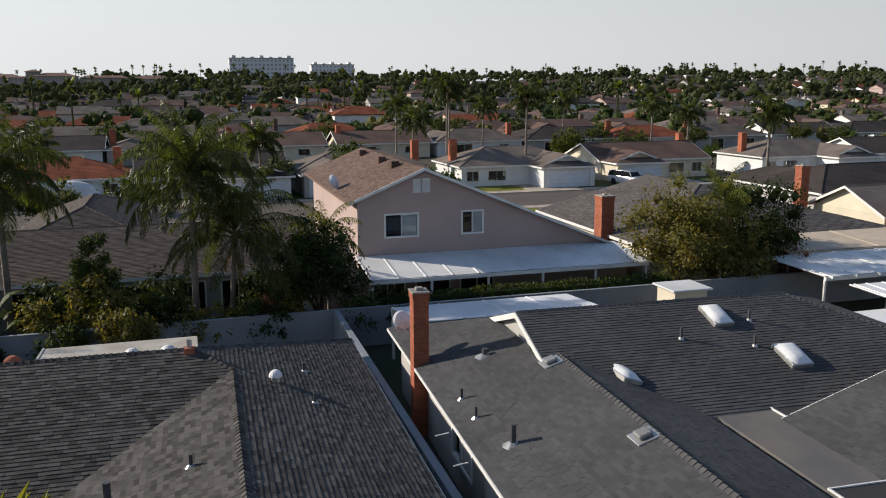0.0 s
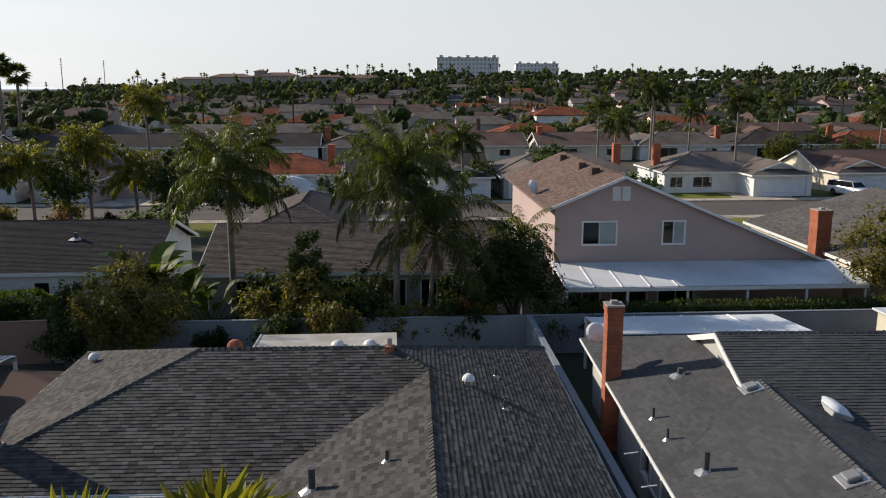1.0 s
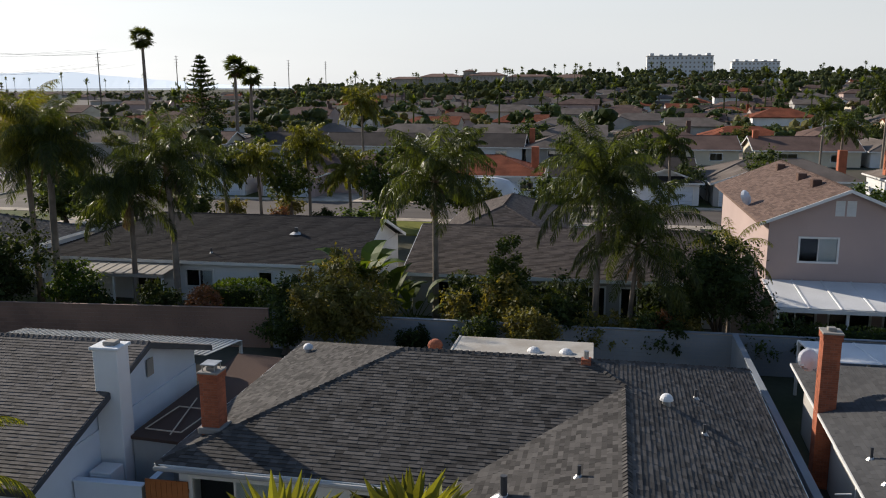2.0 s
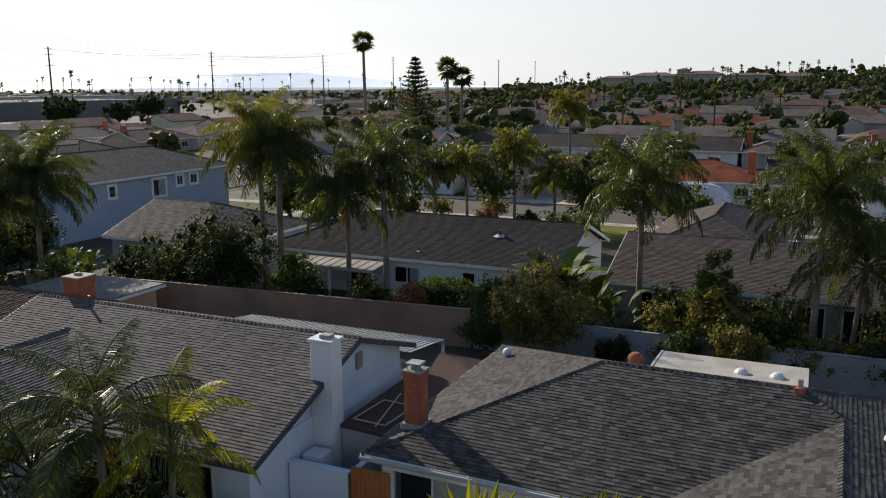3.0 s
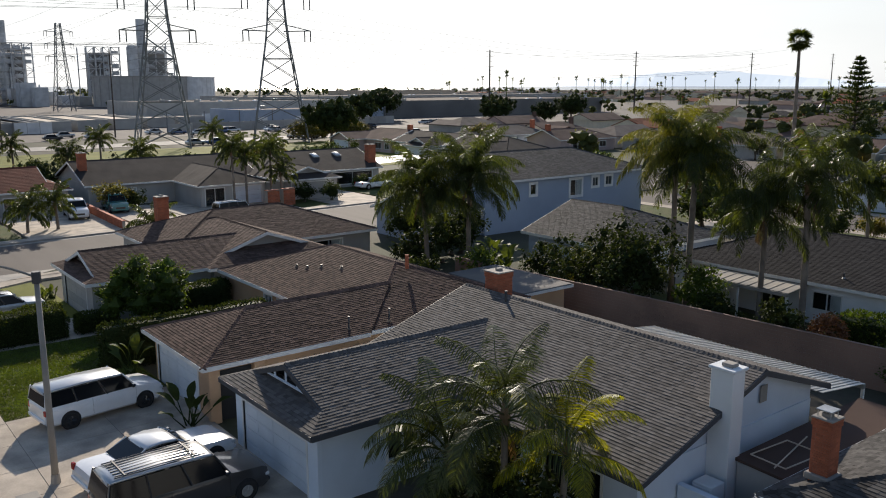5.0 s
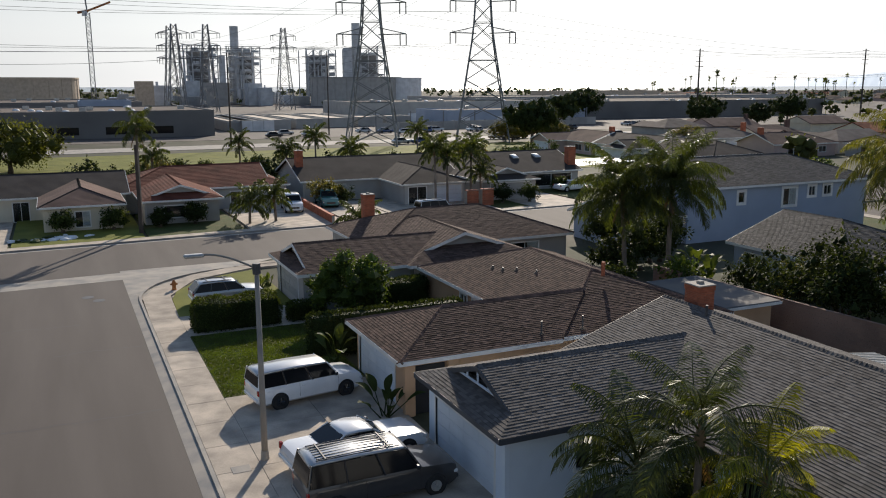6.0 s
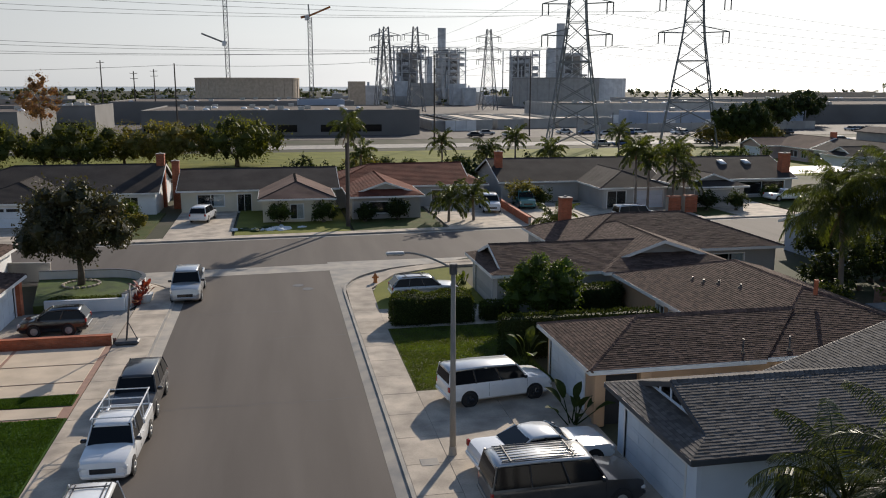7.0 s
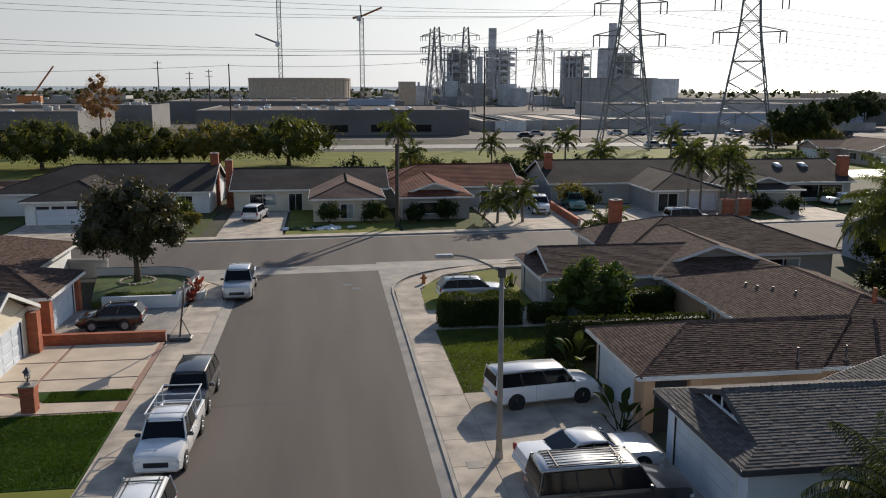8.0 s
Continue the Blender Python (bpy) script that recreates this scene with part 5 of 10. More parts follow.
sheet("lawn", rect(6.1, 13.0, 37.2, 47.7), 0.14, M["lawn_base"], "soil under the clipped lawn", "lawn")
sheet("lawn", [(6.1, 52.2), (13.4, 52.2), (13.4, 64.0), (11, 63.0), (8.5, 61.6), (6.9, 59.3), (6.3, 57.0)], 0.14, M["dry_lawn"], "yellowing corner lawn", "lawn")
sheet("driveway", rect(6.1, 13.4, 47.7, 52.2), 0.145, M["concrete"], "pale concrete side drive", "driveway")


def grass(name, poly_rect, n, material, label, h=0.07, seed=1):
    """Short blades over a rectangle."""
    r = random.Random(seed)
    x0, x1, y0, y1 = poly_rect
    vs, fs = [], []
    for i in range(n):
        x, y = r.uniform(x0, x1), r.uniform(y0, y1)
        a = r.uniform(0, 6.28)
        dx, dy = math.cos(a) * 0.035, math.sin(a) * 0.035
        k = len(vs)
        vs += [(x - dx, y - dy, 0.13), (x + dx, y + dy, 0.13), (x + r.uniform(-0.04, 0.04), y + r.uniform(-0.04, 0.04), 0.14 + h * r.uniform(0.5, 1.3))]
        fs.append((k, k + 1, k + 2))
    single(name, MB().add(vs, fs), material, label, "grass", kind="stuff")


grass("grass", (6.15, 12.9, 37.3, 47.6), 26000, M["lawn"], "short green lawn grass")
# the other side of the street
paving("pavement", -9.3, KERB_L - 0.16, 22.0, 56.0, 2.2, 2.4, M["concrete"], "pale concrete pavement of square panels", "pavement")
sheet("pavement", rect(-9.3, KERB_L - 0.16, -60, 22.0), 0.15, M["concrete"], "pale concrete pavement", "pavement")
sheet("pavement", [(-9.3, 56.0), (KERB_L - 0.16, 56.0), (-7.6, 60.0), (-10.5, 64.0), (-16, 65.0), (-60, cross_y(-60, -1.2)), (-60, cross_y(-60, -2.6)), (-17, 63.8), (-11.5, 62.0), (-9.6, 59.0)], 0.15, M["concrete"],
      "pale concrete pavement round the corner", "pavement")
sheet("lawn", rect(-17, -9.3, 22.0, 29.6), 0.14, M["dry_lawn"], "dry lawn of the next lot", "lawn")
sheet("lawn", rect(-17.5, -9.35, 29.7, 36.9), 0.14, M["turf"], "soil under the dark clipped lawn", "lawn")
grass("grass", (-17.4, -9.4, 29.75, 36.85), 26000, M["turf"], "short dark green lawn grass", seed=4)
drive = sheet("driveway", rect(-17.0, -9.35, 36.9, 47.4), 0.12, M["mortar"], "tan concrete drive panels between brick bands", "driveway")
o = drive.location
for i, (xa, xb) in enumerate(((-17.0, -14.4), (-14.2, -9.65))):
    for ya, yb in ((39.9, 41.5), (41.65, 44.25), (44.4, 47.3)):
        ob = new("slab", MB().box(xa - o.x, ya - o.y, 0.05 - o.z, xb - o.x, yb - o.y, 0.15 - o.z, c=0.008).mesh("slab", M["tan_slab"]))
        ob.parent = drive
ob = new("slab", MB().slab([(x - o.x, y - o.y, 0.15 - o.z) for x, y in ((-17.0, 37.1), (-9.8, 37.1), (-9.8, 38.2), (-13.2, 38.4), (-15.4, 39.6), (-17.0, 39.6))], (0, 0, -0.1)).mesh("slab", M["tan_slab"]))
ob.parent = drive
sheet("lawn", [(-9.45, 38.4), (-9.45, 39.8), (-15.0, 39.8), (-13.0, 38.5)], 0.155, M["turf"], "strip of lawn between the drive panels", "lawn")
grass("grass", (-13.2, -9.5, 38.45, 39.75), 5000, M["turf"], "short green lawn grass in the strip", seed=5)
paving("driveway", -17.0, -9.35, 48.8, 55.0, 0.6, 0.6, M["gutter"], "grey paved driveway", "driveway", z=0.15, gap=0.012)


def block_wall(name, p, q, h, t, material, label, piece=(0.4, 0.2), solo=None, cap=True, z0=0.0):
    """A wall of coursed blocks with recessed joints and a coping, from p to q. solo: the stretch whose blocks are objects of their own."""
    p, q = Vector((*p, 0)), Vector((*q, 0))
    d = (q - p).normalized()
    length = (q - p).length
    m = Matrix.Translation(p) @ Matrix(((d.x, -d.y, 0, 0), (d.y, d.x, 0, 0), (0, 0, 1, 0), (0, 0, 0, 1)))
    mid = p.lerp(q, 0.5)
    w = thing(name, (mid.x, mid.y, 0), label, "wall", kind="structure")
    part("core", MB().box(0, 0.01, z0, length, t - 0.01, h - 0.02, m), M["gutter"], w)
    rest = MB()
    me = MB().box(0.004, 0, 0.004, piece[0] - 0.004, t, piece[1] - 0.004).mesh("block", material)
    rows = int(h / piece[1] + 0.5)
    for k in range(rows):
        s = -(piece[0] / 2 if k % 2 else 0)
        while s < length:
            a, b = max(0, s), min(length, s + piece[0])
            if b - a > 0.05:
                if solo and solo[0] <= a <= solo[1] and b - a > piece[0] - 0.01:
                    ob = new("block", me)
                    ob.parent = w
                    ob.matrix_basis = Matrix.Translation(-Vector(w.location)) @ m @ Matrix.Translation((a, 0, z0 + k * piece[1]))
                else:
                    rest.box(a + 0.004, 0, z0 + k * piece[1] + 0.004, b - 0.004, t, z0 + (k + 1) * piece[1] - 0.004, m)
            s += piece[0]
    if rest.f:
        part("blockwork", rest, material, w)["kind"] = "stuff"
    if cap:
        part("coping", MB().box(-0.02, -0.03, h, length + 0.02, t + 0.03, h + 0.05, m, c=0.012), material, w)
    return w


block_wall("garden_wall", (38.8, 15.6), (38.8, -48.0), 1.85, 0.15, M["block_wall"], "pale blue-grey painted block wall along the back yards", solo=(4.0, 8.0))
block_wall("garden_wall", (36.5, 45.0), (38.8, 15.8), 2.0, 0.15, M["brown_block"], "brown block wall along the back yards", solo=(15.0, 19.0))
block_wall("garden_wall", (8.0, -6.2), (38.6, -6.55), 1.95, 0.2, M["block_wall"], "grey block wall between two houses", solo=(12.0, 16.0))
block_wall("garden_wall", (22.4, 12.45), (21.05, 12.45), 1.7, 0.16, M["sky_tinted_wall"], "short white rendered return of the side-yard wall", piece=(4.0, 1.7))
block_wall("garden_wall", (20.85, 14.6), (20.85, 12.45), 1.7, 0.2, M["sky_tinted_wall"], "low white rendered side-yard wall", piece=(4.0, 1.7))
block_wall("drive_wall", (-17.0, 47.7), (-9.4, 47.7), 0.6, 0.35, M["brick"], "low red brick wall beside the drive", piece=(0.215, 0.075), solo=(4.6, 7.4))

# raised corner garden with its walls
planter = thing("raised_bed", (-12.5, 60, 0), "white-walled raised corner garden with a lawn", "garden bed", kind="structure")
part("soil", MB().slab([(x, y, 0.62) for x, y in [(-15.4, 55.2), (-10.0, 55.2)] + bend(-12.5, 60.0, 2.9, -30, 95, 8) + [(-17.0, 63.0)]], (0, 0, -0.5)), M["lawn"], planter, "green lawn in the bed")
part("front_wall", MB().box(-14.7, 55.0, 0, -9.9, 55.25, 0.95, c=0.02), M["white_wall"], planter)
rim_pts = [(-9.95, 55.3), (-9.5, 56.9)] + bend(-12.6, 60.0, 3.2, -20, 95, 10) + [(-17.0, 63.3)]
for i in range(len(rim_pts) - 1):
    (xa, ya), (xb, yb) = rim_pts[i], rim_pts[i + 1]
    dd = Vector((xb - xa, yb - ya, 0)).normalized()
    m_ = Matrix.Translation((xa, ya, 0)) @ Matrix(((dd.x, -dd.y, 0, 0), (dd.y, dd.x, 0, 0), (0, 0, 1, 0), (0, 0, 0, 1)))
    ln = math.hypot(xb - xa, yb - ya)
    part("curved_wall", MB().box(-0.02, -0.12, 0, ln + 0.02, 0.12, 1.15, m_), M["white_wall"], planter)
    part("coping", MB().box(-0.02, -0.14, 1.15, ln + 0.02, 0.14, 1.19, m_), M["dark_trim"], planter, "thin dark coping")
ring = MB()
for k in range(20):
    a = 2 * math.pi * k / 20
    ring.box(-0.13, -0.1, 0.62, 0.13, 0.1, 0.74, Matrix.Translation((-13.7 + 1.2 * math.cos(a), 60.9 + 1.2 * math.sin(a), 0)) @ pose(0, 0, 0, 0, 0, math.degrees(a) + 90), c=0.03)
part("stone_ring", ring, M["concrete"], planter, "ring of pale stones round the tree")["kind"] = "stuff"
pot = thing("flower_pot", (-8.95, 56.9, 0.15), "white bowl planter with red-leaved plants", "flower pot")
part("bowl", MB().tube([(-8.95, 56.9, 0.15), (-8.95, 56.9, 0.3), (-8.95, 56.9, 0.75)], [0.3, 0.42, 0.6], 14), M["white_wall"], pot)
for ppos, sd in (((-8.95, 56.9, 0.7), 3), ((-9.3, 56.2, 0.2), 4)):
    paddle_plant(ppos, 1.2, "red-leaved cordyline in a pot", 26, sd, "cordyline", M["leaf_crimson"], 0.5)

# basketball stand
hoop = thing("basketball_stand", (-8.4, 47.6, 0.15), "portable basketball stand leaning over the pavement", "basketball hoop")
part("base", MB().box(-9.2, 47.2, 0.15, -7.9, 48.0, 0.36, c=0.08), M["dark_metal"], hoop, "black weighted base")
part("pole", MB().tube([(-8.6, 47.6, 0.3), (-8.1, 46.6, 3.0)], 0.05, 8), M["dark_metal"], hoop)
part("brace", MB().tube([(-8.0, 47.7, 0.3), (-8.35, 47.1, 1.5)], 0.025, 6), M["dark_metal"], hoop)
part("backboard", MB().box(-0.75, -0.02, -0.1, 0.75, 0.03, 0.85, Matrix.Translation((-8.0, 46.3, 2.85)) @ pose(0, 0, 0, 0, 0, 97), c=0.01), M["dark_metal"], hoop, "dark backboard")
part("rim", MB().tube([(-7.75 + 0.23 * math.cos(a / 2), 45.75 + 0.23 * math.sin(a / 2), 3.0) for a in range(14)], 0.012, 5), M["orange_wood"], hoop, "orange hoop rim")

# brick pillar with a lantern
pil = thing("gate_pillar", (-13.4, 37.5, 0.14), "red brick pillar with a black lantern", "pillar")
brick_stack(pil, -13.7, -13.1, 37.2, 37.8, 0.14, 1.35, name="pillar", label="red brick pillar")
lamp_ = part("lantern", MB().tube([(-13.4, 37.5, 1.5), (-13.4, 37.5, 1.56), (-13.4, 37.5, 1.64), (-13.4, 37.5, 1.68)], [0.09, 0.04, 0.04, 0.11], 8), M["dark_metal"], pil, "black lantern")
part("glass", MB().tube([(-13.4, 37.5, 1.68), (-13.4, 37.5, 1.98)], [0.09, 0.13], 6), M["pane"], lamp_, "clear lantern glass")
for k in range(6):
    a = k * math.pi / 3
    part("bar", MB().tube([(-13.4 + 0.1 * math.cos(a), 37.5 + 0.1 * math.sin(a), 1.68), (-13.4 + 0.14 * math.cos(a), 37.5 + 0.14 * math.sin(a), 1.98)], 0.012, 4), M["dark_metal"], lamp_)
part("hood", MB().tube([(-13.4, 37.5, 1.98), (-13.4, 37.5, 2.0), (-13.4, 37.5, 2.12), (-13.4, 37.5, 2.2)], [0.2, 0.18, 0.07, 0.02], 8), M["dark_metal"], lamp_)

# street lamp
LX, LY = 6.36, 30.1
lamp = thing("street_lamp", (LX, LY, 0.15), "concrete street lamp with a long curved arm", "street lamp")
part("base", MB().tube([(LX, LY, 0.15), (LX, LY, 0.5)], [0.17, 0.14], 10), M["gutter"], lamp)
part("pole", MB().tube([(LX, LY, 0.3), (LX, LY, 7.75)], [0.125, 0.085], 10), M["gutter"], lamp, smooth=True)
arm = [(LX - 1.9 * f, LY + 0.3 * f, 7.6 + 0.62 * math.sin(f * 1.65)) for f in [i / 8 for i in range(9)]]
part("arm", MB().tube(arm, 0.04, 6), M["gutter"], lamp)
part("collar", MB().tube([(LX, LY, 7.4), (LX, LY, 7.8)], 0.15, 10), M["dark_metal"], lamp)
part("lamp_head", MB().box(LX - 2.5, LY + 0.16, 8.13, LX - 1.8, LY + 0.44, 8.27, c=0.05), M["metal"], lamp, "small grey lamp head")
hyd = thing("fire_hydrant", (6.75, 59.6, 0.15), "orange fire hydrant at the kerb corner", "hydrant")
part("barrel", MB().tube([(6.75, 59.6, 0.15), (6.75, 59.6, 0.22), (6.75, 59.6, 0.7), (6.75, 59.6, 0.85)], [0.2, 0.14, 0.14, 0.05], 10), M["orange_wood"], hyd)
for s in (-1, 1):
    part("nozzle", MB().tube([(6.75, 59.6, 0.55), (6.75 + s * 0.24, 59.6, 0.55)], 0.07, 8), M["orange_wood"], hyd)
for x, y in ((1.85, 59.2), (1.2, 60.4)):
    single("manhole_cover", MB().tube([(x, y, -0.01), (x, y, 0.008)], 0.4, 18), M["dark_metal"], "round iron manhole cover in the asphalt", "manhole cover")
single("utility_cover", MB().box(5.0, 29.3, 0.14, 5.7, 29.9, 0.162, c=0.01), M["gutter"], "square utility cover in the pavement", "utility cover")

# ---- patio covers and roof fittings ----
def pipe_vent(owner, x, y, z, h=0.45, r=0.045, collar="metal"):
    f = part("vent_pipe", MB().tube([(x, y, z - 0.15), (x, y, z + h)], r, 8), M["dark_metal"], owner, "short roof vent pipe")
    part("flashing", MB().tube([(x, y, z - 0.06), (x, y, z + 0.06)], [r * 3.6, r * 1.4], 8), M[collar], f, "sheet metal flashing")
    return f


def turbine(owner, x, y, z):
    f = part("roof_vent", MB().tube([(x, y, z - 0.2), (x, y, z + 0.18)], 0.13, 10), M["metal"], owner, "round galvanised roof vent")
    part("cowl", MB().dome((x, y, z + 0.16), 0.2, 0.2, 12), M["white_metal"], f)


def skylight(owner, cx, cy, w, l, plane, axis):
    """A domed skylight on a curb, lying on a slope: plane (point, normal)."""
    o_, n_ = plane
    z = o_.z - ((cx - o_.x) * n_.x + (cy - o_.y) * n_.y) / n_.z
    up = n_
    a = Vector((0, 1, 0)) if axis == "y" else Vector((1, 0, 0))
    a = (a - up * a.dot(up)).normalized()
    b = up.cross(a)
    m = Matrix.Translation((cx, cy, z)) @ Matrix(((a.x, b.x, up.x, 0), (a.y, b.y, up.y, 0), (a.z, b.z, up.z, 0), (0, 0, 0, 1)))
    k = part("skylight", MB().box(-l / 2, -w / 2, -0.05, l / 2, w / 2, 0.16, m, c=0.02), M["metal"], owner, "skylight curb")
    d = MB()
    vs, fs = [], []
    for i in range(9):
        for j in range(7):
            u, v = i / 8 * 2 - 1, j / 6 * 2 - 1
            vs.append(m @ Vector((u * l / 2 * 0.95, v * w / 2 * 0.95, 0.15 + 0.16 * (1 - u ** 4) * (1 - v ** 4))))
    fs = [(i * 7 + j, (i + 1) * 7 + j, (i + 1) * 7 + j + 1, i * 7 + j + 1) for i in range(8) for j in range(6)]
    part("dome", d.add(vs, fs), M["white_metal"], k, "milky white acrylic dome", smooth=True)


def on(x, y, plane):
    o_, n_ = plane
    return o_.z - ((x - o_.x) * n_.x + (y - o_.y) * n_.y) / n_.z


P1_WN, P1_S, P1_N = rise(0, 3.45, 2.6, 0, 1, 0.333), rise(0, -5.75, 2.6, 0, -1, 0.333), rise(0, 11.7, 2.6, 0, 1, 0.333)
P2_N, P2_W = rise(0, -7.2, 2.6, 0, 1, 0.333), rise(20.4, 0, 2.6, -1, 0, 0.333)
P2_S = rise(0, -14.35, 2.79, 0, -1, 0.333)
# two houses stand a little askew to the street: turn in degrees, and shift
ASKEW = {h1.name: (-1.3, -0.1, 0.0), h2.name: (-2.6, -0.25, -0.1)}


def on_askew(ob, x, y):
    """Where a place (x, y) of the world lies before its house is turned."""
    a, dx, dy = ASKEW[ob.name]
    p = Matrix.Rotation(-radians(a), 3, "Z") @ Vector((x - dx - ob.location.x, y - dy - ob.location.y, 0))
    return p.x + ob.location.x, p.y + ob.location.y


# fittings of the long hipped house
x, y = on_askew(h1, 24.64, -2.31)
turbine(h1, x, y, on(x, y, P1_S))
for x, y, pl_ in ((26.2, -3.33, P1_S), (23.41, -3.26, P1_S), (19.46, 0.12, P1_WN)):
    x, y = on_askew(h1, x, y)
    pipe_vent(h1, x, y, on(x, y, pl_), 0.3)
x, y = on_askew(h1, 19.31, 1.91)
pipe_vent(h1, x, y, on(x, y, P1_WN), 0.55, 0.09)
x, y = on_askew(h1, 29.83, 10.54)
turbine(h1, x, y, on(x, y, P1_N))
brick_stack(h1, 22.05, 22.6, 10.5, 11.05, 2.5, 4.75)
part("flashing", MB().box(21.95, 10.4, 2.9, 22.7, 11.15, 3.1, c=0.03), M["gutter"], h1, "grey mortar flashing at the chimney foot")
lid = part("chimney_lid", MB().box(22.08, 10.54, 4.98, 22.56, 11.02, 5.02, c=0.01), M["metal"], h1, "flat metal chimney lid")
for px, py in ((22.13, 10.59), (22.51, 10.59), (22.13, 10.97), (22.51, 10.97)):
    part("lid_leg", MB().tube([(px, py, 4.76), (px, py, 4.99)], 0.015, 5), M["metal"], lid)
brick_stack(h1, 25.95, 26.25, -0.1, 0.2, 4.2, 4.62, cap=False)
part("vent_pipe", MB().tube([(26.1, 0.05, 4.5), (26.1, 0.05, 4.85)], 0.08, 8), M["metal"], h1, "short metal flue")
for s, x in ((0, 20.48),):
    part("gutter", MB().box(x - 0.13, 3.6, 2.44, x, 11.7, 2.57, c=0.03), M["grey_wall"], h1, "pale grey rain gutter")
# fittings of the slate house
for x, y, hh, rr in ((26.28, -9.4, 0.25, 0.1), (23.93, -7.8, 0.35, 0.045), (22.4, -7.73, 0.35, 0.045), (20.17, -7.99, 0.55, 0.085)):
    x, y = on_askew(h2, x, y)
    pipe_vent(h2, x, y, on(x, y, P2_N), hh, rr)
for x, y in ((23.7, -10.65), (17.8, -10.47)):
    x, y = on_askew(h2, x, y)
    z = on(x, y, P2_N)
    fall = Matrix.Translation((x, y, z)) @ Matrix.Rotation(-math.atan(0.333), 4, "X")
    f = part("box_vent", MB().box(-0.32, -0.32, 0.0, 0.32, 0.32, 0.05, fall, c=0.01), M["metal"], h2, "square galvanised roof vent")
    part("cowl", MB().box(-0.2, -0.17, 0.05, 0.2, 0.2, 0.17, fall, c=0.03), M["steel"], f, "grey louvred cowl")
for x, y in ((24.2, -15.57), (24.75, -18.61), (23.41, -17.87)):
    x, y = on_askew(h2, x, y)
    pipe_vent(h2, x, y, on(x, y, P2_W), 0.4)
skylight(h2, *on_askew(h2, 23.0, -12.75), 0.65, 1.4, P2_S, "x")
skylight(h2, *on_askew(h2, 25.1, -17.5), 0.75, 1.2, P2_W, "x")
skylight(h2, *on_askew(h2, 22.65, -18.75), 0.8, 1.2, P2_W, "x")
x, y = on_askew(h2, 28.0, -7.6)
brick_stack(h2, x - 0.3, x + 0.3, y - 0.27, y + 0.27, 0.0, 5.25)
dish = part("satellite_dish", MB().tube([(28.7, -7.0, 4.0), (28.64, -7.02, 4.02), (28.54, -7.06, 4.05)], [0.38, 0.32, 0.06], 20), M["white_metal"], h2, "pale round satellite dish")
part("dish_arm", MB().tube([(28.4, -7.5, 3.5), (28.66, -7.1, 3.75), (28.68, -7.0, 4.0)], 0.025, 6), M["metal"], h2)
part("dish_feed", MB().tube([(28.62, -7.02, 3.7), (28.2, -6.75, 3.85), (28.15, -6.72, 3.98)], [0.02, 0.02, 0.05], 6), M["metal"], h2)
for xa in (20.2, 22.2, 17.0):
    part("bracket", MB().tube([(xa, -7.0, 2.45), (xa, -6.6, 2.4)], 0.02, 5), M["trim"], h2)
for x0_, x1_, y0_, y1_ in ((19.95, 20.95, -18.4, -16.6), (14.0, 16.0, -16.4, -14.75)):
    # no hole: a near-black sheet paints the shade down the well
    part("roof_well", MB().box(x0_, y0_, 2.70, x1_, y1_, 2.735), M["dark"], h2, "dark open light well")
    for q in ((x0_ - 0.05, y0_ - 0.05, x1_ + 0.05, y0_), (x0_ - 0.05, y1_, x1_ + 0.05, y1_ + 0.05), (x0_ - 0.05, y0_, x0_, y1_), (x1_, y0_, x1_ + 0.05, y1_)):
        part("well_trim", MB().box(q[0], q[1], 2.7, q[2], q[3], 2.77), M["trim"], h2, "white-painted well edge")


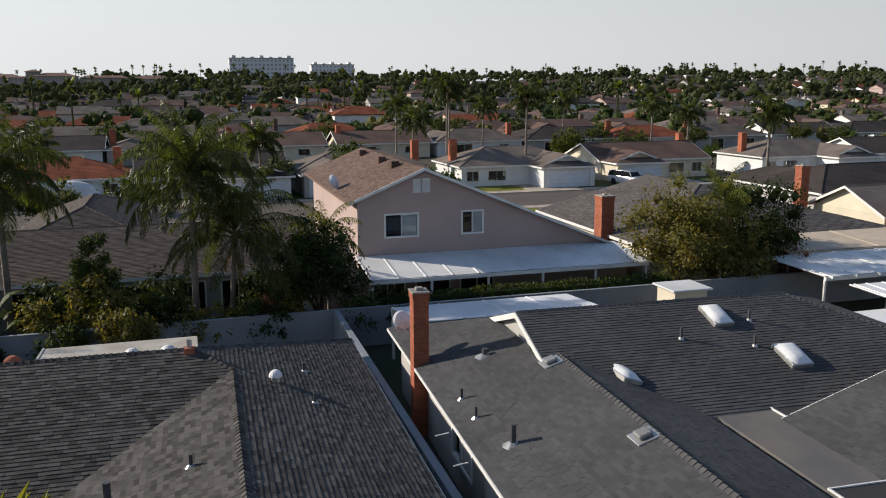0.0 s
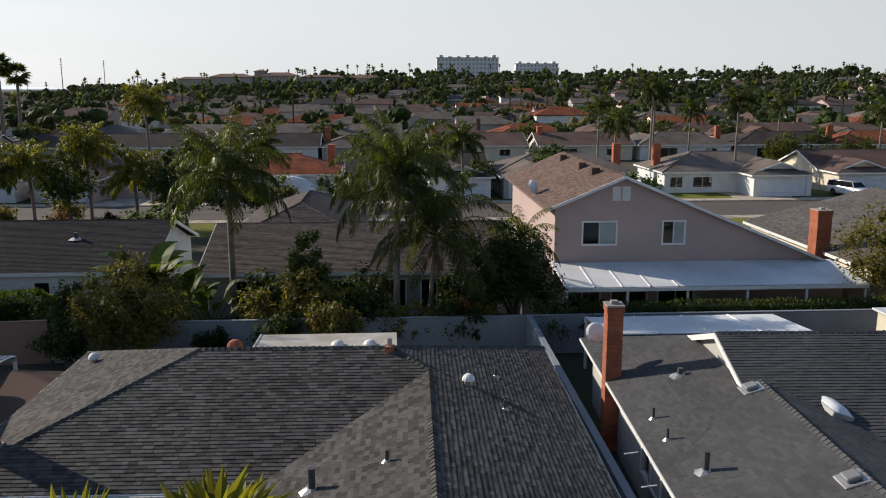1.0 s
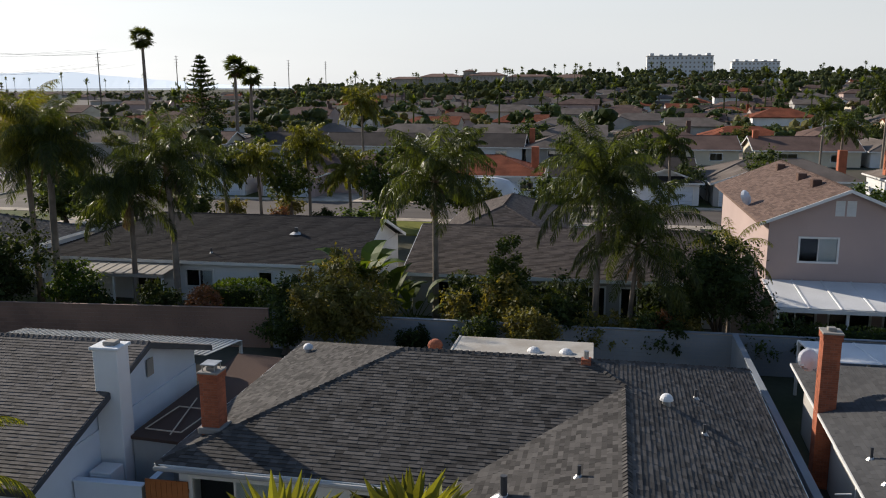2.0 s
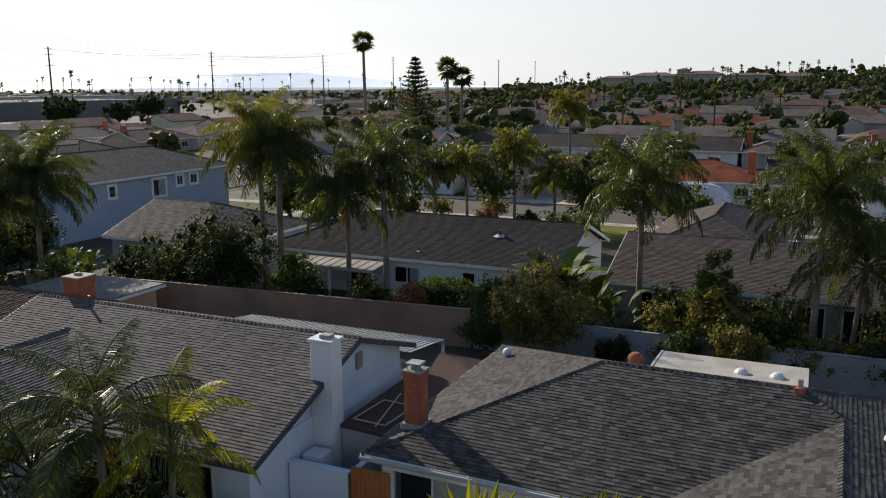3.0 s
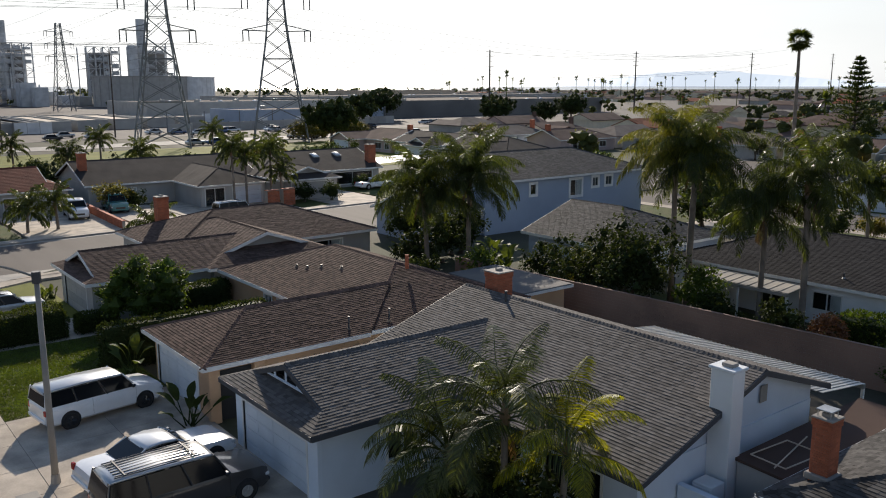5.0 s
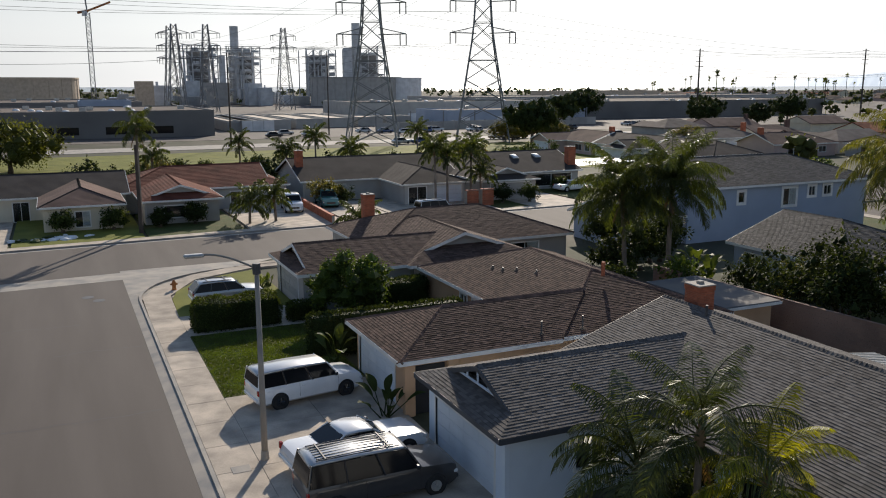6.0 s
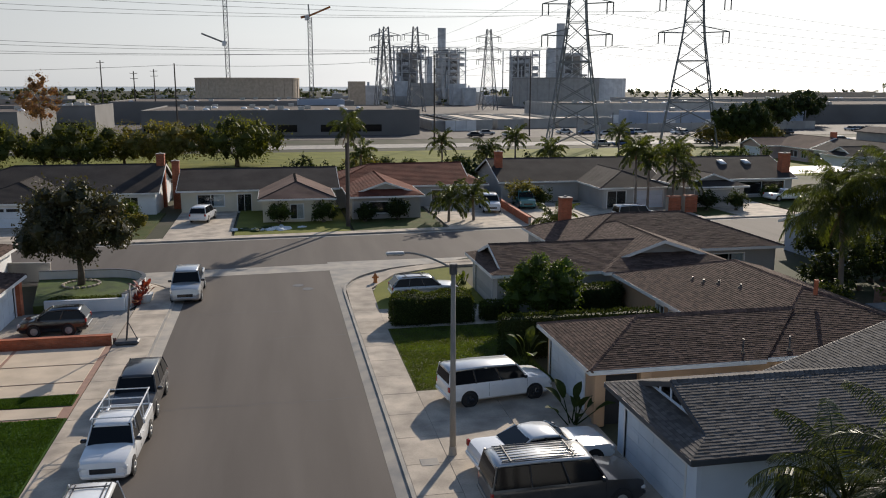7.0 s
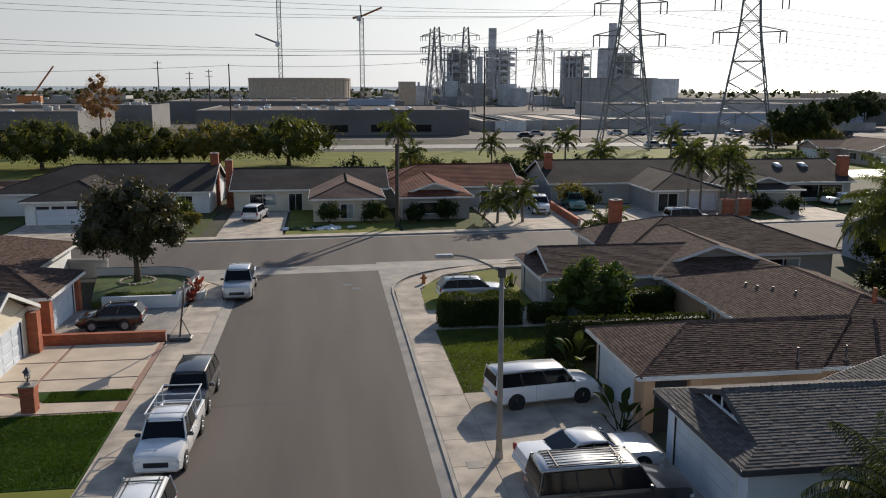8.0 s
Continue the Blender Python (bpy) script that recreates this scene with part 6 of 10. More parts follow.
def patio_cover(name, x0, x1, y0, y1, z_in, z_out, label, material, posts=5, pans=0.3, solid=True, side="W", beams=0):
    """A patio roof of folded pans that falls to its outer edge, with a beam and posts. side: where the posts stand."""
    c = thing(name, ((x0 + x1) / 2, (y0 + y1) / 2, 0), label, "patio cover")

    def z(x):
        f = (x - x0) / (x1 - x0)
        return z_out + (z_in - z_out) * f if side == "W" else z_in + (z_out - z_in) * f
    n = int((y1 - y0) / pans)
    if solid:
        sh = MB()
        vs, fs = [], []
        prof = []
        for i in range(n):
            y = y0 + (y1 - y0) * i / n
            w = (y1 - y0) / n
            b = min(w * 0.1, 0.06)
            prof += [(y, 0.0), (y + w - 2 * b, 0.0), (y + w - 1.7 * b, 0.03), (y + w - 0.3 * b, 0.03)]
        prof.append((y1, 0.0))
        for x in (x0, x1):
            vs += [(x, y, z(x) + h) for y, h in prof]
        m_ = len(prof)
        fs = [(i, i + 1, m_ + i + 1, m_ + i) for i in range(m_ - 1)]
        vs += [(x, y, z(x) - 0.03) for x in (x0, x1) for y in (y0, y1)]
        k = 2 * m_
        fs += [(k, k + 2, k + 3, k + 1)]
        part("roof_pan", sh.add(vs, fs), material, c, "ribbed metal roof pans")
    edge = x0 if side == "W" else x1
    part("beam", MB().box(edge - 0.08, y0, z_out - 0.22, edge + 0.08, y1, z_out - 0.035), M["trim"] if material is M["white_metal"] else material, c)
    for i in range(posts):
        y = y0 + 0.1 + (y1 - y0 - 0.2) * i / max(1, posts - 1)
        part("post", MB().box(edge + 0.1 - 0.06, y - 0.06, 0, edge + 0.1 + 0.06, y + 0.06, z_out - 0.2, c=0.01), M["trim"], c, "white post")
    for i in range(beams):
        y = y0 + 0.3 + (y1 - y0 - 0.6) * i / max(1, beams - 1)
        part("rafter", MB().slab([(x0 - 0.25, y - 0.04, z(x0) + 0.04), (x1, y - 0.04, z(x1) + 0.04), (x1, y + 0.04, z(x1) + 0.04), (x0 - 0.25, y + 0.04, z(x0) + 0.04)], (0, 0, -0.12)), M["trim"], c)
    return c


patio_cover("patio_cover", 42.1, 46.25, -25.0, -8.9, 2.85, 2.4, "long white metal patio cover along the pink house", M["white_metal"], posts=6, pans=1.35)
patio_cover("patio_cover", 32.2, 35.4, -0.2, 5.6, 2.35, 2.2, "weathered off-white patio cover behind the long house", M["dirty_white"], posts=3, pans=5.8, side="E")
patio_cover("patio_cover", 32.7, 36.4, -17.2, -8.6, 2.75, 2.45, "white patio cover behind the slate house", M["white_metal"], posts=4, pans=2.1, side="E")
patio_cover("patio_cover", 29.1, 32.4, 14.4, 24.5, 2.85, 2.45, "grey ribbed metal patio cover behind the white house", M["metal"], posts=4, pans=0.22, side="E")
patio_cover("patio_cover", 44.4, 46.9, 24.5, 31.0, 2.4, 2.2, "weathered grey-brown patio cover in the back yard", M["gutter"], posts=3, pans=0.6)
patio_cover("pergola", 35.4, 40.3, -44.0, -31.3, 2.6, 2.5, "white slatted pergola on square posts", M["white_metal"], posts=4, pans=1.5, beams=9)
patio_cover("patio_cover", 40.5, 44.6, -46.0, -33.2, 2.95, 2.7, "low tan felt-covered patio roof", M["tan_slab"], posts=4, pans=6.0)
patio_cover("pergola", 29.6, 32.9, -42.0, -30.5, 2.7, 2.6, "white pergola beside a cream wall", M["white_metal"], posts=3, pans=0.9, beams=6)
for x, y in ((33.5, 2.2), (33.5, 0.9)):
    single("roof_vent", MB().dome((x, y, 2.27), 0.28, 0.22, 12), M["white_metal"], "round white vent dome on the patio cover", "roof vent")
single("clay_oven", MB().tube([(33.5, 6.3, 0.0), (33.5, 6.3, 2.3)], 0.3, 12).dome((33.5, 6.3, 2.3), 0.33, 0.3, 12), M["brick"], "terracotta garden oven with a domed top", "oven", at=None)
shed = thing("shed", (36.2, -23.4, 0), "small pale flat-roofed garden shed", "shed")
part("wall", MB().box(35.4, -24.3, 0, 37.0, -22.5, 2.35), M["cream_wall"], shed)
part("roof", MB().box(35.2, -24.5, 2.35, 37.2, -22.3, 2.45, c=0.02), M["white_metal"], shed)
lean = thing("lean_to", (29, -31, 0), "low cream lean-to with a white fascia", "shed")
part("wall", MB().box(27.0, -34.0, 0, 30.6, -28.5, 1.95), M["cream_wall"], lean)
part("roof", MB().slab([(26.8, -34.2, 2.1), (30.9, -34.2, 2.0), (30.9, -28.3, 2.0), (26.8, -28.3, 2.1)], (0, 0, -0.12)), M["white_metal"], lean)
annexe = thing("outbuilding", (33.0, 37.0, 0), "low beige outbuilding with a flat brown roof", "shed")
part("wall", MB().box(32.2, 33.6, 0, 35.6, 39.6, 2.25), M["peach_wall"], annexe)
part("roof", MB().box(31.9, 33.2, 2.25, 35.9, 40.0, 2.42, c=0.03), M["felt"], annexe, "weathered brown felt roof")
part("fascia", MB().box(31.86, 33.16, 2.2, 35.94, 33.2, 2.36), M["trim"], annexe, "pale roof edge")
# side yard between the white house and the long house
cover = thing("side_cover", (25.5, 12.9, 0), "low dark brown roof over the side yard", "lean-to")
part("roof", MB().slab([(22.75, 11.9, 2.25), (31.0, 11.9, 2.25), (31.0, 13.9, 2.35), (22.75, 13.9, 2.35)], (0, 0, -0.1)), M["dark_brown"], cover)
for xa in (22.9, 26.5, 30.6):
    part("post", MB().box(xa - 0.05, 12.1, 0, xa + 0.05, 12.2, 2.2), M["wood"], cover)
part("end_wall", MB().box(22.8, 11.95, 0, 22.9, 13.8, 2.2), M["grey_wall"], cover, "grey rendered end wall")
for q in (((23.1, 12.35), (25.0, 12.2)), ((23.2, 13.6), (25.1, 13.45)), ((23.1, 12.35), (23.2, 13.6)), ((25.0, 12.2), (25.1, 13.45)), ((22.9, 12.6), (25.9, 13.2))):
    part("frame_bar", MB().tube([(*q[0], 2.42), (*q[1], 2.42)], 0.025, 5), M["tan_slab"], cover, "thin pale frame leaning on the roof")
sheet("lawn", rect(32.6, 38.6, -5.5, 14.2), 0.02, M["lawn_base"], "rough back lawn behind the long house", "lawn")
sheet("lawn", rect(39.1, 46.0, -5.0, 36.0), 0.02, M["lawn_base"], "shaded back lawn behind the wall", "lawn")
gate = thing("side_gate", (20.95, 11.7, 0), "orange-stained timber side gate", "gate")
for i in range(8):
    part("board", MB().box(20.9, 11.05 + i * 0.165, 0.05, 20.94, 11.205 + i * 0.165, 1.95), M["orange_wood"], gate)
part("rail", MB().box(20.94, 11.05, 1.6, 20.98, 12.35, 1.7), M["orange_wood"], gate)
part("rail", MB().box(20.94, 11.05, 0.4, 20.98, 12.35, 0.5), M["orange_wood"], gate)
# the white house's chimney and fittings
ch = part("chimney", MB().box(22.35, 13.85, 0, 23.0, 14.66, 5.2, c=0.02), M["white_wall"], h0, "white rendered chimney")
part("chimney_cap", MB().box(22.28, 13.78, 5.2, 23.07, 14.73, 5.3, c=0.02), M["white_wall"], ch)
part("flue", MB().box(22.5, 14.0, 5.3, 22.85, 14.4, 5.42, c=0.02), M["gutter"], ch)
part("vent_pipe", MB().tube([(24.43, 26.5, 4.5), (24.43, 26.5, 5.05)], 0.06, 8), M["dark_metal"], h0, "dark vent pipe")
brick_stack(h0, 25.3, 26.2, 28.0, 28.9, 3.4, 5.4)
vent = part("gable_vent", MB().box(25.3, 14.62, 3.3, 25.7, 14.645, 3.9), M["gutter"], h0, "grey gable vent")
ac = thing("water_heater_cabinet", (21.75, 14.1, 0), "white metal utility cabinet by the side wall", "cabinet")
part("body", MB().box(21.4, 13.75, 0, 22.1, 14.45, 1.75, c=0.02), M["white_wall"], ac)
part("door", MB().box(21.37, 13.8, 0.1, 21.4, 14.4, 1.65), M["white_metal"], ac)
# the peach house
for x, y, pl_ in ((19.9, 32.3, rise(0, 31.7, 2.6, 0, -1, 0.333)), (22.17, 32.3, rise(0, 31.7, 2.6, 0, -1, 0.333))):
    pipe_vent(h00, x, y, on(x, y, pl_), 0.6, collar="wood")
for x, y in ((23.34, 42.33), (23.76, 41.44), (23.16, 43.27), (24.15, 39.86)):
    pipe_vent(h00, x, y, on(x, y, rise(20.7, 0, 2.6, -1, 0, 0.333)), 0.16, 0.06, "wood")
part("vent_pipe", MB().tube([(25.9, 36.0, 4.2), (25.9, 36.0, 4.95)], 0.11, 10), M["brick"], h00, "clay flue pipe")
part("porch_pier", MB().box(12.85, 31.85, 0, 13.35, 32.14, 2.5, c=0.03), M["peach_wall"], h00)
part("porch_pier", MB().box(14.9, 31.85, 0, 15.4, 32.14, 2.5, c=0.03), M["peach_wall"], h00)
# the porch's shade is a near-black sheet on the wall
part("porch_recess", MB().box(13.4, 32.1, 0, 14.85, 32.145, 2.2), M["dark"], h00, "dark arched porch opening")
# the corner house and the pink house
brick_stack(h000, 22.6, 23.5, 64.6, 65.4, 2.4, 5.3)
for x, y in ((59.7, -12.2), (53.7, -12.2), (50.2, -12.2)):
    z = 7.72 - 0.415 * 0.7
    part("box_vent", MB().box(x - 0.3, y - 0.25, z - 0.1, x + 0.3, y + 0.25, z + 0.35, c=0.03), M["brown_shingle"], h_pink, "brown boxed roof vent")
part("satellite_dish", MB().tube([(51.6, -8.75, 6.5), (51.55, -8.8, 6.53), (51.5, -8.9, 6.56)], [0.46, 0.38, 0.1], 18), M["white_metal"], h_pink, "pale satellite dish")
part("dish_arm", MB().tube([(52.0, -9.0, 5.9), (51.7, -8.9, 6.5)], 0.03, 6), M["metal"], h_pink)
pipe_vent(h_bb, 50.2, 18.4, on(50.2, 18.4, rise(46.5, 0, 2.6, -1, 0, 0.333)), 0.35, 0.13)
pipe_vent(h_bb, 47.5, 22.9, on(47.5, 22.9, rise(46.5, 0, 2.6, -1, 0, 0.333)), 0.3)
# trailer and neighbours' bits under covers
tarp = thing("covered_boat", (97.0, 12.5, 0), "boat under a crumpled white tarpaulin", "boat")
vs, fs = [], []
for i in range(13):
    for j in range(9):
        u, v = i / 12 * 2 - 1, j / 8 * 2 - 1
        hgt = 2.3 * (1 - abs(v) ** 2.5) * (1 - abs(u) ** 4 * 0.7) + noise.noise(Vector((u * 4, v * 4, 1.0))) * 0.22
        vs.append((97.0 + v * 1.6, 12.5 + u * 4.0, max(0.05, 0.2 + hgt)))
fs = [(i * 9 + j, (i + 1) * 9 + j, (i + 1) * 9 + j + 1, i * 9 + j + 1) for i in range(12) for j in range(8)]
part("tarpaulin", MB().add(vs, fs), M["white_metal"], tarp)
part("hull", MB().box(96.2, 9.0, 0.05, 97.8, 16.0, 0.6, c=0.1), M["white_metal"], tarp)

# turn the two houses as they stand
for ob in (h1, h2):
    a, dx, dy = ASKEW[ob.name]
    ob.location.x, ob.location.y, ob.rotation_euler.z = ob.location.x + dx, ob.location.y + dy, radians(a)

# tar-filled cracks across the street
crack_r = random.Random(6)
for x0, x1, y in ((-5.6, 3.4, 37.3), (-1.0, 3.6, 47.6), (-6.0, 0.5, 53.5), (-5.8, 3.5, 22.0)):
    top_, n_ = [], 40
    for i in range(n_ + 1):
        x = x0 + (x1 - x0) * i / n_
        top_.append((x, y + 0.25 * noise.noise(Vector((x * 0.8, y, 0))) + crack_r.uniform(-0.02, 0.02)))
    vs = [(x, yy + s_ * (0.012 + 0.01 * abs(noise.noise(Vector((x * 3, y, 1))))), 0.004) for x, yy in top_ for s_ in (-1, 1)]
    single("tar_seam", MB().add(vs, [(2 * i, 2 * i + 2, 2 * i + 3, 2 * i + 1) for i in range(n_)]), M["dark_trim"], "thin dark tar seam across the asphalt", "road seam", kind="structure")



# ---- vehicles ----
def paint(name, col, rough=0.25, metal=0.0):
    m = shade(name, col, rough=rough, var=0.04, scale=1.5, fine=8, bump=0, metal=metal)
    b = m.node_tree.nodes["Principled BSDF"]
    b.inputs["Coat Weight"].default_value, b.inputs["Coat Roughness"].default_value = 0.8, 0.05
    return m


PAINT = {"white": paint("white_car_paint", (0.78, 0.79, 0.80)), "black": paint("black_car_paint", (0.012, 0.013, 0.016)),
         "silver": paint("silver_car_paint", (0.48, 0.49, 0.50), 0.3, 0.5), "dark": paint("dark_grey_car_paint", (0.036, 0.035, 0.037), 0.38, 0.1),
         "green": paint("teal_car_paint", (0.05, 0.20, 0.19)), "blue": paint("blue_car_paint", (0.05, 0.10, 0.22))}
CAR_GLASS = shade("tinted_car_glass", (0.010, 0.011, 0.013), rough=0.06, var=0.05, bump=0, sheen=0.22)
RUBBER = shade("tyre_rubber", (0.018, 0.018, 0.018), rough=0.8, var=0.1, bump=0.1)
LENS = shade("clear_lamp_lens", (0.62, 0.64, 0.66), rough=0.1, var=0.05, bump=0)
RED_LENS = shade("red_lamp_lens", (0.35, 0.02, 0.015), rough=0.15, var=0.05, bump=0)


def car(name, at, heading, L, W, H, col, label, hood=1.2, cowl=0.25, cab_end=0.0, belt=1.0, hood_z=0.92, rake=0.55, tail=0.35, boot=0.0, boot_z=0.95, sides=3, rack=0, roof_col=None, rim="metal",
        bed=0.0, ladder=False, group="parked cars", category="car"):
    """A vehicle that looks along +x before it is turned. hood, boot and bed: the lengths of bonnet, boot and load bed; rake and tail: how far the screens lean."""
    t = thing(name, (0, 0, 0), label, category, group)
    pt, rc = PAINT[col], PAINT[roof_col or col]
    h, w, zb = L / 2, W / 2, 0.24
    xc0 = h - hood            # foot of the windscreen
    xc1 = -h + boot + bed     # foot of the rear window
    st = [(h, 0.62, 0.78, 0.40), (h - 0.08, hood_z - 0.16, 0.9, 0.28), (h - 0.3, hood_z - 0.05, 0.97, 0.2), (xc0 + 0.35, hood_z, 1.0, zb), (xc0, belt, 1.0, zb), (0, belt, 1.0, zb)]
    if boot:
        st += [(xc1, belt, 1.0, zb), (-h + 0.35, boot_z, 0.98, zb), (-h + 0.08, boot_z - 0.06, 0.92, 0.3), (-h, boot_z - 0.25, 0.86, 0.42)]
    elif bed:
        st += [(xc1 + 0.02, belt, 1.0, zb), (xc1, belt - 0.02, 1.0, zb), (-h + 0.1, belt - 0.03, 0.99, 0.3), (-h, belt - 0.08, 0.96, 0.42)]
    else:
        st += [(-h + 0.35, belt, 1.0, zb), (-h + 0.08, belt - 0.02, 0.95, 0.3), (-h, belt - 0.12, 0.90, 0.42)]
    mb = MB()
    vs = []
    for x, zt, k, z0 in st:
        ww = w * k
        half = [(ww * 0.86, z0), (ww * 0.97, z0 + 0.1), (ww, z0 + (zt - z0) * 0.45), (ww * 0.985, zt - (zt - z0) * 0.18), (ww * 0.93, zt - 0.015), (ww * 0.6, zt + 0.02), (0, zt + 0.035)]
        vs += [(x, -y, z) for y, z in half] + [(x, y, z) for y, z in half[-2::-1]]
    n = 13
    fs = [(i * n + j, i * n + j + 1, (i + 1) * n + j + 1, (i + 1) * n + j) for i in range(len(st) - 1) for j in range(n - 1)]
    fs += [(i * n + n - 1, i * n, (i + 1) * n, (i + 1) * n + n - 1) for i in range(len(st) - 1)]
    fs += [tuple(range(n)), tuple(range(len(st) * n - 1, (len(st) - 1) * n - 1, -1))]
    mb.add(vs, fs)
    body = part("body", mb, pt, t, smooth=True)
    body.data.set_sharp_from_angle(angle=radians(28))
    # cabin: roof, pillars and glass between belt and roof
    zr = H - 0.05
    xf, xr = xc0 - rake, xc1 + tail
    wr, wb = w * 0.80, w * 0.945
    roof = MB()
    pts = []
    for x, kz, kw in ((xf + 0.06, -0.05, 0.9), (xf - 0.12, 0.0, 0.97), ((xf + xr) / 2, 0.05, 1.0), (xr + 0.15, 0.02, 0.98), (xr - 0.05, -0.05, 0.92)):
        pts += [(x, -wr * kw, zr + kz - 0.03), (x, -wr * kw * 0.86, zr + kz + 0.03), (x, 0, zr + kz + 0.055), (x, wr * kw * 0.86, zr + kz + 0.03), (x, wr * kw, zr + kz - 0.03), (x, 0, zr + kz - 0.06)]
    fs = [(i * 6 + j, (i + 1) * 6 + j, (i + 1) * 6 + (j + 1) % 6, i * 6 + (j + 1) % 6) for i in range(4) for j in range(6)]
    fs += [tuple(range(6)), tuple(range(29, 23, -1))]
    part("roof", roof.add(pts, fs), rc, t, smooth=True)

    def pane(name_, a, b, c, d, inset=0.03, label_=""):
        vs_ = [Vector(v) for v in (a, b, c, d)]
        nrm = (vs_[1] - vs_[0]).cross(vs_[2] - vs_[0]).normalized()
        return part(name_, MB().slab(vs_, -nrm * 0.02), CAR_GLASS, t, label_)

    zbelt = belt - 0.01
    pane("windscreen", (xc0 + 0.02, -wb * 0.93, zbelt), (xc0 + 0.02, wb * 0.93, zbelt), (xf, wr * 0.92, zr), (xf, -wr * 0.92, zr))
    pane("rear_window", (xc1 - 0.0, wb * 0.9, zbelt + 0.06), (xc1 - 0.0, -wb * 0.9, zbelt + 0.06), (xr - 0.02, -wr * 0.88, zr), (xr - 0.02, wr * 0.88, zr))
    for s in (-1, 1):
        for i in range(sides):
            f0, f1 = i / sides, (i + 1) / sides
            g = 0.035
            lo0, lo1 = xc1 + 0.08 + (xc0 - 0.08 - xc1 - 0.08) * f0 + g, xc1 + 0.08 + (xc0 - 0.08 - xc1 - 0.08) * f1 - g
            hi0, hi1 = xr + (xf - xr) * f0 + g, xr + (xf - xr) * f1 - g
            pane("side_window", (lo0, s * wb, zbelt), (lo1, s * wb, zbelt), (hi1, s * wr * 0.99, zr - 0.03), (hi0, s * wr * 0.99, zr - 0.03)) if s < 0 else \
                pane("side_window", (lo1, s * wb, zbelt), (lo0, s * wb, zbelt), (hi0, s * wr * 0.99, zr - 0.03), (hi1, s * wr * 0.99, zr - 0.03))
        for f in [i / sides for i in range(sides + 1)]:
            x0, x1 = xc1 + 0.04 + (xc0 - 0.04 - xc1) * f, xr + (xf - xr) * f
            part("pillar", MB().tube([(x0, s * wb * 0.985, zbelt - 0.02), (x1, s * wr * 0.97, zr)], 0.035, 6), pt if f in (0, 1) else PAINT["black"], t)
        part("door_seam", MB().tube([(xc0 - 0.05, s * w * 1.001, 0.4), (xc0 - 0.05, s * w * 0.985, belt - 0.05)], 0.006, 4), PAINT["black"], body)
        part("door_seam", MB().tube([((xc0 + xc1) / 2, s * w * 1.001, 0.4), ((xc0 + xc1) / 2, s * w * 0.985, belt - 0.05)], 0.006, 4), PAINT["black"], body)
        for x in ((xc0 + xc1) / 2 + 0.12, xc1 + 0.35):
            part("door_handle", MB().box(x, s * w * 0.985, belt - 0.2, x + 0.17, s * (w * 0.985 + 0.03), belt - 0.16, c=0.01), pt, body)
        part("headlight", MB().box(h - 0.28, s * w * 0.55, 0.62, h - 0.03, s * w * 0.93, 0.76, c=0.03), LENS, body, "clear headlight")
        part("tail_light", MB().box(-h - 0.005, s * w * 0.72, 0.72, -h + 0.12, s * w * 0.93, 0.98, c=0.03), RED_LENS, body, "red tail light")
        part("mirror", MB().box(xc0 - 0.28, s * (w * 0.96), belt + 0.02, xc0 - 0.12, s * (w + 0.19), belt + 0.17, c=0.04), PAINT["black"], t, "black door mirror")
        for x in (h - 0.92, -h + 0.98):
            part("wheel_arch", MB().tube([(x, s * w * 0.80, 0.36), (x, s * (w + 0.004), 0.36)], 0.41, 20), PAINT["black"], body, "dark wheel arch")
            wl_ = part("wheel", MB().tube([(x, s * (w * 0.86), 0.335), (x, s * (w + 0.008), 0.335), (x, s * (w + 0.022), 0.335)], [0.335, 0.335, 0.30], 20), RUBBER, t, "black tyre", smooth=False)
            rm = MB().tube([(x, s * (w + 0.01), 0.335), (x, s * (w + 0.03), 0.335)], [0.215, 0.20], 16)
            for k in range(5):
                a = 2 * math.pi * k / 5
                rm.tube([(x, s * (w + 0.032), 0.335), (x + 0.2 * math.cos(a), s * (w + 0.03), 0.335 + 0.2 * math.sin(a))], 0.025, 4)
            part("rim", rm, M["metal"] if rim == "metal" else PAINT["black"], wl_, "spoked rim")
    part("grille", MB().box(h - 0.06, -w * 0.5, 0.5, h + 0.012, w * 0.5, 0.7, c=0.015), PAINT["black"], body, "dark grille")
    part("bumper", MB().box(h - 0.12, -w * 0.82, 0.36, h + 0.05, w * 0.82, 0.5, c=0.03), pt, body)
    part("bumper", MB().box(-h - 0.06, -w * 0.86, 0.4, -h + 0.1, w * 0.86, 0.56, c=0.03), pt, body)
    if rack:
        for s in (-1, 1):
            part("roof_rail", MB().tube([(xr + 0.2, s * wr * 0.8, zr + 0.09), (xf - 0.2, s * wr * 0.8, zr + 0.09)], 0.02, 6), M["dark_metal"], t, "dark roof rail")
        for k in range(rack):
            y = -wr * 0.62 + 1.24 * wr * k / max(1, rack - 1)
            part("rack_bar", MB().box(xr + 0.25, y - 0.02, zr + 0.075, xf - 0.35, y + 0.02, zr + 0.1), M["dark_metal"], t)
        for x in (xr + 0.5, xf - 0.6):
            part("cross_bar", MB().box(x, -wr * 0.82, zr + 0.1, x + 0.05, wr * 0.82, zr + 0.13), M["dark_metal"], t)
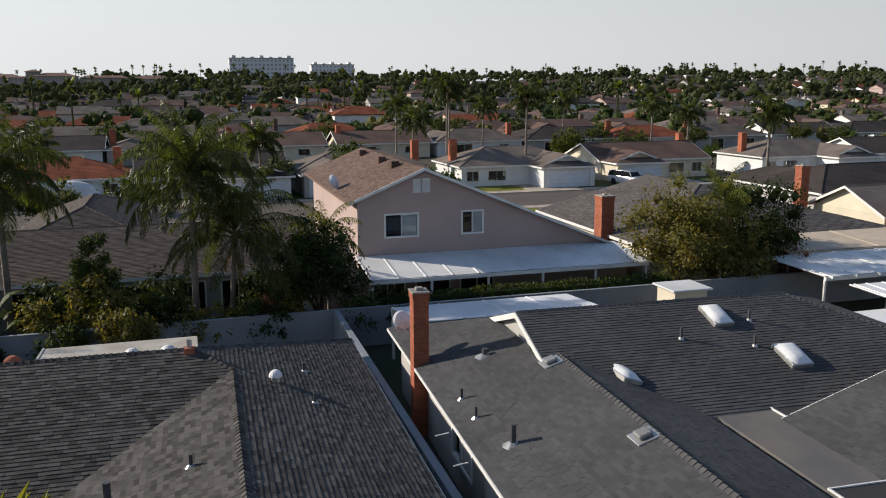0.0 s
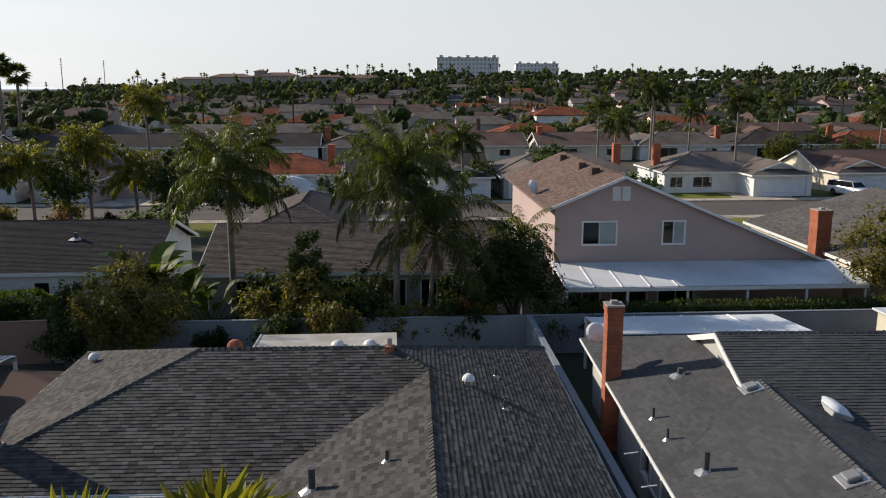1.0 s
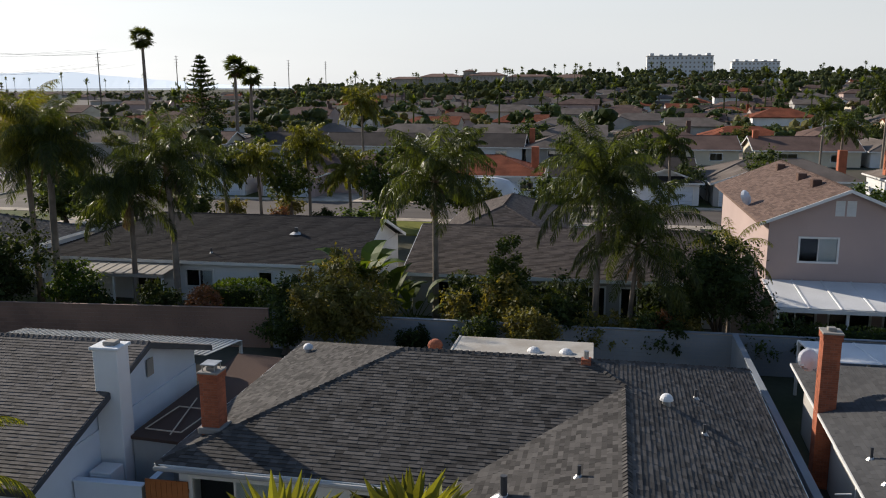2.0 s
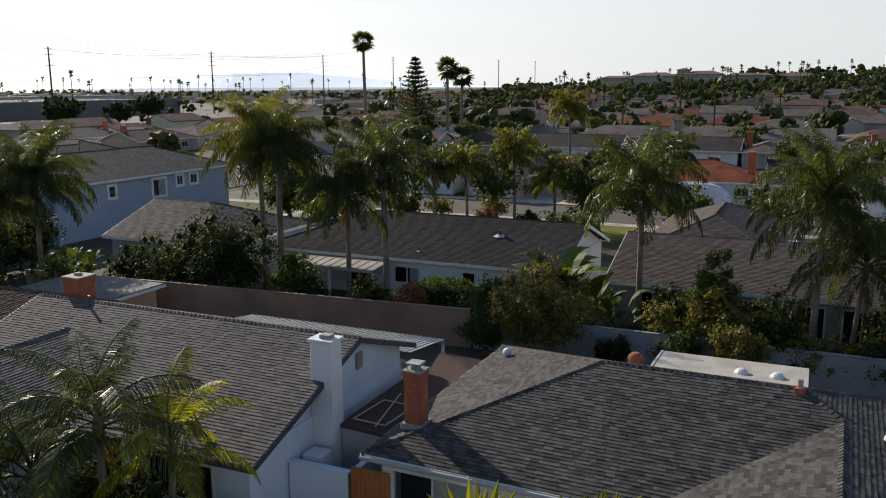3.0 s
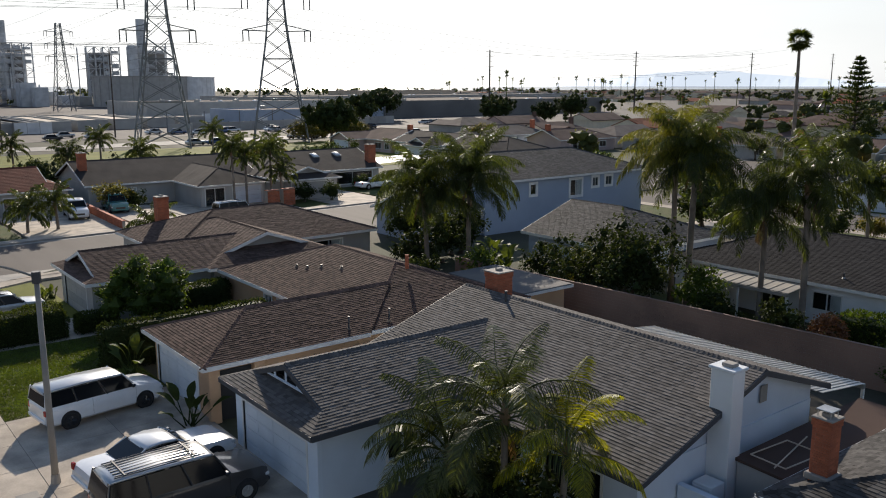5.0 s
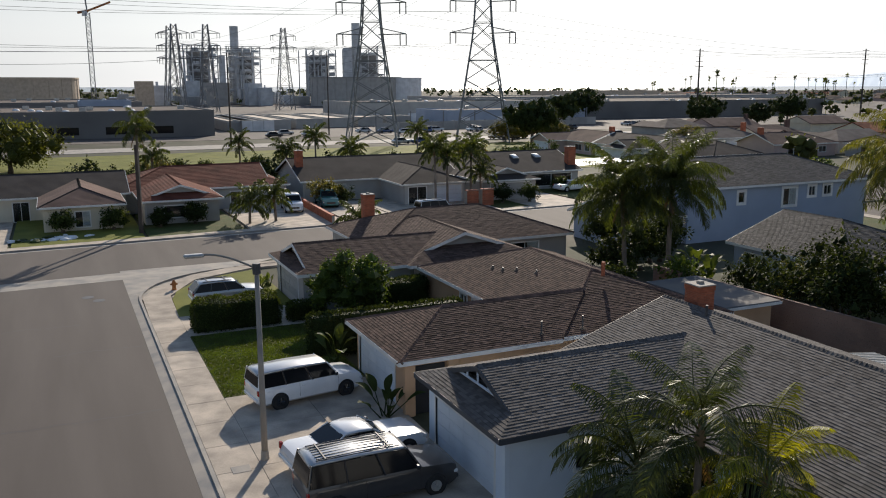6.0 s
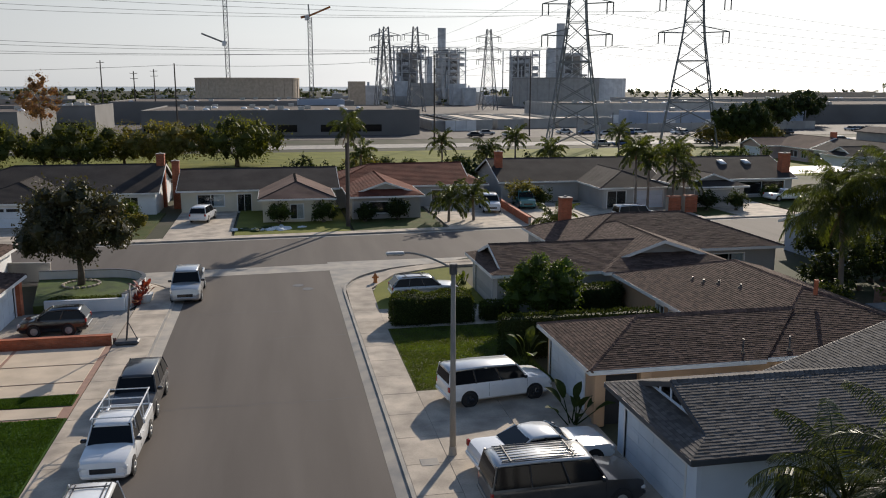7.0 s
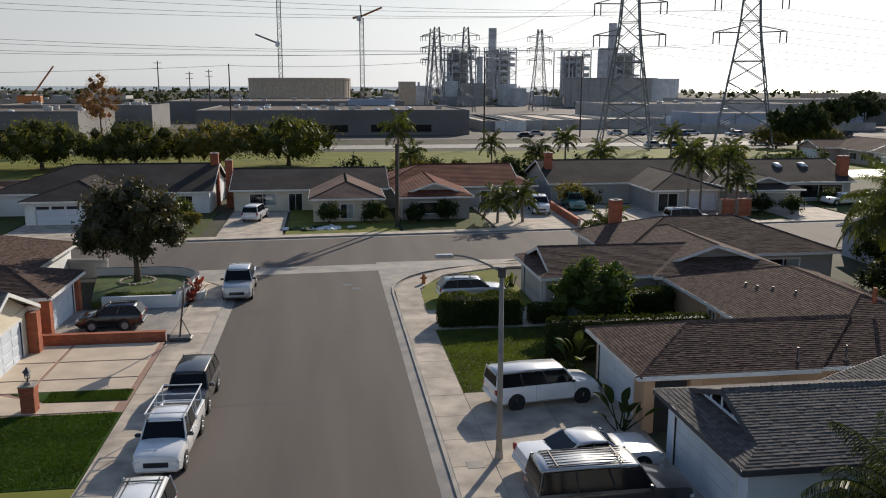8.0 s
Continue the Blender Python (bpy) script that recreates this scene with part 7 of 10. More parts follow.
    if bed:
        part("bed_floor", MB().box(-h + 0.1, -w * 0.82, 0.72, xc1 - 0.08, w * 0.82, belt + 0.035), M["dark"], t, "dark open load bed")
        for s in (-1, 1):
            part("bed_side", MB().box(-h + 0.04, s * w * 0.84, belt - 0.1, xc1 - 0.05, s * w * 0.97, belt + 0.09, c=0.02), pt, t)
        part("tailgate", MB().box(-h - 0.01, -w * 0.9, belt - 0.35, -h + 0.07, w * 0.9, belt + 0.09, c=0.02), pt, t)
    if ladder:
        for s in (-1, 1):
            y = s * w * 0.86
            part("rack_rail", MB().tube([(-h + 0.05, y, H + 0.12), (xf - 0.1, y, H + 0.12)], 0.03, 6), M["white_metal"], t, "white ladder rack rail")
            for x in (-h + 0.3, -h + 1.5, xf - 0.3):
                part("rack_post", MB().tube([(x, y, belt), (x, y * 0.97, H + 0.12)], 0.028, 6), M["white_metal"], t, "white rack post")
        for x in (-h + 0.1, -h + 1.2, xc1 + 0.2, xf - 0.2):
            part("rack_bar", MB().tube([(x, -w * 0.86, H + 0.12), (x, w * 0.86, H + 0.12)], 0.026, 6), M["white_metal"], t, "white rack bar")
    t.matrix_basis = pose(*at, 0, 0, heading)
    return t


D = 0.15  # height of the drives
flex = car("suv", (9.55, 35.95, D), 8, 5.1, 1.92, 1.72, "white", "white boxy estate car with black wheels on the drive", hood=1.25, belt=1.08, hood_z=1.02, rake=0.5, tail=0.12, roof_col="silver", rim="black")
sedan = car("sedan", (9.5, 28.7, D), 6, 5.4, 1.95, 1.42, "white", "white saloon car parked on the concrete drive", hood=1.55, belt=0.95, hood_z=0.93, rake=0.7, tail=0.75, boot=1.2, boot_z=0.97, sides=2)
car("suv", (9.3, 25.75, D), 1, 5.5, 2.0, 1.9, "dark", "dark grey large off-roader with a silver roof rack", hood=1.45, belt=1.12, hood_z=1.08, rake=0.5, tail=0.2, rack=6, roof_col="silver")
car("estate_car", (9.5, 54.9, D), 2, 4.6, 1.8, 1.5, "silver", "silver estate car with roof bars behind the hedge", hood=1.2, belt=0.95, rake=0.65, tail=0.5, rack=2)
car("hatchback", (-13.0, 50.6, D), 181, 3.75, 1.7, 1.5, "black", "small black three-door hatchback on the paved drive", hood=0.95, belt=0.98, hood_z=0.9, rake=0.75, tail=0.4, sides=2)
dsuv = car("suv", (-6.45, 38.2, 0), -91, 4.7, 1.88, 1.66, "dark", "dark grey off-roader parked at the kerb", hood=1.2, belt=1.03, hood_z=1.0, rake=0.55, tail=0.35)
car("pickup_truck", (-6.5, 32.8, 0), -92, 5.3, 1.85, 1.72, "white", "white pickup truck with a white ladder rack", hood=1.4, belt=1.05, hood_z=1.03, rake=0.45, tail=0.1, bed=1.9, sides=2, ladder=True, category="truck")
van = car("suv", (-6.2, 24.55, 0), -91, 4.9, 1.9, 1.82, "white", "white off-roader with roof rails at the kerb", hood=1.3, belt=1.1, hood_z=1.05, rake=0.45, tail=0.2, rack=2)
truck = car("pickup_truck", (-6.35, 59.1, 0), -89, 5.6, 2.0, 1.93, "silver", "silver crew-cab pickup truck at the kerb", hood=1.35, belt=1.2, hood_z=1.15, rake=0.5, tail=0.15, bed=1.5, sides=2, category="truck")
for src, x, y, hd, lb in ((dsuv, -7.9, 91.6, 80, "white and black off-roader on a drive across the street"), (truck, 23.9, 93.3, -97, "white pickup truck on a drive across the street"),
                          (truck, 28.6, 95.4, -95, "old teal pickup truck beside its drive's wall"), (sedan, 62.6, 94.6, 5, "white saloon car by the garage"),
                          (van, 37.5, 83.2, 3, "white van parked along the cross street"), (dsuv, 89.2, -79.0, 88, "dark off-roader at the kerb"),
                          (sedan, 94.5, -86.0, 92, "white saloon car before a garage"), (flex, 93.6, -52.6, 200, "pale people carrier on a drive"), (sedan, 71.0, 3.5, 90, "pale saloon car along the next street")):
    c = copy_thing(src, pose(x, y, D if abs(y - 83) > 2 else 0, 0, 0, hd))
    c["label"] = lb
    coat = "white" if lb.startswith("white pickup") or lb.startswith("white and") else "green" if "teal" in lb else ""
    for ob in c.children_recursive if coat else ():
        if ob.data and ob.data.materials and ob.data.materials[0] in (PAINT["silver"], PAINT["dark"]):
            ob.data = ob.data.copy()
            ob.data.materials[0] = PAINT[coat]



# ---- houses across the cross street ----
def street_house(label, x0, x1, y0, y1, wing, roof, wall, wing_end="hip", openings=(), chim=None, lo="hip", hi="hip", sl=0.34, trim=None, wing_roof=None):
    """A house seen from the street: a main block with its ridge along x, and a wing towards the street."""
    h = dwelling("house", label, [block(x0, x1, y0, y1, "x", lo, hi, sl=sl)] + ([block(*wing, "y", wing_end, "gable", sl=sl, bare="N", cut=0.4, over=rise(0, y0, 2.6, 0, -1, sl))] if wing else []),
                 roof, wall, trim, detail=False, openings=openings, group="houses across the street")
    for ob in h.children:
        if wing_roof and ob.name.startswith("roof") and min(v[1] for v in ob.bound_box) + h.location.y < y0 - 1:
            ob.data.materials[0] = wing_roof
    if chim:
        brick_stack(h, *chim)
    return h


street_house("white house with a dark roof and white garage door", -37.0, -12.9, 96.4, 111.4, (-31.4, -21.8, 89.8, 106.0), M["roof_dark"], M["white_wall"], "hip",
             [(1, "S", -29.9, -24.0, 0, 2.15, "garage", True), (0, "S", -20.5, -17.8, 0.5, 2.1, "win", 0.3), (0, "S", -16.8, -15.2, 0.4, 2.1, "win", 0)], (-13.9, -13.0, 103.2, 104.2, 0, 6.3), "hip", "gable")
street_house("white house with a brown-roofed hipped porch wing", -11.2, 7.0, 97.2, 108.6, (-2.1, 6.0, 88.5, 104.0), M["roof_dark"], M["cream_wall"], "hip",
             [(0, "S", -9.0, -6.0, 0.7, 2.1, "win", 0.4), (0, "S", -4.6, -3.0, 0, 2.1, "win", 0), (1, "S", 1.2, 2.6, 0.4, 2.0, "win", 0.5)], (-12.0, -11.2, 101.5, 102.3, 0, 5.6), "gable", "gable", wing_roof=M["roof_brown"])
street_house("cream house with a weathered brown-red tile roof", 5.2, 25.0, 98.0, 110.4, (7.3, 15.6, 88.9, 106.0), M["roof_rust"], M["grey_wall"], "dutch",
             [(1, "S", 9.6, 13.8, 0.7, 2.0, "win", 0.3), (0, "S", 18.0, 20.4, 0.7, 2.0, "win", 0.3)], hi="dutch")
street_house("grey house with a brick-pillared carport", 26.6, 48.0, 99.3, 112.9, (36.6, 45.5, 91.3, 108.0), M["roof_dark"], M["grey_wall"], "hip",
             [(1, "S", 37.6, 40.0, 0, 2.2, "win", 0), (1, "S", 41.0, 44.6, 0, 2.15, "garage", None), (0, "S", 29.5, 32.5, 0.7, 2.0, "win", 0.4)], (27.2, 28.1, 103.3, 104.2, 2.5, 6.0), lo="gable", hi="gable")
# white walls and garage door coloured grey to paint the eave's shade
hd = street_house("white house with a white dutch gable over the garage", 46.5, 66.0, 97.5, 111.0, (46.8, 55.0, 90.4, 108.0), M["roof_dark"], M["grey_wall"], "dutch",
             [(1, "S", 48.2, 53.8, 0, 2.15, "garage", M["grey_wall"]), (0, "S", 58.0, 64.5, 0.5, 2.2, "win", 0)], (64.6, 65.8, 99.0, 100.0, 0, 5.6), hi="gable")
for x, y in ((57.8, 102.2), (61.3, 102.2)):
    skylight(hd, x, y, 0.9, 1.3, rise(0, 97.5, 2.6, 0, -1, 0.34), "y")
street_house("low house with a brown roof and a brick chimney", -58.0, -37.0, 88.0, 103.0, None, M["roof_brown"], M["grey_wall"], "hip", [(0, "S", -44.0, -40.0, 0.7, 2.0, "win", 0)], (-39.5, -38.6, 97.0, 98.0, 2.5, 6.0))
# garden strips, drives and low things before them
for x0, x1, material, label in ((-37, -31.5, "lawn_base", "green front lawn"), (-31.2, -22.8, "concrete", "concrete driveway"), (-22.5, -12.5, "lawn_base", "patchy front lawn"), (-10.8, -4.6, "concrete", "concrete driveway"),
                                (-4.3, 7.0, "dry_lawn", "dry front lawn"), (7.3, 16.5, "lawn_base", "front lawn"), (17.0, 27.0, "concrete", "pale concrete driveway"), (27.4, 33.0, "concrete", "pale concrete driveway"),
                                (33.2, 46.0, "concrete", "pale concrete driveway"), (46.3, 50.0, "lawn_base", "clipped front lawn"), (50.3, 58.0, "concrete", "concrete driveway"), (58.5, 75.0, "lawn_base", "green front lawn")):
    sheet("driveway" if material == "concrete" else "lawn", [(x0, cross_y(x0, 14.7)), (x1, cross_y(x1, 14.7)), (x1, 98), (x0, 98)], 0.12, M[material], label, "driveway" if material == "concrete" else "lawn")
block_wall("drive_wall", (25.6, 82.5), (26.2, 97.5), 0.9, 0.3, M["brick"], "low brick wall between two drives", piece=(0.43, 0.15))
for i, (x, y) in enumerate(((43.0, 86.9), (45.2, 87.3))):
    block_wall("gate_pier", (x, y), (x + 1.5, y), 2.0, 0.8, M["brick"], "red brick pier by the drive", piece=(0.43, 0.15))
block_wall("garden_wall", (-22.0, 112.0), (-11.5, 112.0), 1.8, 0.2, M["grey_wall"], "grey wall between two lots")
block_wall("garden_wall", (-60.0, 116.5), (78.0, 121.0), 1.9, 0.2, M["brown_block"], "brown block wall behind the row of houses")
patio_cover("carport", 68.5, 79.5, 103.0, 110.5, 2.75, 2.45, "bright white metal carport roof beside the house", M["white_metal"], posts=3, pans=1.4)
# cleared plants and bags on the front lawn
bags = random.Random(3)
for i in range(24):
    x, y = bags.uniform(-5.2, 2.4), bags.uniform(83.6, 86.2)
    mb = MB()
    mb.dome((x, y, 0.1), bags.uniform(0.25, 0.65), bags.uniform(0.12, 0.3), 9, 3)
    mb.v = [(px + bags.uniform(-0.12, 0.12), py + bags.uniform(-0.12, 0.12), pz) for px, py, pz in mb.v]
    single("garden_bag", mb, M["white_metal"] if i % 2 else M["leaf"], "bundled garden sheet on the lawn", "bag", group="garden bags")

# ---- houses on the left of the street ----
hl = dwelling("house", "brown-roofed house with brick pillars and a white garage door", [
    block(-30.0, -15.75, 48.6, 55.7, "x", "hip", "hip"), block(-32.0, -19.0, 54.0, 66.0, "y", "hip", "hip"),
], M["dark_brown"], M["white_wall"], openings=[(0, "E", 50.0, 54.4, 0, 2.15, "garage", None)], wide=(0.25, 0.5))
for y in (49.3, 55.0):
    brick_stack(hl, -16.5, -15.95, y - 0.28, y + 0.28, 0, 2.35, name="pillar", cap=False, label="red brick pillar")
hl2 = dwelling("house", "cream house with a white-trimmed gable over the garage", [
    block(-30.0, -15.85, 38.6, 47.2, "x", "gable", "gable", sl=0.40),
], M["grey_shingle"], M["cream_wall"], openings=[(0, "E", 39.9, 45.4, 0, 2.15, "garage", None)], wide=(0.25, 0.5))
brick_stack(hl2, -16.25, -15.7, 46.1, 46.7, 0, 2.4, name="pillar", cap=False, label="red brick pillar")
block_wall("garden_wall", (-30.0, 66.0), (-16.5, 64.2), 1.5, 0.2, M["grey_wall"], "grey rendered wall beside the corner garden")


# ---- the rows of houses beyond ----
def far_house(at, turn, roof, wall, label, ends=("hip", "hip"), wing_end="dutch", mirror=1, depth=11.0, wide=17.0, chim=True, two=False):
    """A house that faces -y before it is turned: main block, garage wing, door, windows and chimney."""
    s = mirror
    ze = 5.0 if two else 2.6
    main = block(-wide / 2, wide / 2, 0, depth, "x", *ends, ze=ze, sl=0.36)
    wx = sorted((s * 0.5, s * (wide / 2 - 0.2)))
    wing = block(wx[0], wx[1], -4.2, depth * 0.5, "y", wing_end, "gable", ze=2.6, sl=0.36, cut=0.4, bare="N")
    if not two:
        wing["over"] = rise(0, 0, 2.6, 0, -1, 0.36)
    g0, g1 = sorted((s * 1.6, s * (wide / 2 - 1.3)))
    w0, w1 = sorted((-s * 2.2, -s * 4.6))
    v0, v1 = sorted((-s * 5.8, -s * 7.4))
    op = [(1, "S", g0, g1, 0, 2.15, "garage", None), (0, "S", w0, w1, 0.7, 2.0, "win", 0.4), (0, "S", v0, v1, 0.7, 2.0, "win", 0), (0, "N", -5.5, -3.5, 0.8, 2.0, "win", 0.3), (0, "N", 1.5, 4.5, 0.1, 2.1, "win", 0)]
    if two:
        op += [(0, "S", -4.0, -2.4, 3.4, 4.6, "win", 0.4), (0, "S", 2.0, 3.6, 3.4, 4.6, "win", 0)]
    h = dwelling("house", label, [main, wing], roof, wall, None, detail=False, openings=op, group="houses of the tract", plain=True)
    if chim:
        x = -s * (wide / 2 - 1.2)
        part("chimney", MB().box(x - 0.45, depth * 0.5, 2.0, x + 0.45, depth * 0.5 + 0.9, ze + 3.0, c=0.03), M["brick"], h, "red brick chimney")
    m0 = Vector(h.location)
    h.matrix_basis = pose(*at, 0, 0, turn)
    return h, m0


KINDS = [("roof_grey", "white_wall", "white house under a grey shingle roof", ("hip", "hip"), "dutch", 1, False), ("roof_brown", "cream_wall", "cream house under a brown shingle roof", ("gable", "gable"), "dutch", -1, False),
         ("roof_dark", "grey_wall", "grey house under a dark shingle roof", ("gable", "hip"), "hip", 1, False), ("roof_tile", "white_wall", "white house under a terracotta tile roof", ("hip", "hip"), "hip", -1, False),
         ("roof_brown", "pink_wall", "pale house under a brown shingle roof", ("hip", "gable"), "gable", -1, False), ("roof_dark", "white_wall", "white house under a charcoal roof", ("gable", "gable"), "dutch", 1, False),
         ("roof_grey", "cream_wall", "two-storey cream house under a grey roof", ("gable", "gable"), "hip", 1, True), ("roof_grey", "grey_wall", "grey house under a pale shingle roof", ("hip", "hip"), "gable", -1, False)]
PROTO = []
for i, (rm_, wm_, lb, en, we, mi, two) in enumerate(KINDS):
    PROTO.append(far_house((0, 0, 0), 0, M[rm_], M[wm_], lb, en, we, mi, two=two, chim=i % 3 != 2)[0])
lots = random.Random(21)
LOTS = []
for k in range(2):
    sx = 85.5 + 80 * k
    for side in (-1, 1):
        if k == 0 or (k, side) == (1, 1):
            continue
        x = sx + side * 17.5
        y = -40 - 1.15 * x
        top = 62 if k == 0 else (118 if k < 4 else 150)
        while y < top:
            LOTS.append((x, y + lots.uniform(-1, 1), -90 if side == 1 else 90))
            y += 17.8
for y in (-63.0, -81.0, -99.0, -117.0):
    LOTS.append((68.5, y, 90))
for y in (80.0, 97.5, 115.0):
    LOTS.append((103.0, y + 35, -90))
for y in (126.0, 146.0):
    LOTS.append((134.0, y, 180))
ROW = {-137.0: 2, -119.2: 1, -101.4: 5, -83.4: 0, -60.0: 1, -40.1: 0, -20.5: 7, -3.0: 5, 14.5: 3, 31.1: 4, 48.9: 0}
for y in ROW:
    LOTS.append((105.0 if y == -60.0 else 103.0, y, -90))
used = set()
for i, (x, y, turn) in enumerate(LOTS):
    kind = lots.choices(range(8), (3, 3, 3, 0.7 if x < 150 else 1.6, 2, 3, 0.8, 2))[0]
    if x < 110 and y in ROW:
        kind = ROW[y]
    m = pose(x, y, 0, 0, 0, turn + lots.uniform(-2, 2)) @ Matrix.Translation((0, 0, 0))
    if kind not in used:
        used.add(kind)
        PROTO[kind].matrix_basis = m
    else:
        copy_thing(PROTO[kind], m)
for kind in range(8):
    if kind not in used:
        PROTO[kind].matrix_basis = pose(700, -60 + 20 * kind, 0, 0, 0, 90)


def tract(name, spots, roof, wall, label, seed):
    """Far houses in one mesh for the roofs and one for the walls. spots: x, y, degrees."""
    r = random.Random(seed)
    rf2, wl2 = MB(), MB()
    for x, y, turn in spots:
        m2 = pose(x, y, far_ground(x, y), 0, 0, turn)
        s_ = r.choice((-1, 1))
        ze = 5.0 if r.random() < 0.12 else 2.6
        w2 = r.uniform(7.6, 8.8)
        wx = sorted((s_ * 0.5, s_ * (w2 - 0.2)))
        for bx in (dict(x0=-w2, x1=w2, y0=-5.6, y1=5.6, axis="x", lo=r.choice(("hip", "gable")), hi=r.choice(("hip", "gable")), ze=ze, sl=0.36),
                   dict(x0=wx[0], x1=wx[1], y0=-9.8, y1=0.0, axis="y", lo=r.choice(("hip", "dutch", "gable")), hi="gable", ze=2.6, sl=0.36)):
            faces, gables, _ = roof_shape(**bx)
            for f in faces:
                rf2.slab([m2 @ p for p in f], (0, 0, -0.2))
            for g, _, _ in gables:
                g = [m2 @ p for p in g]
                n_in = (g[1] - g[0]).cross(g[2] - g[0]).normalized()
                if n_in.dot(m2.translation + Vector((0, 0, ze)) - g[0]) < 0:
                    n_in = -n_in
                wl2.slab([p + n_in * 0.14 + Vector((0, 0, -0.06)) for p in g], n_in * 0.1)
            wl2.box(bx["x0"] + 0.5, bx["y0"] + 0.5, 0, bx["x1"] - 0.5, bx["y1"] - 0.5, bx["ze"] + 0.05, m2)
        if r.random() < 0.5:
            x2 = -s_ * (w2 - 1.2)
            rf2.box(x2 - 0.45, 0.4, 2, x2 + 0.45, 1.3, ze + 3.0, m2)
    single(name, rf2, roof, label, "roofs", kind="stuff", at=(0, 0, 0))
    single("house_walls", wl2, wall, "pale walls under " + label, "walls", kind="stuff", at=(0, 0, 0))


pool = []
for k in range(1, 9):
    sx = 85.5 + 80 * k
    for side in (-1, 1):
        if (k, side) == (1, -1):
            continue
        x = sx + side * 17.5
        y = -60 - 1.1 * x
        while y < 0.42 * x + 30:
            pool.append((x, y + lots.uniform(-1, 1), (-90 if side == 1 else 90) + lots.uniform(-2, 2)))
            y += 17.8
for x in (146.0, 164.0, 182.0, 200.0, 218.0):
    for y, turn in ((128.0, 180), (150.0, 0), (186.0, 180)):
        pool.append((x + y * 0.05, y, turn))
for i in range(230):
    x, y = lots.uniform(200, 1000), lots.uniform(60, 900)
    if y < 0.42 * x + 30 or y > 1.7 * x or (x < 440 and y > 205):
        continue
    pool.append((round(x / 40) * 40 + lots.uniform(-3, 3), round(y / 18) * 18, lots.choice((-90, 90, 0))))
pool = list({(round(x / 20), round(y / 18)): (x, y, a) for x, y, a in pool}.values())
lots.shuffle(pool)
for i, (rm_, wm_, lb) in enumerate((("roof_grey", "white_wall", "grey shingle roofs of far houses"), ("roof_brown", "cream_wall", "brown shingle roofs of far houses"), ("roof_dark", "white_wall", "dark shingle roofs of far houses"),
                                    ("roof_tile", "cream_wall", "terracotta roofs of far houses"), ("roof_brown", "pink_wall", "faded brown roofs of far houses"), ("roof_grey", "grey_wall", "weathered grey roofs of far houses"))):
    tract("house_roofs", pool[i::6] if i != 3 else pool[i::12], M[rm_], M[wm_], lb, i)
tract("house_roofs", [(388, -22, 90), (360, -36, 90), (326, -47, 90), (322, -62, 90), (296, 38, 90), (246, 22, 90), (228, -46, 90)], M["roof_tile"], M["white_wall"], "bright terracotta roofs beyond the near streets", 9)
# neighbours on the near row to the right of the pink house
dwelling("house", "low house with a brown roof and white fascia", [block(44.2, 61.5, -46.0, -26.4, "x", "hip", "gable", sl=0.25)], M["grey_shingle"], M["cream_wall"], wide=(0.25, 0.5),
         openings=[(0, "W", -33.0, -31.0, 0.8, 2.0, "win", 0)])
stack_f = thing("chimney", (50, -26.3, 0), "tall red brick chimney against the house wall", "chimney")
brick_stack(stack_f, 49.6, 50.6, -26.8, -25.9, 0, 5.1)
hc = dwelling("house", "cream house with a white-trimmed gable and brick chimneys", [block(49.8, 58.2, -64.0, -49.2, "y", "hip", "gable", sl=0.45)], M["roof_grey"], M["cream_wall"], detail=False,
         openings=[(0, "W", -55.0, -53.0, 0.8, 2.0, "win", 0)])
brick_stack(hc, 57.6, 58.4, -48.9, -48.1, 0, 5.7)
brick_stack(hc, 48.9, 49.7, -50.2, -49.4, 0, 4.3)

# roads of the tract
for k in range(7):
    sx = 85.5 + 80 * k
    sheet("road", rect(sx - 5.3, sx + 5.3, -500, 68 if k < 3 else 220), 0.02, M["asphalt"], "grey asphalt street between rows of houses", "road")
    for a, b in ((sx - 7.0, sx - 5.3), (sx + 5.3, sx + 7.0)):
        sheet("pavement", rect(a, b, -500, 66 if k < 3 else 220), 0.13, M["concrete"], "pale concrete pavement of the next street", "pavement")
    if k < 2:
        for side in (-1, 1):
            for y in range(-150, 66, 18):
                sheet("driveway", rect(*sorted((sx + side * 7.0, sx + side * 14.0)), y - 3.5, y + 3.0), 0.11, M["concrete"], "pale concrete driveway", "driveway")
                sheet("lawn", rect(*sorted((sx + side * 7.0, sx + side * 14.0)), y + 3.2, y + 14.0), 0.10, M["lawn_base"] if (y // 18) % 3 else M["dry_lawn"], "front lawn", "lawn")



# ---- trees and shrubs, by where they stand ----
feather_palm((41.2, -0.25, 0), 7.6, "tall dark queen palm behind the back wall", (0.2, -0.1), 0.17, length=4.4, leaf=0.78, pairs=92, key="big", width=0.036, count=46, seed=1, dead=1)
feather_palm((41.4, -1.9, 0), 5.0, "shorter queen palm beside a tall one", (-0.2, -0.3), 0.13, length=3.8, key="big", leaf=0.78, pairs=92, width=0.036, count=34, seed=2, dead=3)
feather_palm((45.2, 8.5, 0), 7.5, "queen palm with a bare pale trunk and hanging seed stalks", (0.1, 0.05), 0.18, length=4.2, key="full", count=40, seed=3, dead=3, leaf=0.95, pods=1)
feather_palm((44.5, 32.6, 0), 9.4, "tall queen palm with golden lower fronds", (0.1, 0.2), 0.19, length=4.5, count=40, leaf=0.95, key="gold", material=M["frond_light"], seed=4, dead=1)
feather_palm((44.3, 31.2, 0), 9.0, "tall queen palm in a group", (-0.1, -0.2), 0.22, length=4.5, key="full", leaf=0.95, count=40, seed=5, dead=2, pods=1)
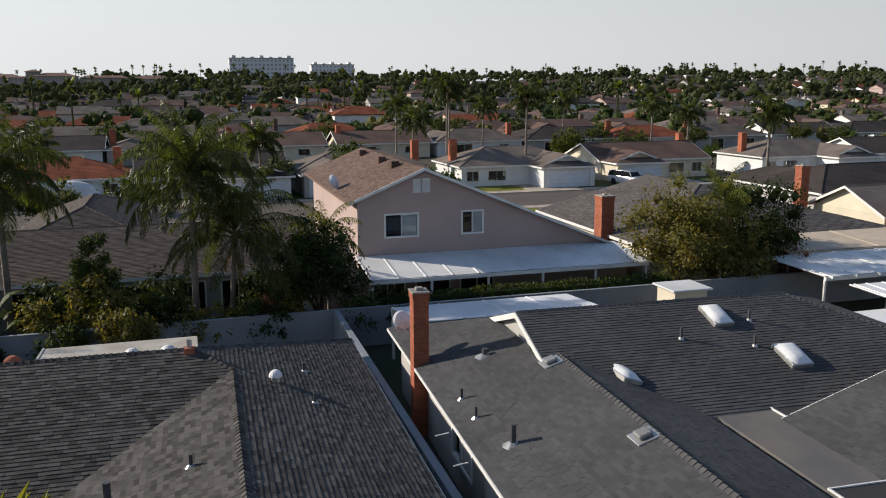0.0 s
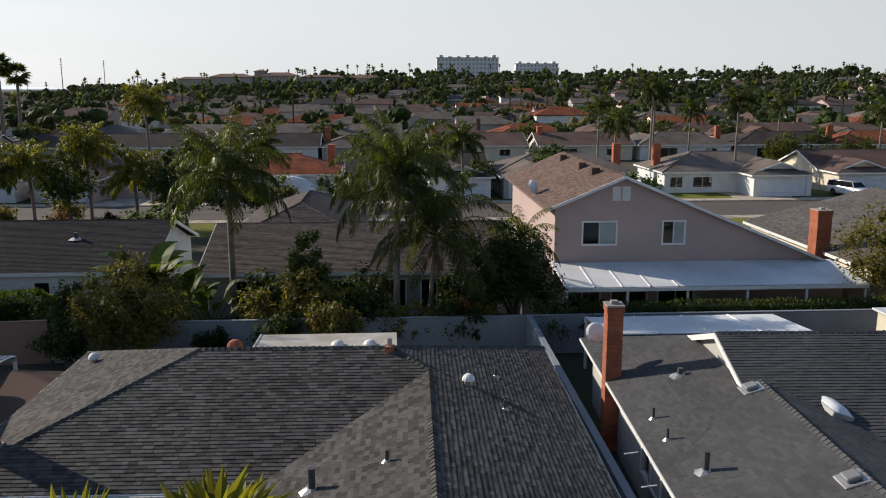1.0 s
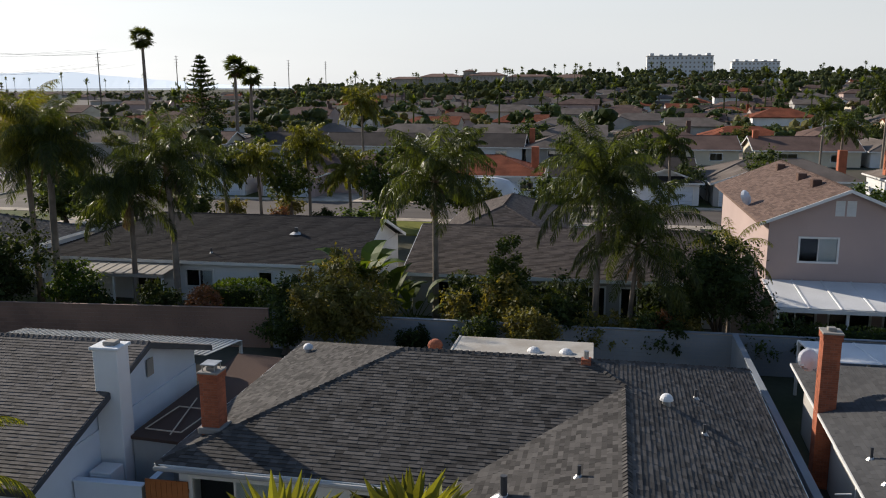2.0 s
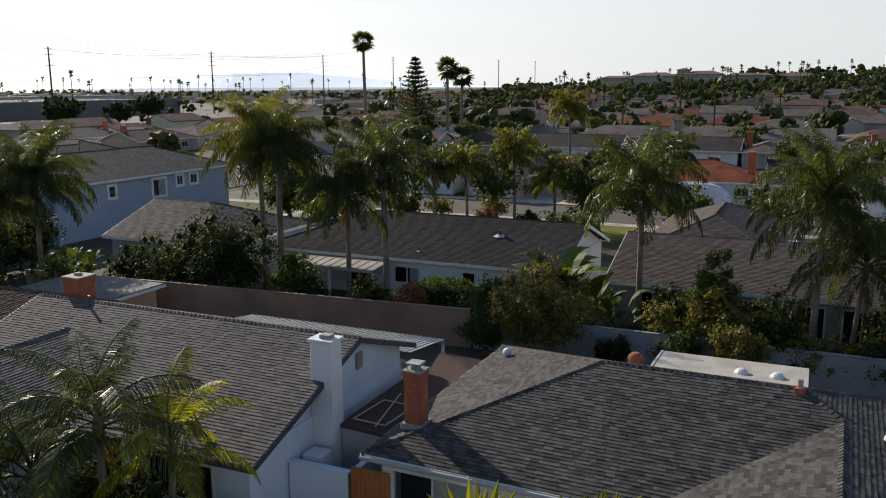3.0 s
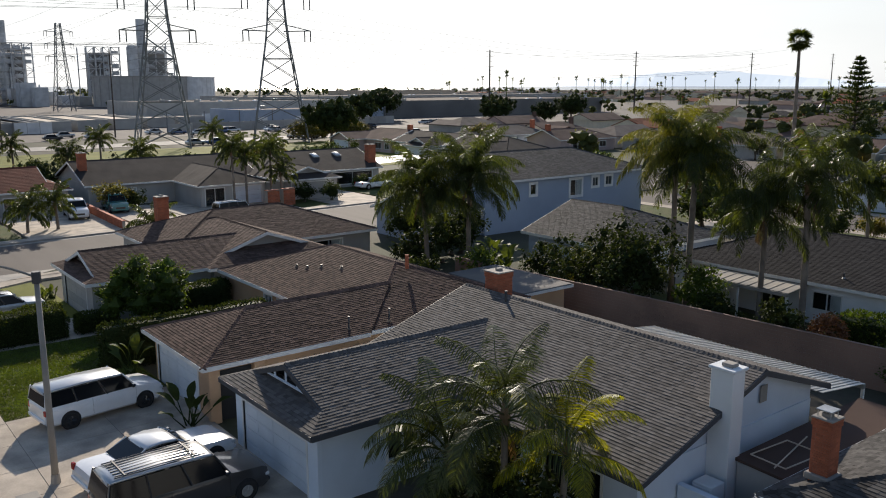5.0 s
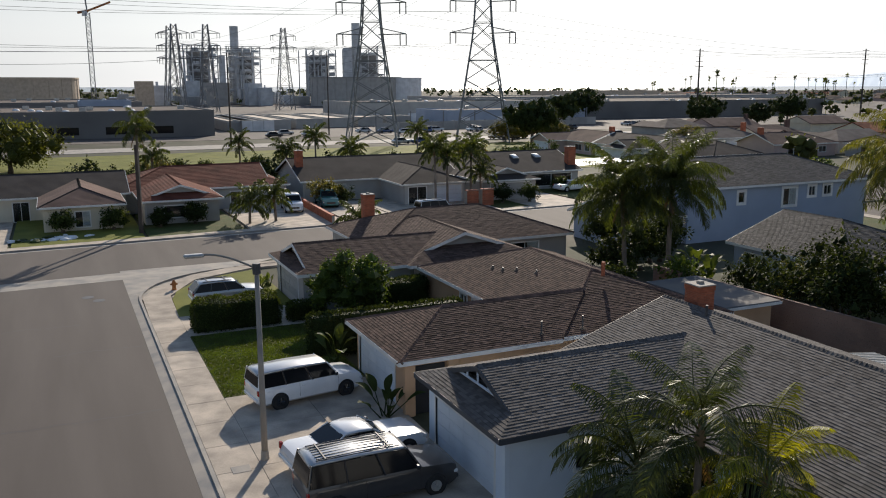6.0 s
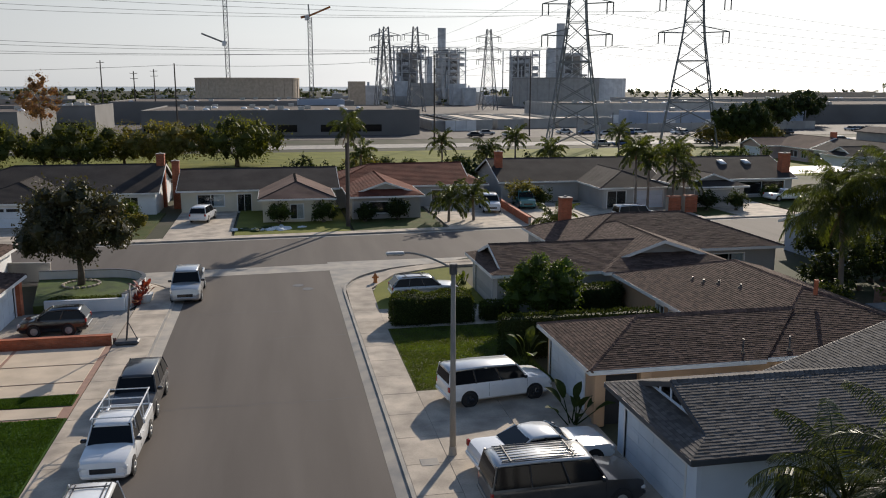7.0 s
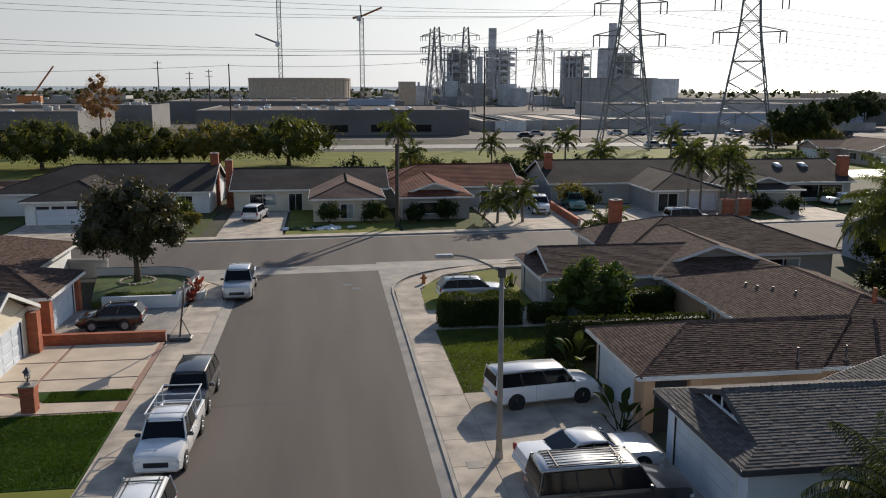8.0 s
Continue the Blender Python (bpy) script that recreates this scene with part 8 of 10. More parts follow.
feather_palm((44.5, 26.3, 0), 6.4, "queen palm in a group by the wall", (0.1, 0.0), 0.17, length=4.1, key="full", leaf=0.95, count=36, seed=6, dead=3, pods=2)
feather_palm((44.8, 23.8, 0), 8.1, "queen palm with a pale trunk by the wall", (-0.2, 0.1), 0.2, length=4.4, key="full", leaf=0.95, count=38, seed=7, dead=3, pods=3)
feather_palm((38.9, 46.4, 0), 6.8, "queen palm with drooping fronds", (0.3, 0.3), 0.19, length=4.8, key="wide", leaf=1.0, pairs=92, width=0.04, count=46, seed=8, dead=4)
feather_palm((36.5, 48.2, 0), 6.0, "queen palm in a dark group", (-0.3, 0.2), 0.19, length=4.8, key="wide", leaf=1.0, pairs=92, width=0.04, count=46, seed=9, dead=4)
for i, (x, y, h) in enumerate(((75.5, 31.2, 5.2), (77.5, 27.0, 6.6), (76.0, 22.5, 4.4), (92.1, 25.6, 10.2), (74.0, 34.0, 4.8), (93.0, 14.0, 5.5), (74.5, -2.5, 5.6), (94.0, -8.0, 6.0))):
    feather_palm((x, y, 0), h, "queen palm along the next street", (0.2 * (i % 3 - 1), 0.15), 0.16, length=3.3, key="gold_far" if i < 4 else "queen_far", material=M["frond_light"] if i < 4 else None, seed=20 + i, dead=0, joined=True, pairs=36, width=0.1)
for i, (x, y, h) in enumerate(((111.6, -34.6, 11.5), (113.5, -35.5, 10.8), (100.5, -41.7, 10.0), (77.4, -60.2, 8.6), (127.1, -31.3, 8.8), (129.6, -77.1, 8.4), (113.9, -74.0, 7.4), (105.0, -28.0, 7.5), (140.0, -50.0, 8.0), (150.0, -70.0, 8.5))):
    feather_palm((x, y, 0), h, "queen palm with a slim pale trunk among the roofs", (0.1, -0.15), 0.17, length=3.3, key="queen_far", count=28, seed=40 + i, dead=0, joined=True, pairs=36, width=0.1)
for i, (x, y, h, mt) in enumerate(((76.5, 34.6, 2.4, "leaf_olive"), (73.6, 28.6, 2.0, "leaf_red"), (78.0, 29.4, 2.8, "leaf_olive"), (74.6, 24.6, 1.8, "leaf_dark"), (95.5, 33.0, 2.6, "leaf_olive"), (96.0, 38.5, 2.2, "leaf_light"))):
    leafy_tree((x, y, 0), h, (h * 0.6, h * 0.65, h * 0.5), "bushy shrub before a house of the next street", M[mt], leaves=1800, size=0.2, seed=500 + i, hollow=0.3, name="shrub", category="shrub")
# in the front garden below the camera
feather_palm((16.0, 17.3, 0), 4.0, "dark green arching feather palm in the front garden", (0.1, 0.1), 0.13, length=3.7, key="front_tall", material=M["frond_mid"], leaf=0.85, pairs=66, width=0.034, hang=0.4, stalk=0.24, plume=0.15, count=20, seed=60, dead=1)
feather_palm((17.0, 15.9, 0), 3.1, "yellow-green feathery palm in the front garden", (0.1, -0.1), 0.12, length=2.9, key="front", material=M["frond_yellow"], leaf=0.65, pairs=66, width=0.036, hang=0.4, stalk=0.22, plume=0.15, count=12, seed=61, dead=0)
feather_palm((15.3, 18.9, 0), 2.4, "low feathery palm in the front garden", (-0.1, 0.1), 0.11, length=3.1, key="front_dark", material=M["frond_mid"], leaf=0.8, pairs=66, width=0.034, hang=0.45, stalk=0.22, plume=0.15, count=24, seed=62, dead=0)
for i, (x, y, h) in enumerate(((15.3, 16.9, 2.7), (16.4, 15.4, 2.3), (14.6, 18.3, 2.0))):
    leafy_tree((x, y, 0), h, (1.2, 1.3, h * 0.48), "dark shrub under the front palms", M["leaf_dark"], leaves=4000, size=0.15, seed=520 + i, hollow=0.3, name="shrub", category="shrub")
fan_palm((13.9, 3.2, 0), 4.1, "bright yellow-green fan palm in the front garden", 0.15, 1.8, 44, 2, skirt=False, material=M["frond_light"])
fan_palm((12.6, 5.0, 0), 4.4, "bright yellow-green fan palm in the front garden", 0.16, 1.85, 44, 1, skirt=False, material=M["frond_light"])
# along the cross street and beyond
feather_palm((7.2, 87.4, 0), 9.6, "tall slim queen palm before the tiled house", (0.1, 0.0), 0.15, length=2.6, count=14, seed=70, dead=2)
for i, (x, y, h) in enumerate(((40.2, 89.6, 6.2), (42.0, 90.2, 5.4), (45.0, 90.0, 5.9), (46.0, 89.2, 3.4), (23.4, 67.8, 2.1), (17.6, 86.0, 1.9), (20.4, 86.4, 2.2), (35.0, 121.5, 6.0), (52.0, 123.0, 6.5), (24.0, 122.0, 5.5))):
    feather_palm((x, y, 0), h, "small queen palm in a front garden", (0.1 * (i % 3 - 1), 0.1), 0.15, length=2.9, key="small_far", leaf=0.6, pairs=42, width=0.07, count=24, seed=80 + i, dead=0, joined=True)
fan_palm((165.9, 93.2, 0), 22.5, "very tall fan palm", 0.35, 2.6, 60, 5)
fan_palm((192.3, 85.0, 0), 17.0, "tall fan palm with a brown skirt", 0.4, 3.0, 60, 6)
fan_palm((198.3, 83.8, 0), 15.0, "tall fan palm with a brown skirt", 0.4, 3.0, 60, 7)

leafy_tree((41.3, 4.1, 0), 5.6, (1.0, 1.05, 2.4), "dark weeping tree over the back wall", M["leaf"], leaves=9000, size=0.16, seed=64, hollow=0.35, clumps=70)
leafy_tree((41.0, 1.2, 0), 3.0, (1.0, 1.3, 1.3), "dark shrub under the palms", M["leaf_dark"], leaves=4000, size=0.16, seed=65, hollow=0.35, name="shrub", category="shrub")
leafy_tree((41.6, -6.2, 0), 6.4, (2.7, 2.8, 2.9), "dense dark green tree behind the back wall", M["leaf_dark"], leaves=14000, size=0.17, seed=1, hollow=0.35)
feather_palm((43.2, -6.9, 0), 4.3, "bright yellow-green palm by the pink house", (0.1, 0), 0.12, length=2.5, key="small_gold", material=M["frond_light"], leaf=0.5, pairs=40, count=18, seed=63, dead=0)
leafy_tree((41.5, -26.6, 0), 7.2, (3.0, 3.2, 3.4), "dense olive-green tree behind the slate house", M["leaf_olive"], leaves=16000, size=0.17, seed=2, hollow=0.4)
leafy_tree((42.3, -32.0, 0), 7.2, (3.0, 3.4, 3.3), "dense dark green tree with russet twigs", M["leaf_dark"], leaves=13000, size=0.17, seed=3, hollow=0.4)
leafy_tree((40.4, -29.2, 0), 5.0, (2.2, 2.4, 2.3), "olive-green shrub under the trees", M["leaf_olive"], leaves=6000, size=0.16, seed=4, hollow=0.35, name="shrub", category="shrub")
leafy_tree((40.2, -33.6, 0), 3.2, (1.4, 1.8, 1.6), "russet shrub with bare twigs", M["leaf_red"], leaves=2500, size=0.14, seed=5, hollow=0.3, name="shrub", category="shrub")
feather_palm((40.2, -28.4, 0), 5.6, "feather palm rising out of a tree", (0, 0), 0.12, length=2.7, key="small_gold", material=M["frond_light"], leaf=0.5, pairs=40, count=16, seed=64, dead=1)
leafy_tree((40.9, 33.2, 0), 6.0, (3.0, 3.5, 2.95), "dense dark green pine-like tree by the wall", M["leaf_dark"], leaves=9000, size=0.22, seed=6, hollow=0.3)
leafy_tree((42.6, 29.0, 0), 3.4, (1.4, 1.6, 1.6), "bright green shrub by the wall", M["leaf_light"], leaves=3000, size=0.2, seed=7, name="shrub", category="shrub")
leafy_tree((41.4, 13.0, 0), 4.4, (2.0, 2.9, 2.2), "yellow-green shrub over the back wall", M["leaf_olive"], leaves=7000, size=0.2, seed=8, hollow=0.3, name="shrub", category="shrub")
leafy_tree((40.6, 15.6, 0), 3.2, (1.6, 2.2, 1.7), "dark green shrub over the back wall", M["leaf"], leaves=5000, size=0.2, seed=9, hollow=0.3, name="shrub", category="shrub")
paddle_plant((43.4, 11.0, 0), 4.2, "tall giant bird-of-paradise clump", 16, 1, material=M["leaf"], spread=0.7)
paddle_plant((43.6, 9.4, 0), 3.8, "tall giant bird-of-paradise clump", 12, 2, material=M["leaf"], spread=0.8)
leafy_tree((37.6, 11.9, 0), 4.9, (1.9, 2.5, 2.4), "tall yellow-green bamboo-like shrub before the wall", M["leaf_olive"], leaves=13000, size=0.15, seed=58, hollow=0.35, clumps=90, name="shrub", category="shrub")
leafy_tree((37.9, 14.6, 0), 2.6, (1.0, 1.4, 1.25), "low shrub with pale flowers before the wall", M["leaf"], leaves=3000, size=0.14, seed=59, name="shrub", category="shrub")
leafy_tree((38.2, 2.6, 0), 3.4, (0.9, 1.6, 1.6), "golden climbing shrub on the wall", M["leaf_olive"], leaves=5000, size=0.14, seed=60, hollow=0.3, name="shrub", category="shrub")
leafy_tree((38.3, 5.2, 0), 2.5, (0.6, 1.3, 1.1), "climbing shrub with bare stems on the wall", M["leaf"], leaves=2000, size=0.14, seed=61, hollow=0.3, name="shrub", category="shrub")
leafy_tree((38.2, 8.3, 0), 1.9, (0.6, 0.9, 0.9), "dark round shrub before the pale wall", M["leaf_dark"], leaves=2500, size=0.13, seed=62, hollow=0.4, name="shrub", category="shrub")
hedge((43.6, 19.0, 0), (1.8, 4.6, 2.0), "rounded light green hedge in the back yard", M["leaf_light"], leaves=4500, leaf=0.16, round_=0.5, seed=1)
paddle_plant((42.8, 12.4, 0), 5.6, "tall bright green banana clump over the back wall", 14, 31, material=M["leaf_light"])
hedge((43.0, 15.4, 0), (1.6, 2.6, 1.6), "rounded light green hedge in the back yard", M["leaf"], leaves=2500, leaf=0.16, round_=0.5, seed=2)
leafy_tree((40.2, 19.8, 0), 2.9, (0.9, 1.1, 1.0), "pale flowering shrub over the brown wall", M["leaf_red"], leaves=1500, size=0.16, seed=10, name="shrub", category="shrub")
leafy_tree((40.0, 6.3, 0), 3.3, (0.9, 1.3, 1.6), "olive climbing shrub over the wall", M["leaf_olive"], leaves=3500, size=0.18, seed=11, hollow=0.3, name="shrub", category="shrub")
leafy_tree((40.0, 3.9, 0), 4.2, (1.0, 1.5, 2.1), "olive climbing shrub with golden leaves", M["leaf_olive"], leaves=4000, size=0.18, seed=12, hollow=0.3, name="shrub", category="shrub")
leafy_tree((40.2, -3.6, 0), 2.5, (0.7, 0.8, 0.8), "red-leaved shrub by the wall", M["leaf_red"], leaves=1200, size=0.18, seed=13, name="shrub", category="shrub")
hedge((40.2, -17.5, 0), (1.0, 15.5, 2.05), "low green hedge on the wall", M["leaf"], leaves=6000, leaf=0.16, seed=3)
for i, (x, y, h, mt) in enumerate(((36.5, 41.5, 2.6, "leaf"), (37.5, 43.2, 3.0, "leaf_light"), (34.4, 46.0, 2.4, "leaf"), (41.5, 41.0, 3.2, "leaf_dark"), (43.0, 38.6, 2.8, "leaf_olive"), (40.5, 51.5, 4.2, "leaf_dark"), 
                                 (35.5, 38.5, 1.9, "leaf"), (43.0, 53.5, 4.0, "leaf_dark"), (37.2, 50.6, 3.4, "leaf_dark"), (47.0, 39.5, 2.6, "leaf_light"))):
    leafy_tree((x, y, 0), h, (h * 0.55, h * 0.6, h * 0.5), "bushy garden shrub in the back yard", M[mt], leaves=2500, size=0.2, seed=100 + i, hollow=0.3, name="shrub", category="shrub")
for i, (x, y) in enumerate(((38.2, 44.0), (39.6, 43.0), (42.5, 47.5))):
    paddle_plant((x, y, 0), 3.4, "banana clump in the back yard", 12, 10 + i, material=M["leaf"])
for i, (x, y, h) in enumerate(((41.0, 56.5, 5.0), (44.0, 53.5, 4.2), (46.5, 40.5, 3.2))):
    leafy_tree((x, y, 0), h, (h * 0.5, h * 0.5, h * 0.45), "dense dark tree beside the blue house", M["leaf_dark"], leaves=4500, size=0.24, seed=160 + i, hollow=0.3)
# front gardens
leafy_tree((15.3, 46.4, 0.1), 4.4, (2.4, 2.3, 1.9), "round clipped bright green tree", M["leaf_light"], trunk_h=0.8, leaves=17000, size=0.14, seed=14, hollow=0.55, clumps=120, core=0.2)
hedge((8.95, 48.9, 0.14), (5.1, 1.8, 1.75), "clipped dark green box hedge", M["leaf"], leaves=9000, leaf=0.11, seed=4, round_=0.28)
hedge((13.2, 48.9, 0.14), (2.4, 1.5, 1.0), "low clipped hedge by the path", M["leaf"], leaves=3500, leaf=0.1, seed=5)
hedge((18.4, 48.2, 0.05), (5.0, 1.6, 2.1), "dark hedge by the house wall", M["leaf_dark"], leaves=5000, leaf=0.14, seed=6)
hedge((15.8, 41.6, 0.05), (9.0, 0.9, 2.3), "dark hedge along the eave", M["leaf_dark"], leaves=6000, leaf=0.14, seed=7)
paddle_plant((12.0, 32.1, 0.1), 2.1, "dark paddle-leaved plant by the garage", 11, 5, material=M["leaf_dark"], spread=0.6)
paddle_plant((12.2, 39.8, 0.1), 2.4, "paddle-leaved plant by the garage", 10, 6, material=M["leaf"], spread=0.8)
leafy_tree((-13.7, 60.9, 0.6), 7.1, (3.75, 3.5, 3.05), "dark bronze-green magnolia tree in the corner garden", M["leaf_bronze"], trunk_h=1.8, trunk_r=0.22, leaves=36000, size=0.23, seed=15, hollow=0.15, core=0.2, clumps=170)
hedge((-12.3, 55.75, 0.6), (4.6, 0.5, 0.35), "low border of green plants along the wall", M["leaf"], leaves=2500, leaf=0.1, seed=8)
for i, (x, y) in enumerate(((13.0, 58.0), (12.2, 57.2))):
    paddle_plant((x, y, 0.1), 1.1, "spiky green plant in a bed", 14, 30 + i, "agave", M["leaf"], 0.4)
leafy_tree((16.2, 17.4, 0), 3.0, (2.3, 2.9, 1.5), "dark bushy undergrowth below the palms", M["leaf_dark"], leaves=6000, size=0.16, seed=63, hollow=0.3, name="shrub", category="shrub")
hedge((19.0, 24.0, 0), (1.6, 3.0, 1.3), "dark shrub under the window", M["leaf_dark"], leaves=2500, leaf=0.14, seed=9, round_=0.4)
hedge((17.5, 13.9, 0), (1.6, 1.2, 1.2), "dark clipped ball shrub by the side wall", M["leaf_dark"], leaves=2500, leaf=0.12, seed=10, round_=0.4)
# undergrowth and hanging plants along the back walls
ug = random.Random(41)
for i in range(26):
    y = -9.5 + i * 1.02 + ug.uniform(-0.3, 0.3)
    if abs(y + 6.2) < 1.2 or 15.0 < y or 5.2 < y < 9.6:
        continue
    h = ug.uniform(2.2, 3.5)
    leafy_tree((ug.uniform(39.3, 40.2), y, 0), h, (ug.uniform(1.0, 1.4), ug.uniform(0.9, 1.4), h * 0.48), "tangled green shrub against the garden wall", M[ug.choice(("leaf", "leaf_dark", "leaf_dark", "leaf_olive"))], leaves=1500, size=0.17, seed=200 + i, hollow=0.3, clumps=34, name="shrub", category="shrub")
for i, (x, y, h, w) in enumerate(((43.4, -3.6, 3.6, 1.7), (43.8, 1.8, 3.4, 1.8), (44.0, 4.6, 3.0, 1.5), (43.6, 6.4, 3.2, 1.5), (42.0, 23.4, 2.6, 1.3), (41.2, 27.0, 2.2, 1.2), (43.4, 33.6, 3.6, 1.7), (40.2, 37.0, 4.6, 2.2), (42.4, 36.2, 4.2, 2.0))):
    leafy_tree((x, y, 0), h, (w, w * 1.1, h * 0.48), "dark dense shrub under the palms", M["leaf_dark"], leaves=2400, size=0.19, seed=240 + i, hollow=0.3, clumps=44, name="shrub", category="shrub")
for i, (x, y) in enumerate(((42.4, 1.0), (42.8, -4.6), (43.0, 5.6), (42.0, 38.6))):
    feather_palm((x, y, 0), 1.2, "young palm among the shrubs", (0.1, 0), 0.1, length=2.2, key="small", leaf=0.5, pairs=44, count=16, seed=300 + i, dead=0, joined=True)
# gardens behind the houses across the street
for i in range(22):
    x = 2 + i * 3.5 + ug.uniform(-1, 1)
    h = ug.uniform(2.6, 5.0)
    leafy_tree((x, 117.5 + 0.06 * x + ug.uniform(-2.5, 2), 0), h, (h * 0.55, h * 0.5, h * 0.46), "dense back-garden shrub behind the row of houses", M[ug.choice(("leaf", "leaf_dark", "leaf_dark", "leaf_olive"))], leaves=1300, size=0.3, seed=320 + i, hollow=0.3, clumps=34, name="shrub", category="shrub")
for i in range(5):
    feather_palm((14 + i * 12.2 + ug.uniform(-4, 4), 119 + 0.5 * i, 0), ug.uniform(2.2, 4.4), "bushy queen palm behind the row of houses", (0.1, 0.1), 0.18, length=3.2, key="queen_far", pairs=36, width=0.1, count=22, seed=350 + i, dead=0, joined=True)
for i in range(16):
    x = 6 + i * 5.0 + ug.uniform(-2, 2)
    h = ug.uniform(2.0, 4.2)
    leafy_tree((x, ug.uniform(124, 140), 0), h, (h * 0.7, h * 0.6, h * 0.46), "rough dark bush at the edge of the field", M[ug.choice(("leaf", "leaf_dark", "leaf_olive"))], leaves=1200, size=0.3, seed=370 + i, hollow=0.3, clumps=34, name="shrub", category="shrub")
# before the houses across the street
for i, (x, y, h, mt) in enumerate(((-15.5, 90.0, 3.2, "leaf"), (-14.0, 88.0, 1.6, "leaf_olive"), (0.0, 88.2, 2.4, "leaf"), (4.6, 88.2, 2.4, "leaf"), (9.0, 88.0, 2.0, "leaf_dark"), (12.5, 88.2, 2.4, "leaf_dark"), (28.5, 95.6, 3.6, "leaf_olive"),
                                 (30.5, 95.0, 2.4, "leaf_dark"), (48.6, 88.6, 2.5, "leaf_dark"), (52.0, 87.9, 2.4, "leaf_dark"), (61.0, 95.5, 2.0, "leaf"), (22.0, 113.0, 4.2, "leaf_dark"), (25.0, 114.0, 5.4, "leaf_dark"), (72.0, 97.0, 4.0, "leaf"))):
    leafy_tree((x, y, 0.05), h, (h * 0.6, h * 0.55, h * 0.5), "dense garden shrub by the house front", M[mt], leaves=2200, size=0.22, seed=130 + i, hollow=0.3, name="shrub", category="shrub")
# the park strip
park = leafy_tree((-33.0, 152.0, 0), 7.9, (9.2, 7.0, 3.8), "broad spreading dark green park tree", M["leaf_park"], trunk_h=1.4, trunk_r=0.35, leaves=10000, size=0.36, core=0.16, seed=16, clumps=90, group="park trees")
park2 = leafy_tree((-19.0, 153.0, 0), 7.6, (8.8, 6.8, 3.65), "broad spreading olive-green park tree", M["leaf_olive"], trunk_h=1.4, trunk_r=0.32, leaves=10000, size=0.36, core=0.16, seed=17, clumps=90, group="park trees")
tr = random.Random(5)
for x, y, s, src in ((-7.0, 153, 1.08, park), (-48, 150, 1.05, park), (-60, 152, 0.95, park2), (-73, 149, 1.1, park), (-86, 152, 1.0, park2), (-40, 158, 0.7, park2), (-27, 160, 0.7, park), (104, 185, 0.7, park2),
                     (118, 190, 0.6, park2), (130, 150, 0.6, park2)):
    copy_thing(src, pose(x, y, 0, 0, 0, tr.uniform(0, 360)) @ Matrix.Scale(s, 4))
# dark round trees by the yards
yard_tree = leafy_tree((102.0, 172.0, 0), 10.4, (7.0, 6.6, 4.3), "dense dark round-headed tree by the yard", M["leaf_dark"], trunk_h=2.6, trunk_r=0.4, leaves=9000, size=0.36, core=0.2, seed=27, clumps=100, group="yard trees")
for x, y, s in ((150, 236, 1.0), (187, 276, 1.15), (176, 262, 1.05), (194, 218, 0.85), (216, 240, 0.9), (206, 206, 0.75), (240, 226, 0.95), (232, 262, 0.9)):
    copy_thing(yard_tree, pose(x, y, 0, 0, 0, tr.uniform(0, 360)) @ Matrix.Scale(s, 4))
leafy_tree((-49.0, 194.0, 0), 17.0, (4.5, 4.5, 6.5), "tall thin tree with dry russet leaves", M["leaf_russet"], trunk_h=4.0, trunk_r=0.35, leaves=3600, size=0.28, seed=18, clumps=70)

# street trees and garden trees of the tract
mid_a = leafy_tree((72.0, 10.0, 0), 5.4, (2.4, 2.4, 2.0), "dense green garden tree", M["leaf_park"], leaves=2600, size=0.27, seed=19, group="garden trees")
mid_b = leafy_tree((95.0, -18.0, 0), 6.2, (2.8, 2.6, 2.5), "dense dark garden tree", M["leaf"], leaves=2600, size=0.29, seed=20, group="garden trees")
mid_c = leafy_tree((96.0, 20.0, 0), 4.4, (2.0, 2.0, 1.8), "small yellow-green garden tree", M["leaf_light"], leaves=2400, size=0.25, seed=21, group="garden trees")
for i in range(50):
    x = tr.uniform(64, 170)
    y = tr.uniform(-1.15 * x, 100)
    if x < 112 and -95 < y < -22:
        x += 52
    if abs((x - 85.5 + 40) % 80 - 40) < 7.5:
        x += 15
    copy_thing((mid_a, mid_b, mid_b, mid_c)[i % 4], pose(x, y, 0, 0, 0, tr.uniform(0, 360)) @ Matrix.Diagonal((tr.uniform(0.8, 1.3), tr.uniform(0.8, 1.3), tr.uniform(0.7, 1.2), 1)))
for x, y, s in ((71.0, 4.0, 0.9), (73.5, 14.0, 1.0), (75.0, 18.0, 0.8), (60.0, 38.0, 1.0), (64.0, 44.0, 1.1), (68.0, 34.0, 0.8)):
    copy_thing(mid_b, pose(x, y, 0, 0, 0, 40 * x) @ Matrix.Scale(s, 4))


ICO = [(0, 0, -1), (0.72, -0.53, -0.45), (-0.28, -0.85, -0.45), (-0.89, 0, -0.45), (-0.28, 0.85, -0.45), (0.72, 0.53, -0.45),
       (0.28, -0.85, 0.45), (-0.72, -0.53, 0.45), (-0.72, 0.53, 0.45), (0.28, 0.85, 0.45), (0.89, 0, 0.45), (0, 0, 1)]
ICO_F = [(0, 1, 2), (1, 0, 5), (0, 2, 3), (0, 3, 4), (0, 4, 5), (1, 5, 10), (2, 1, 6), (3, 2, 7), (4, 3, 8), (5, 4, 9),
         (1, 10, 6), (2, 6, 7), (3, 7, 8), (4, 8, 9), (5, 9, 10), (6, 10, 11), (7, 6, 11), (8, 7, 11), (9, 8, 11), (10, 9, 11)]


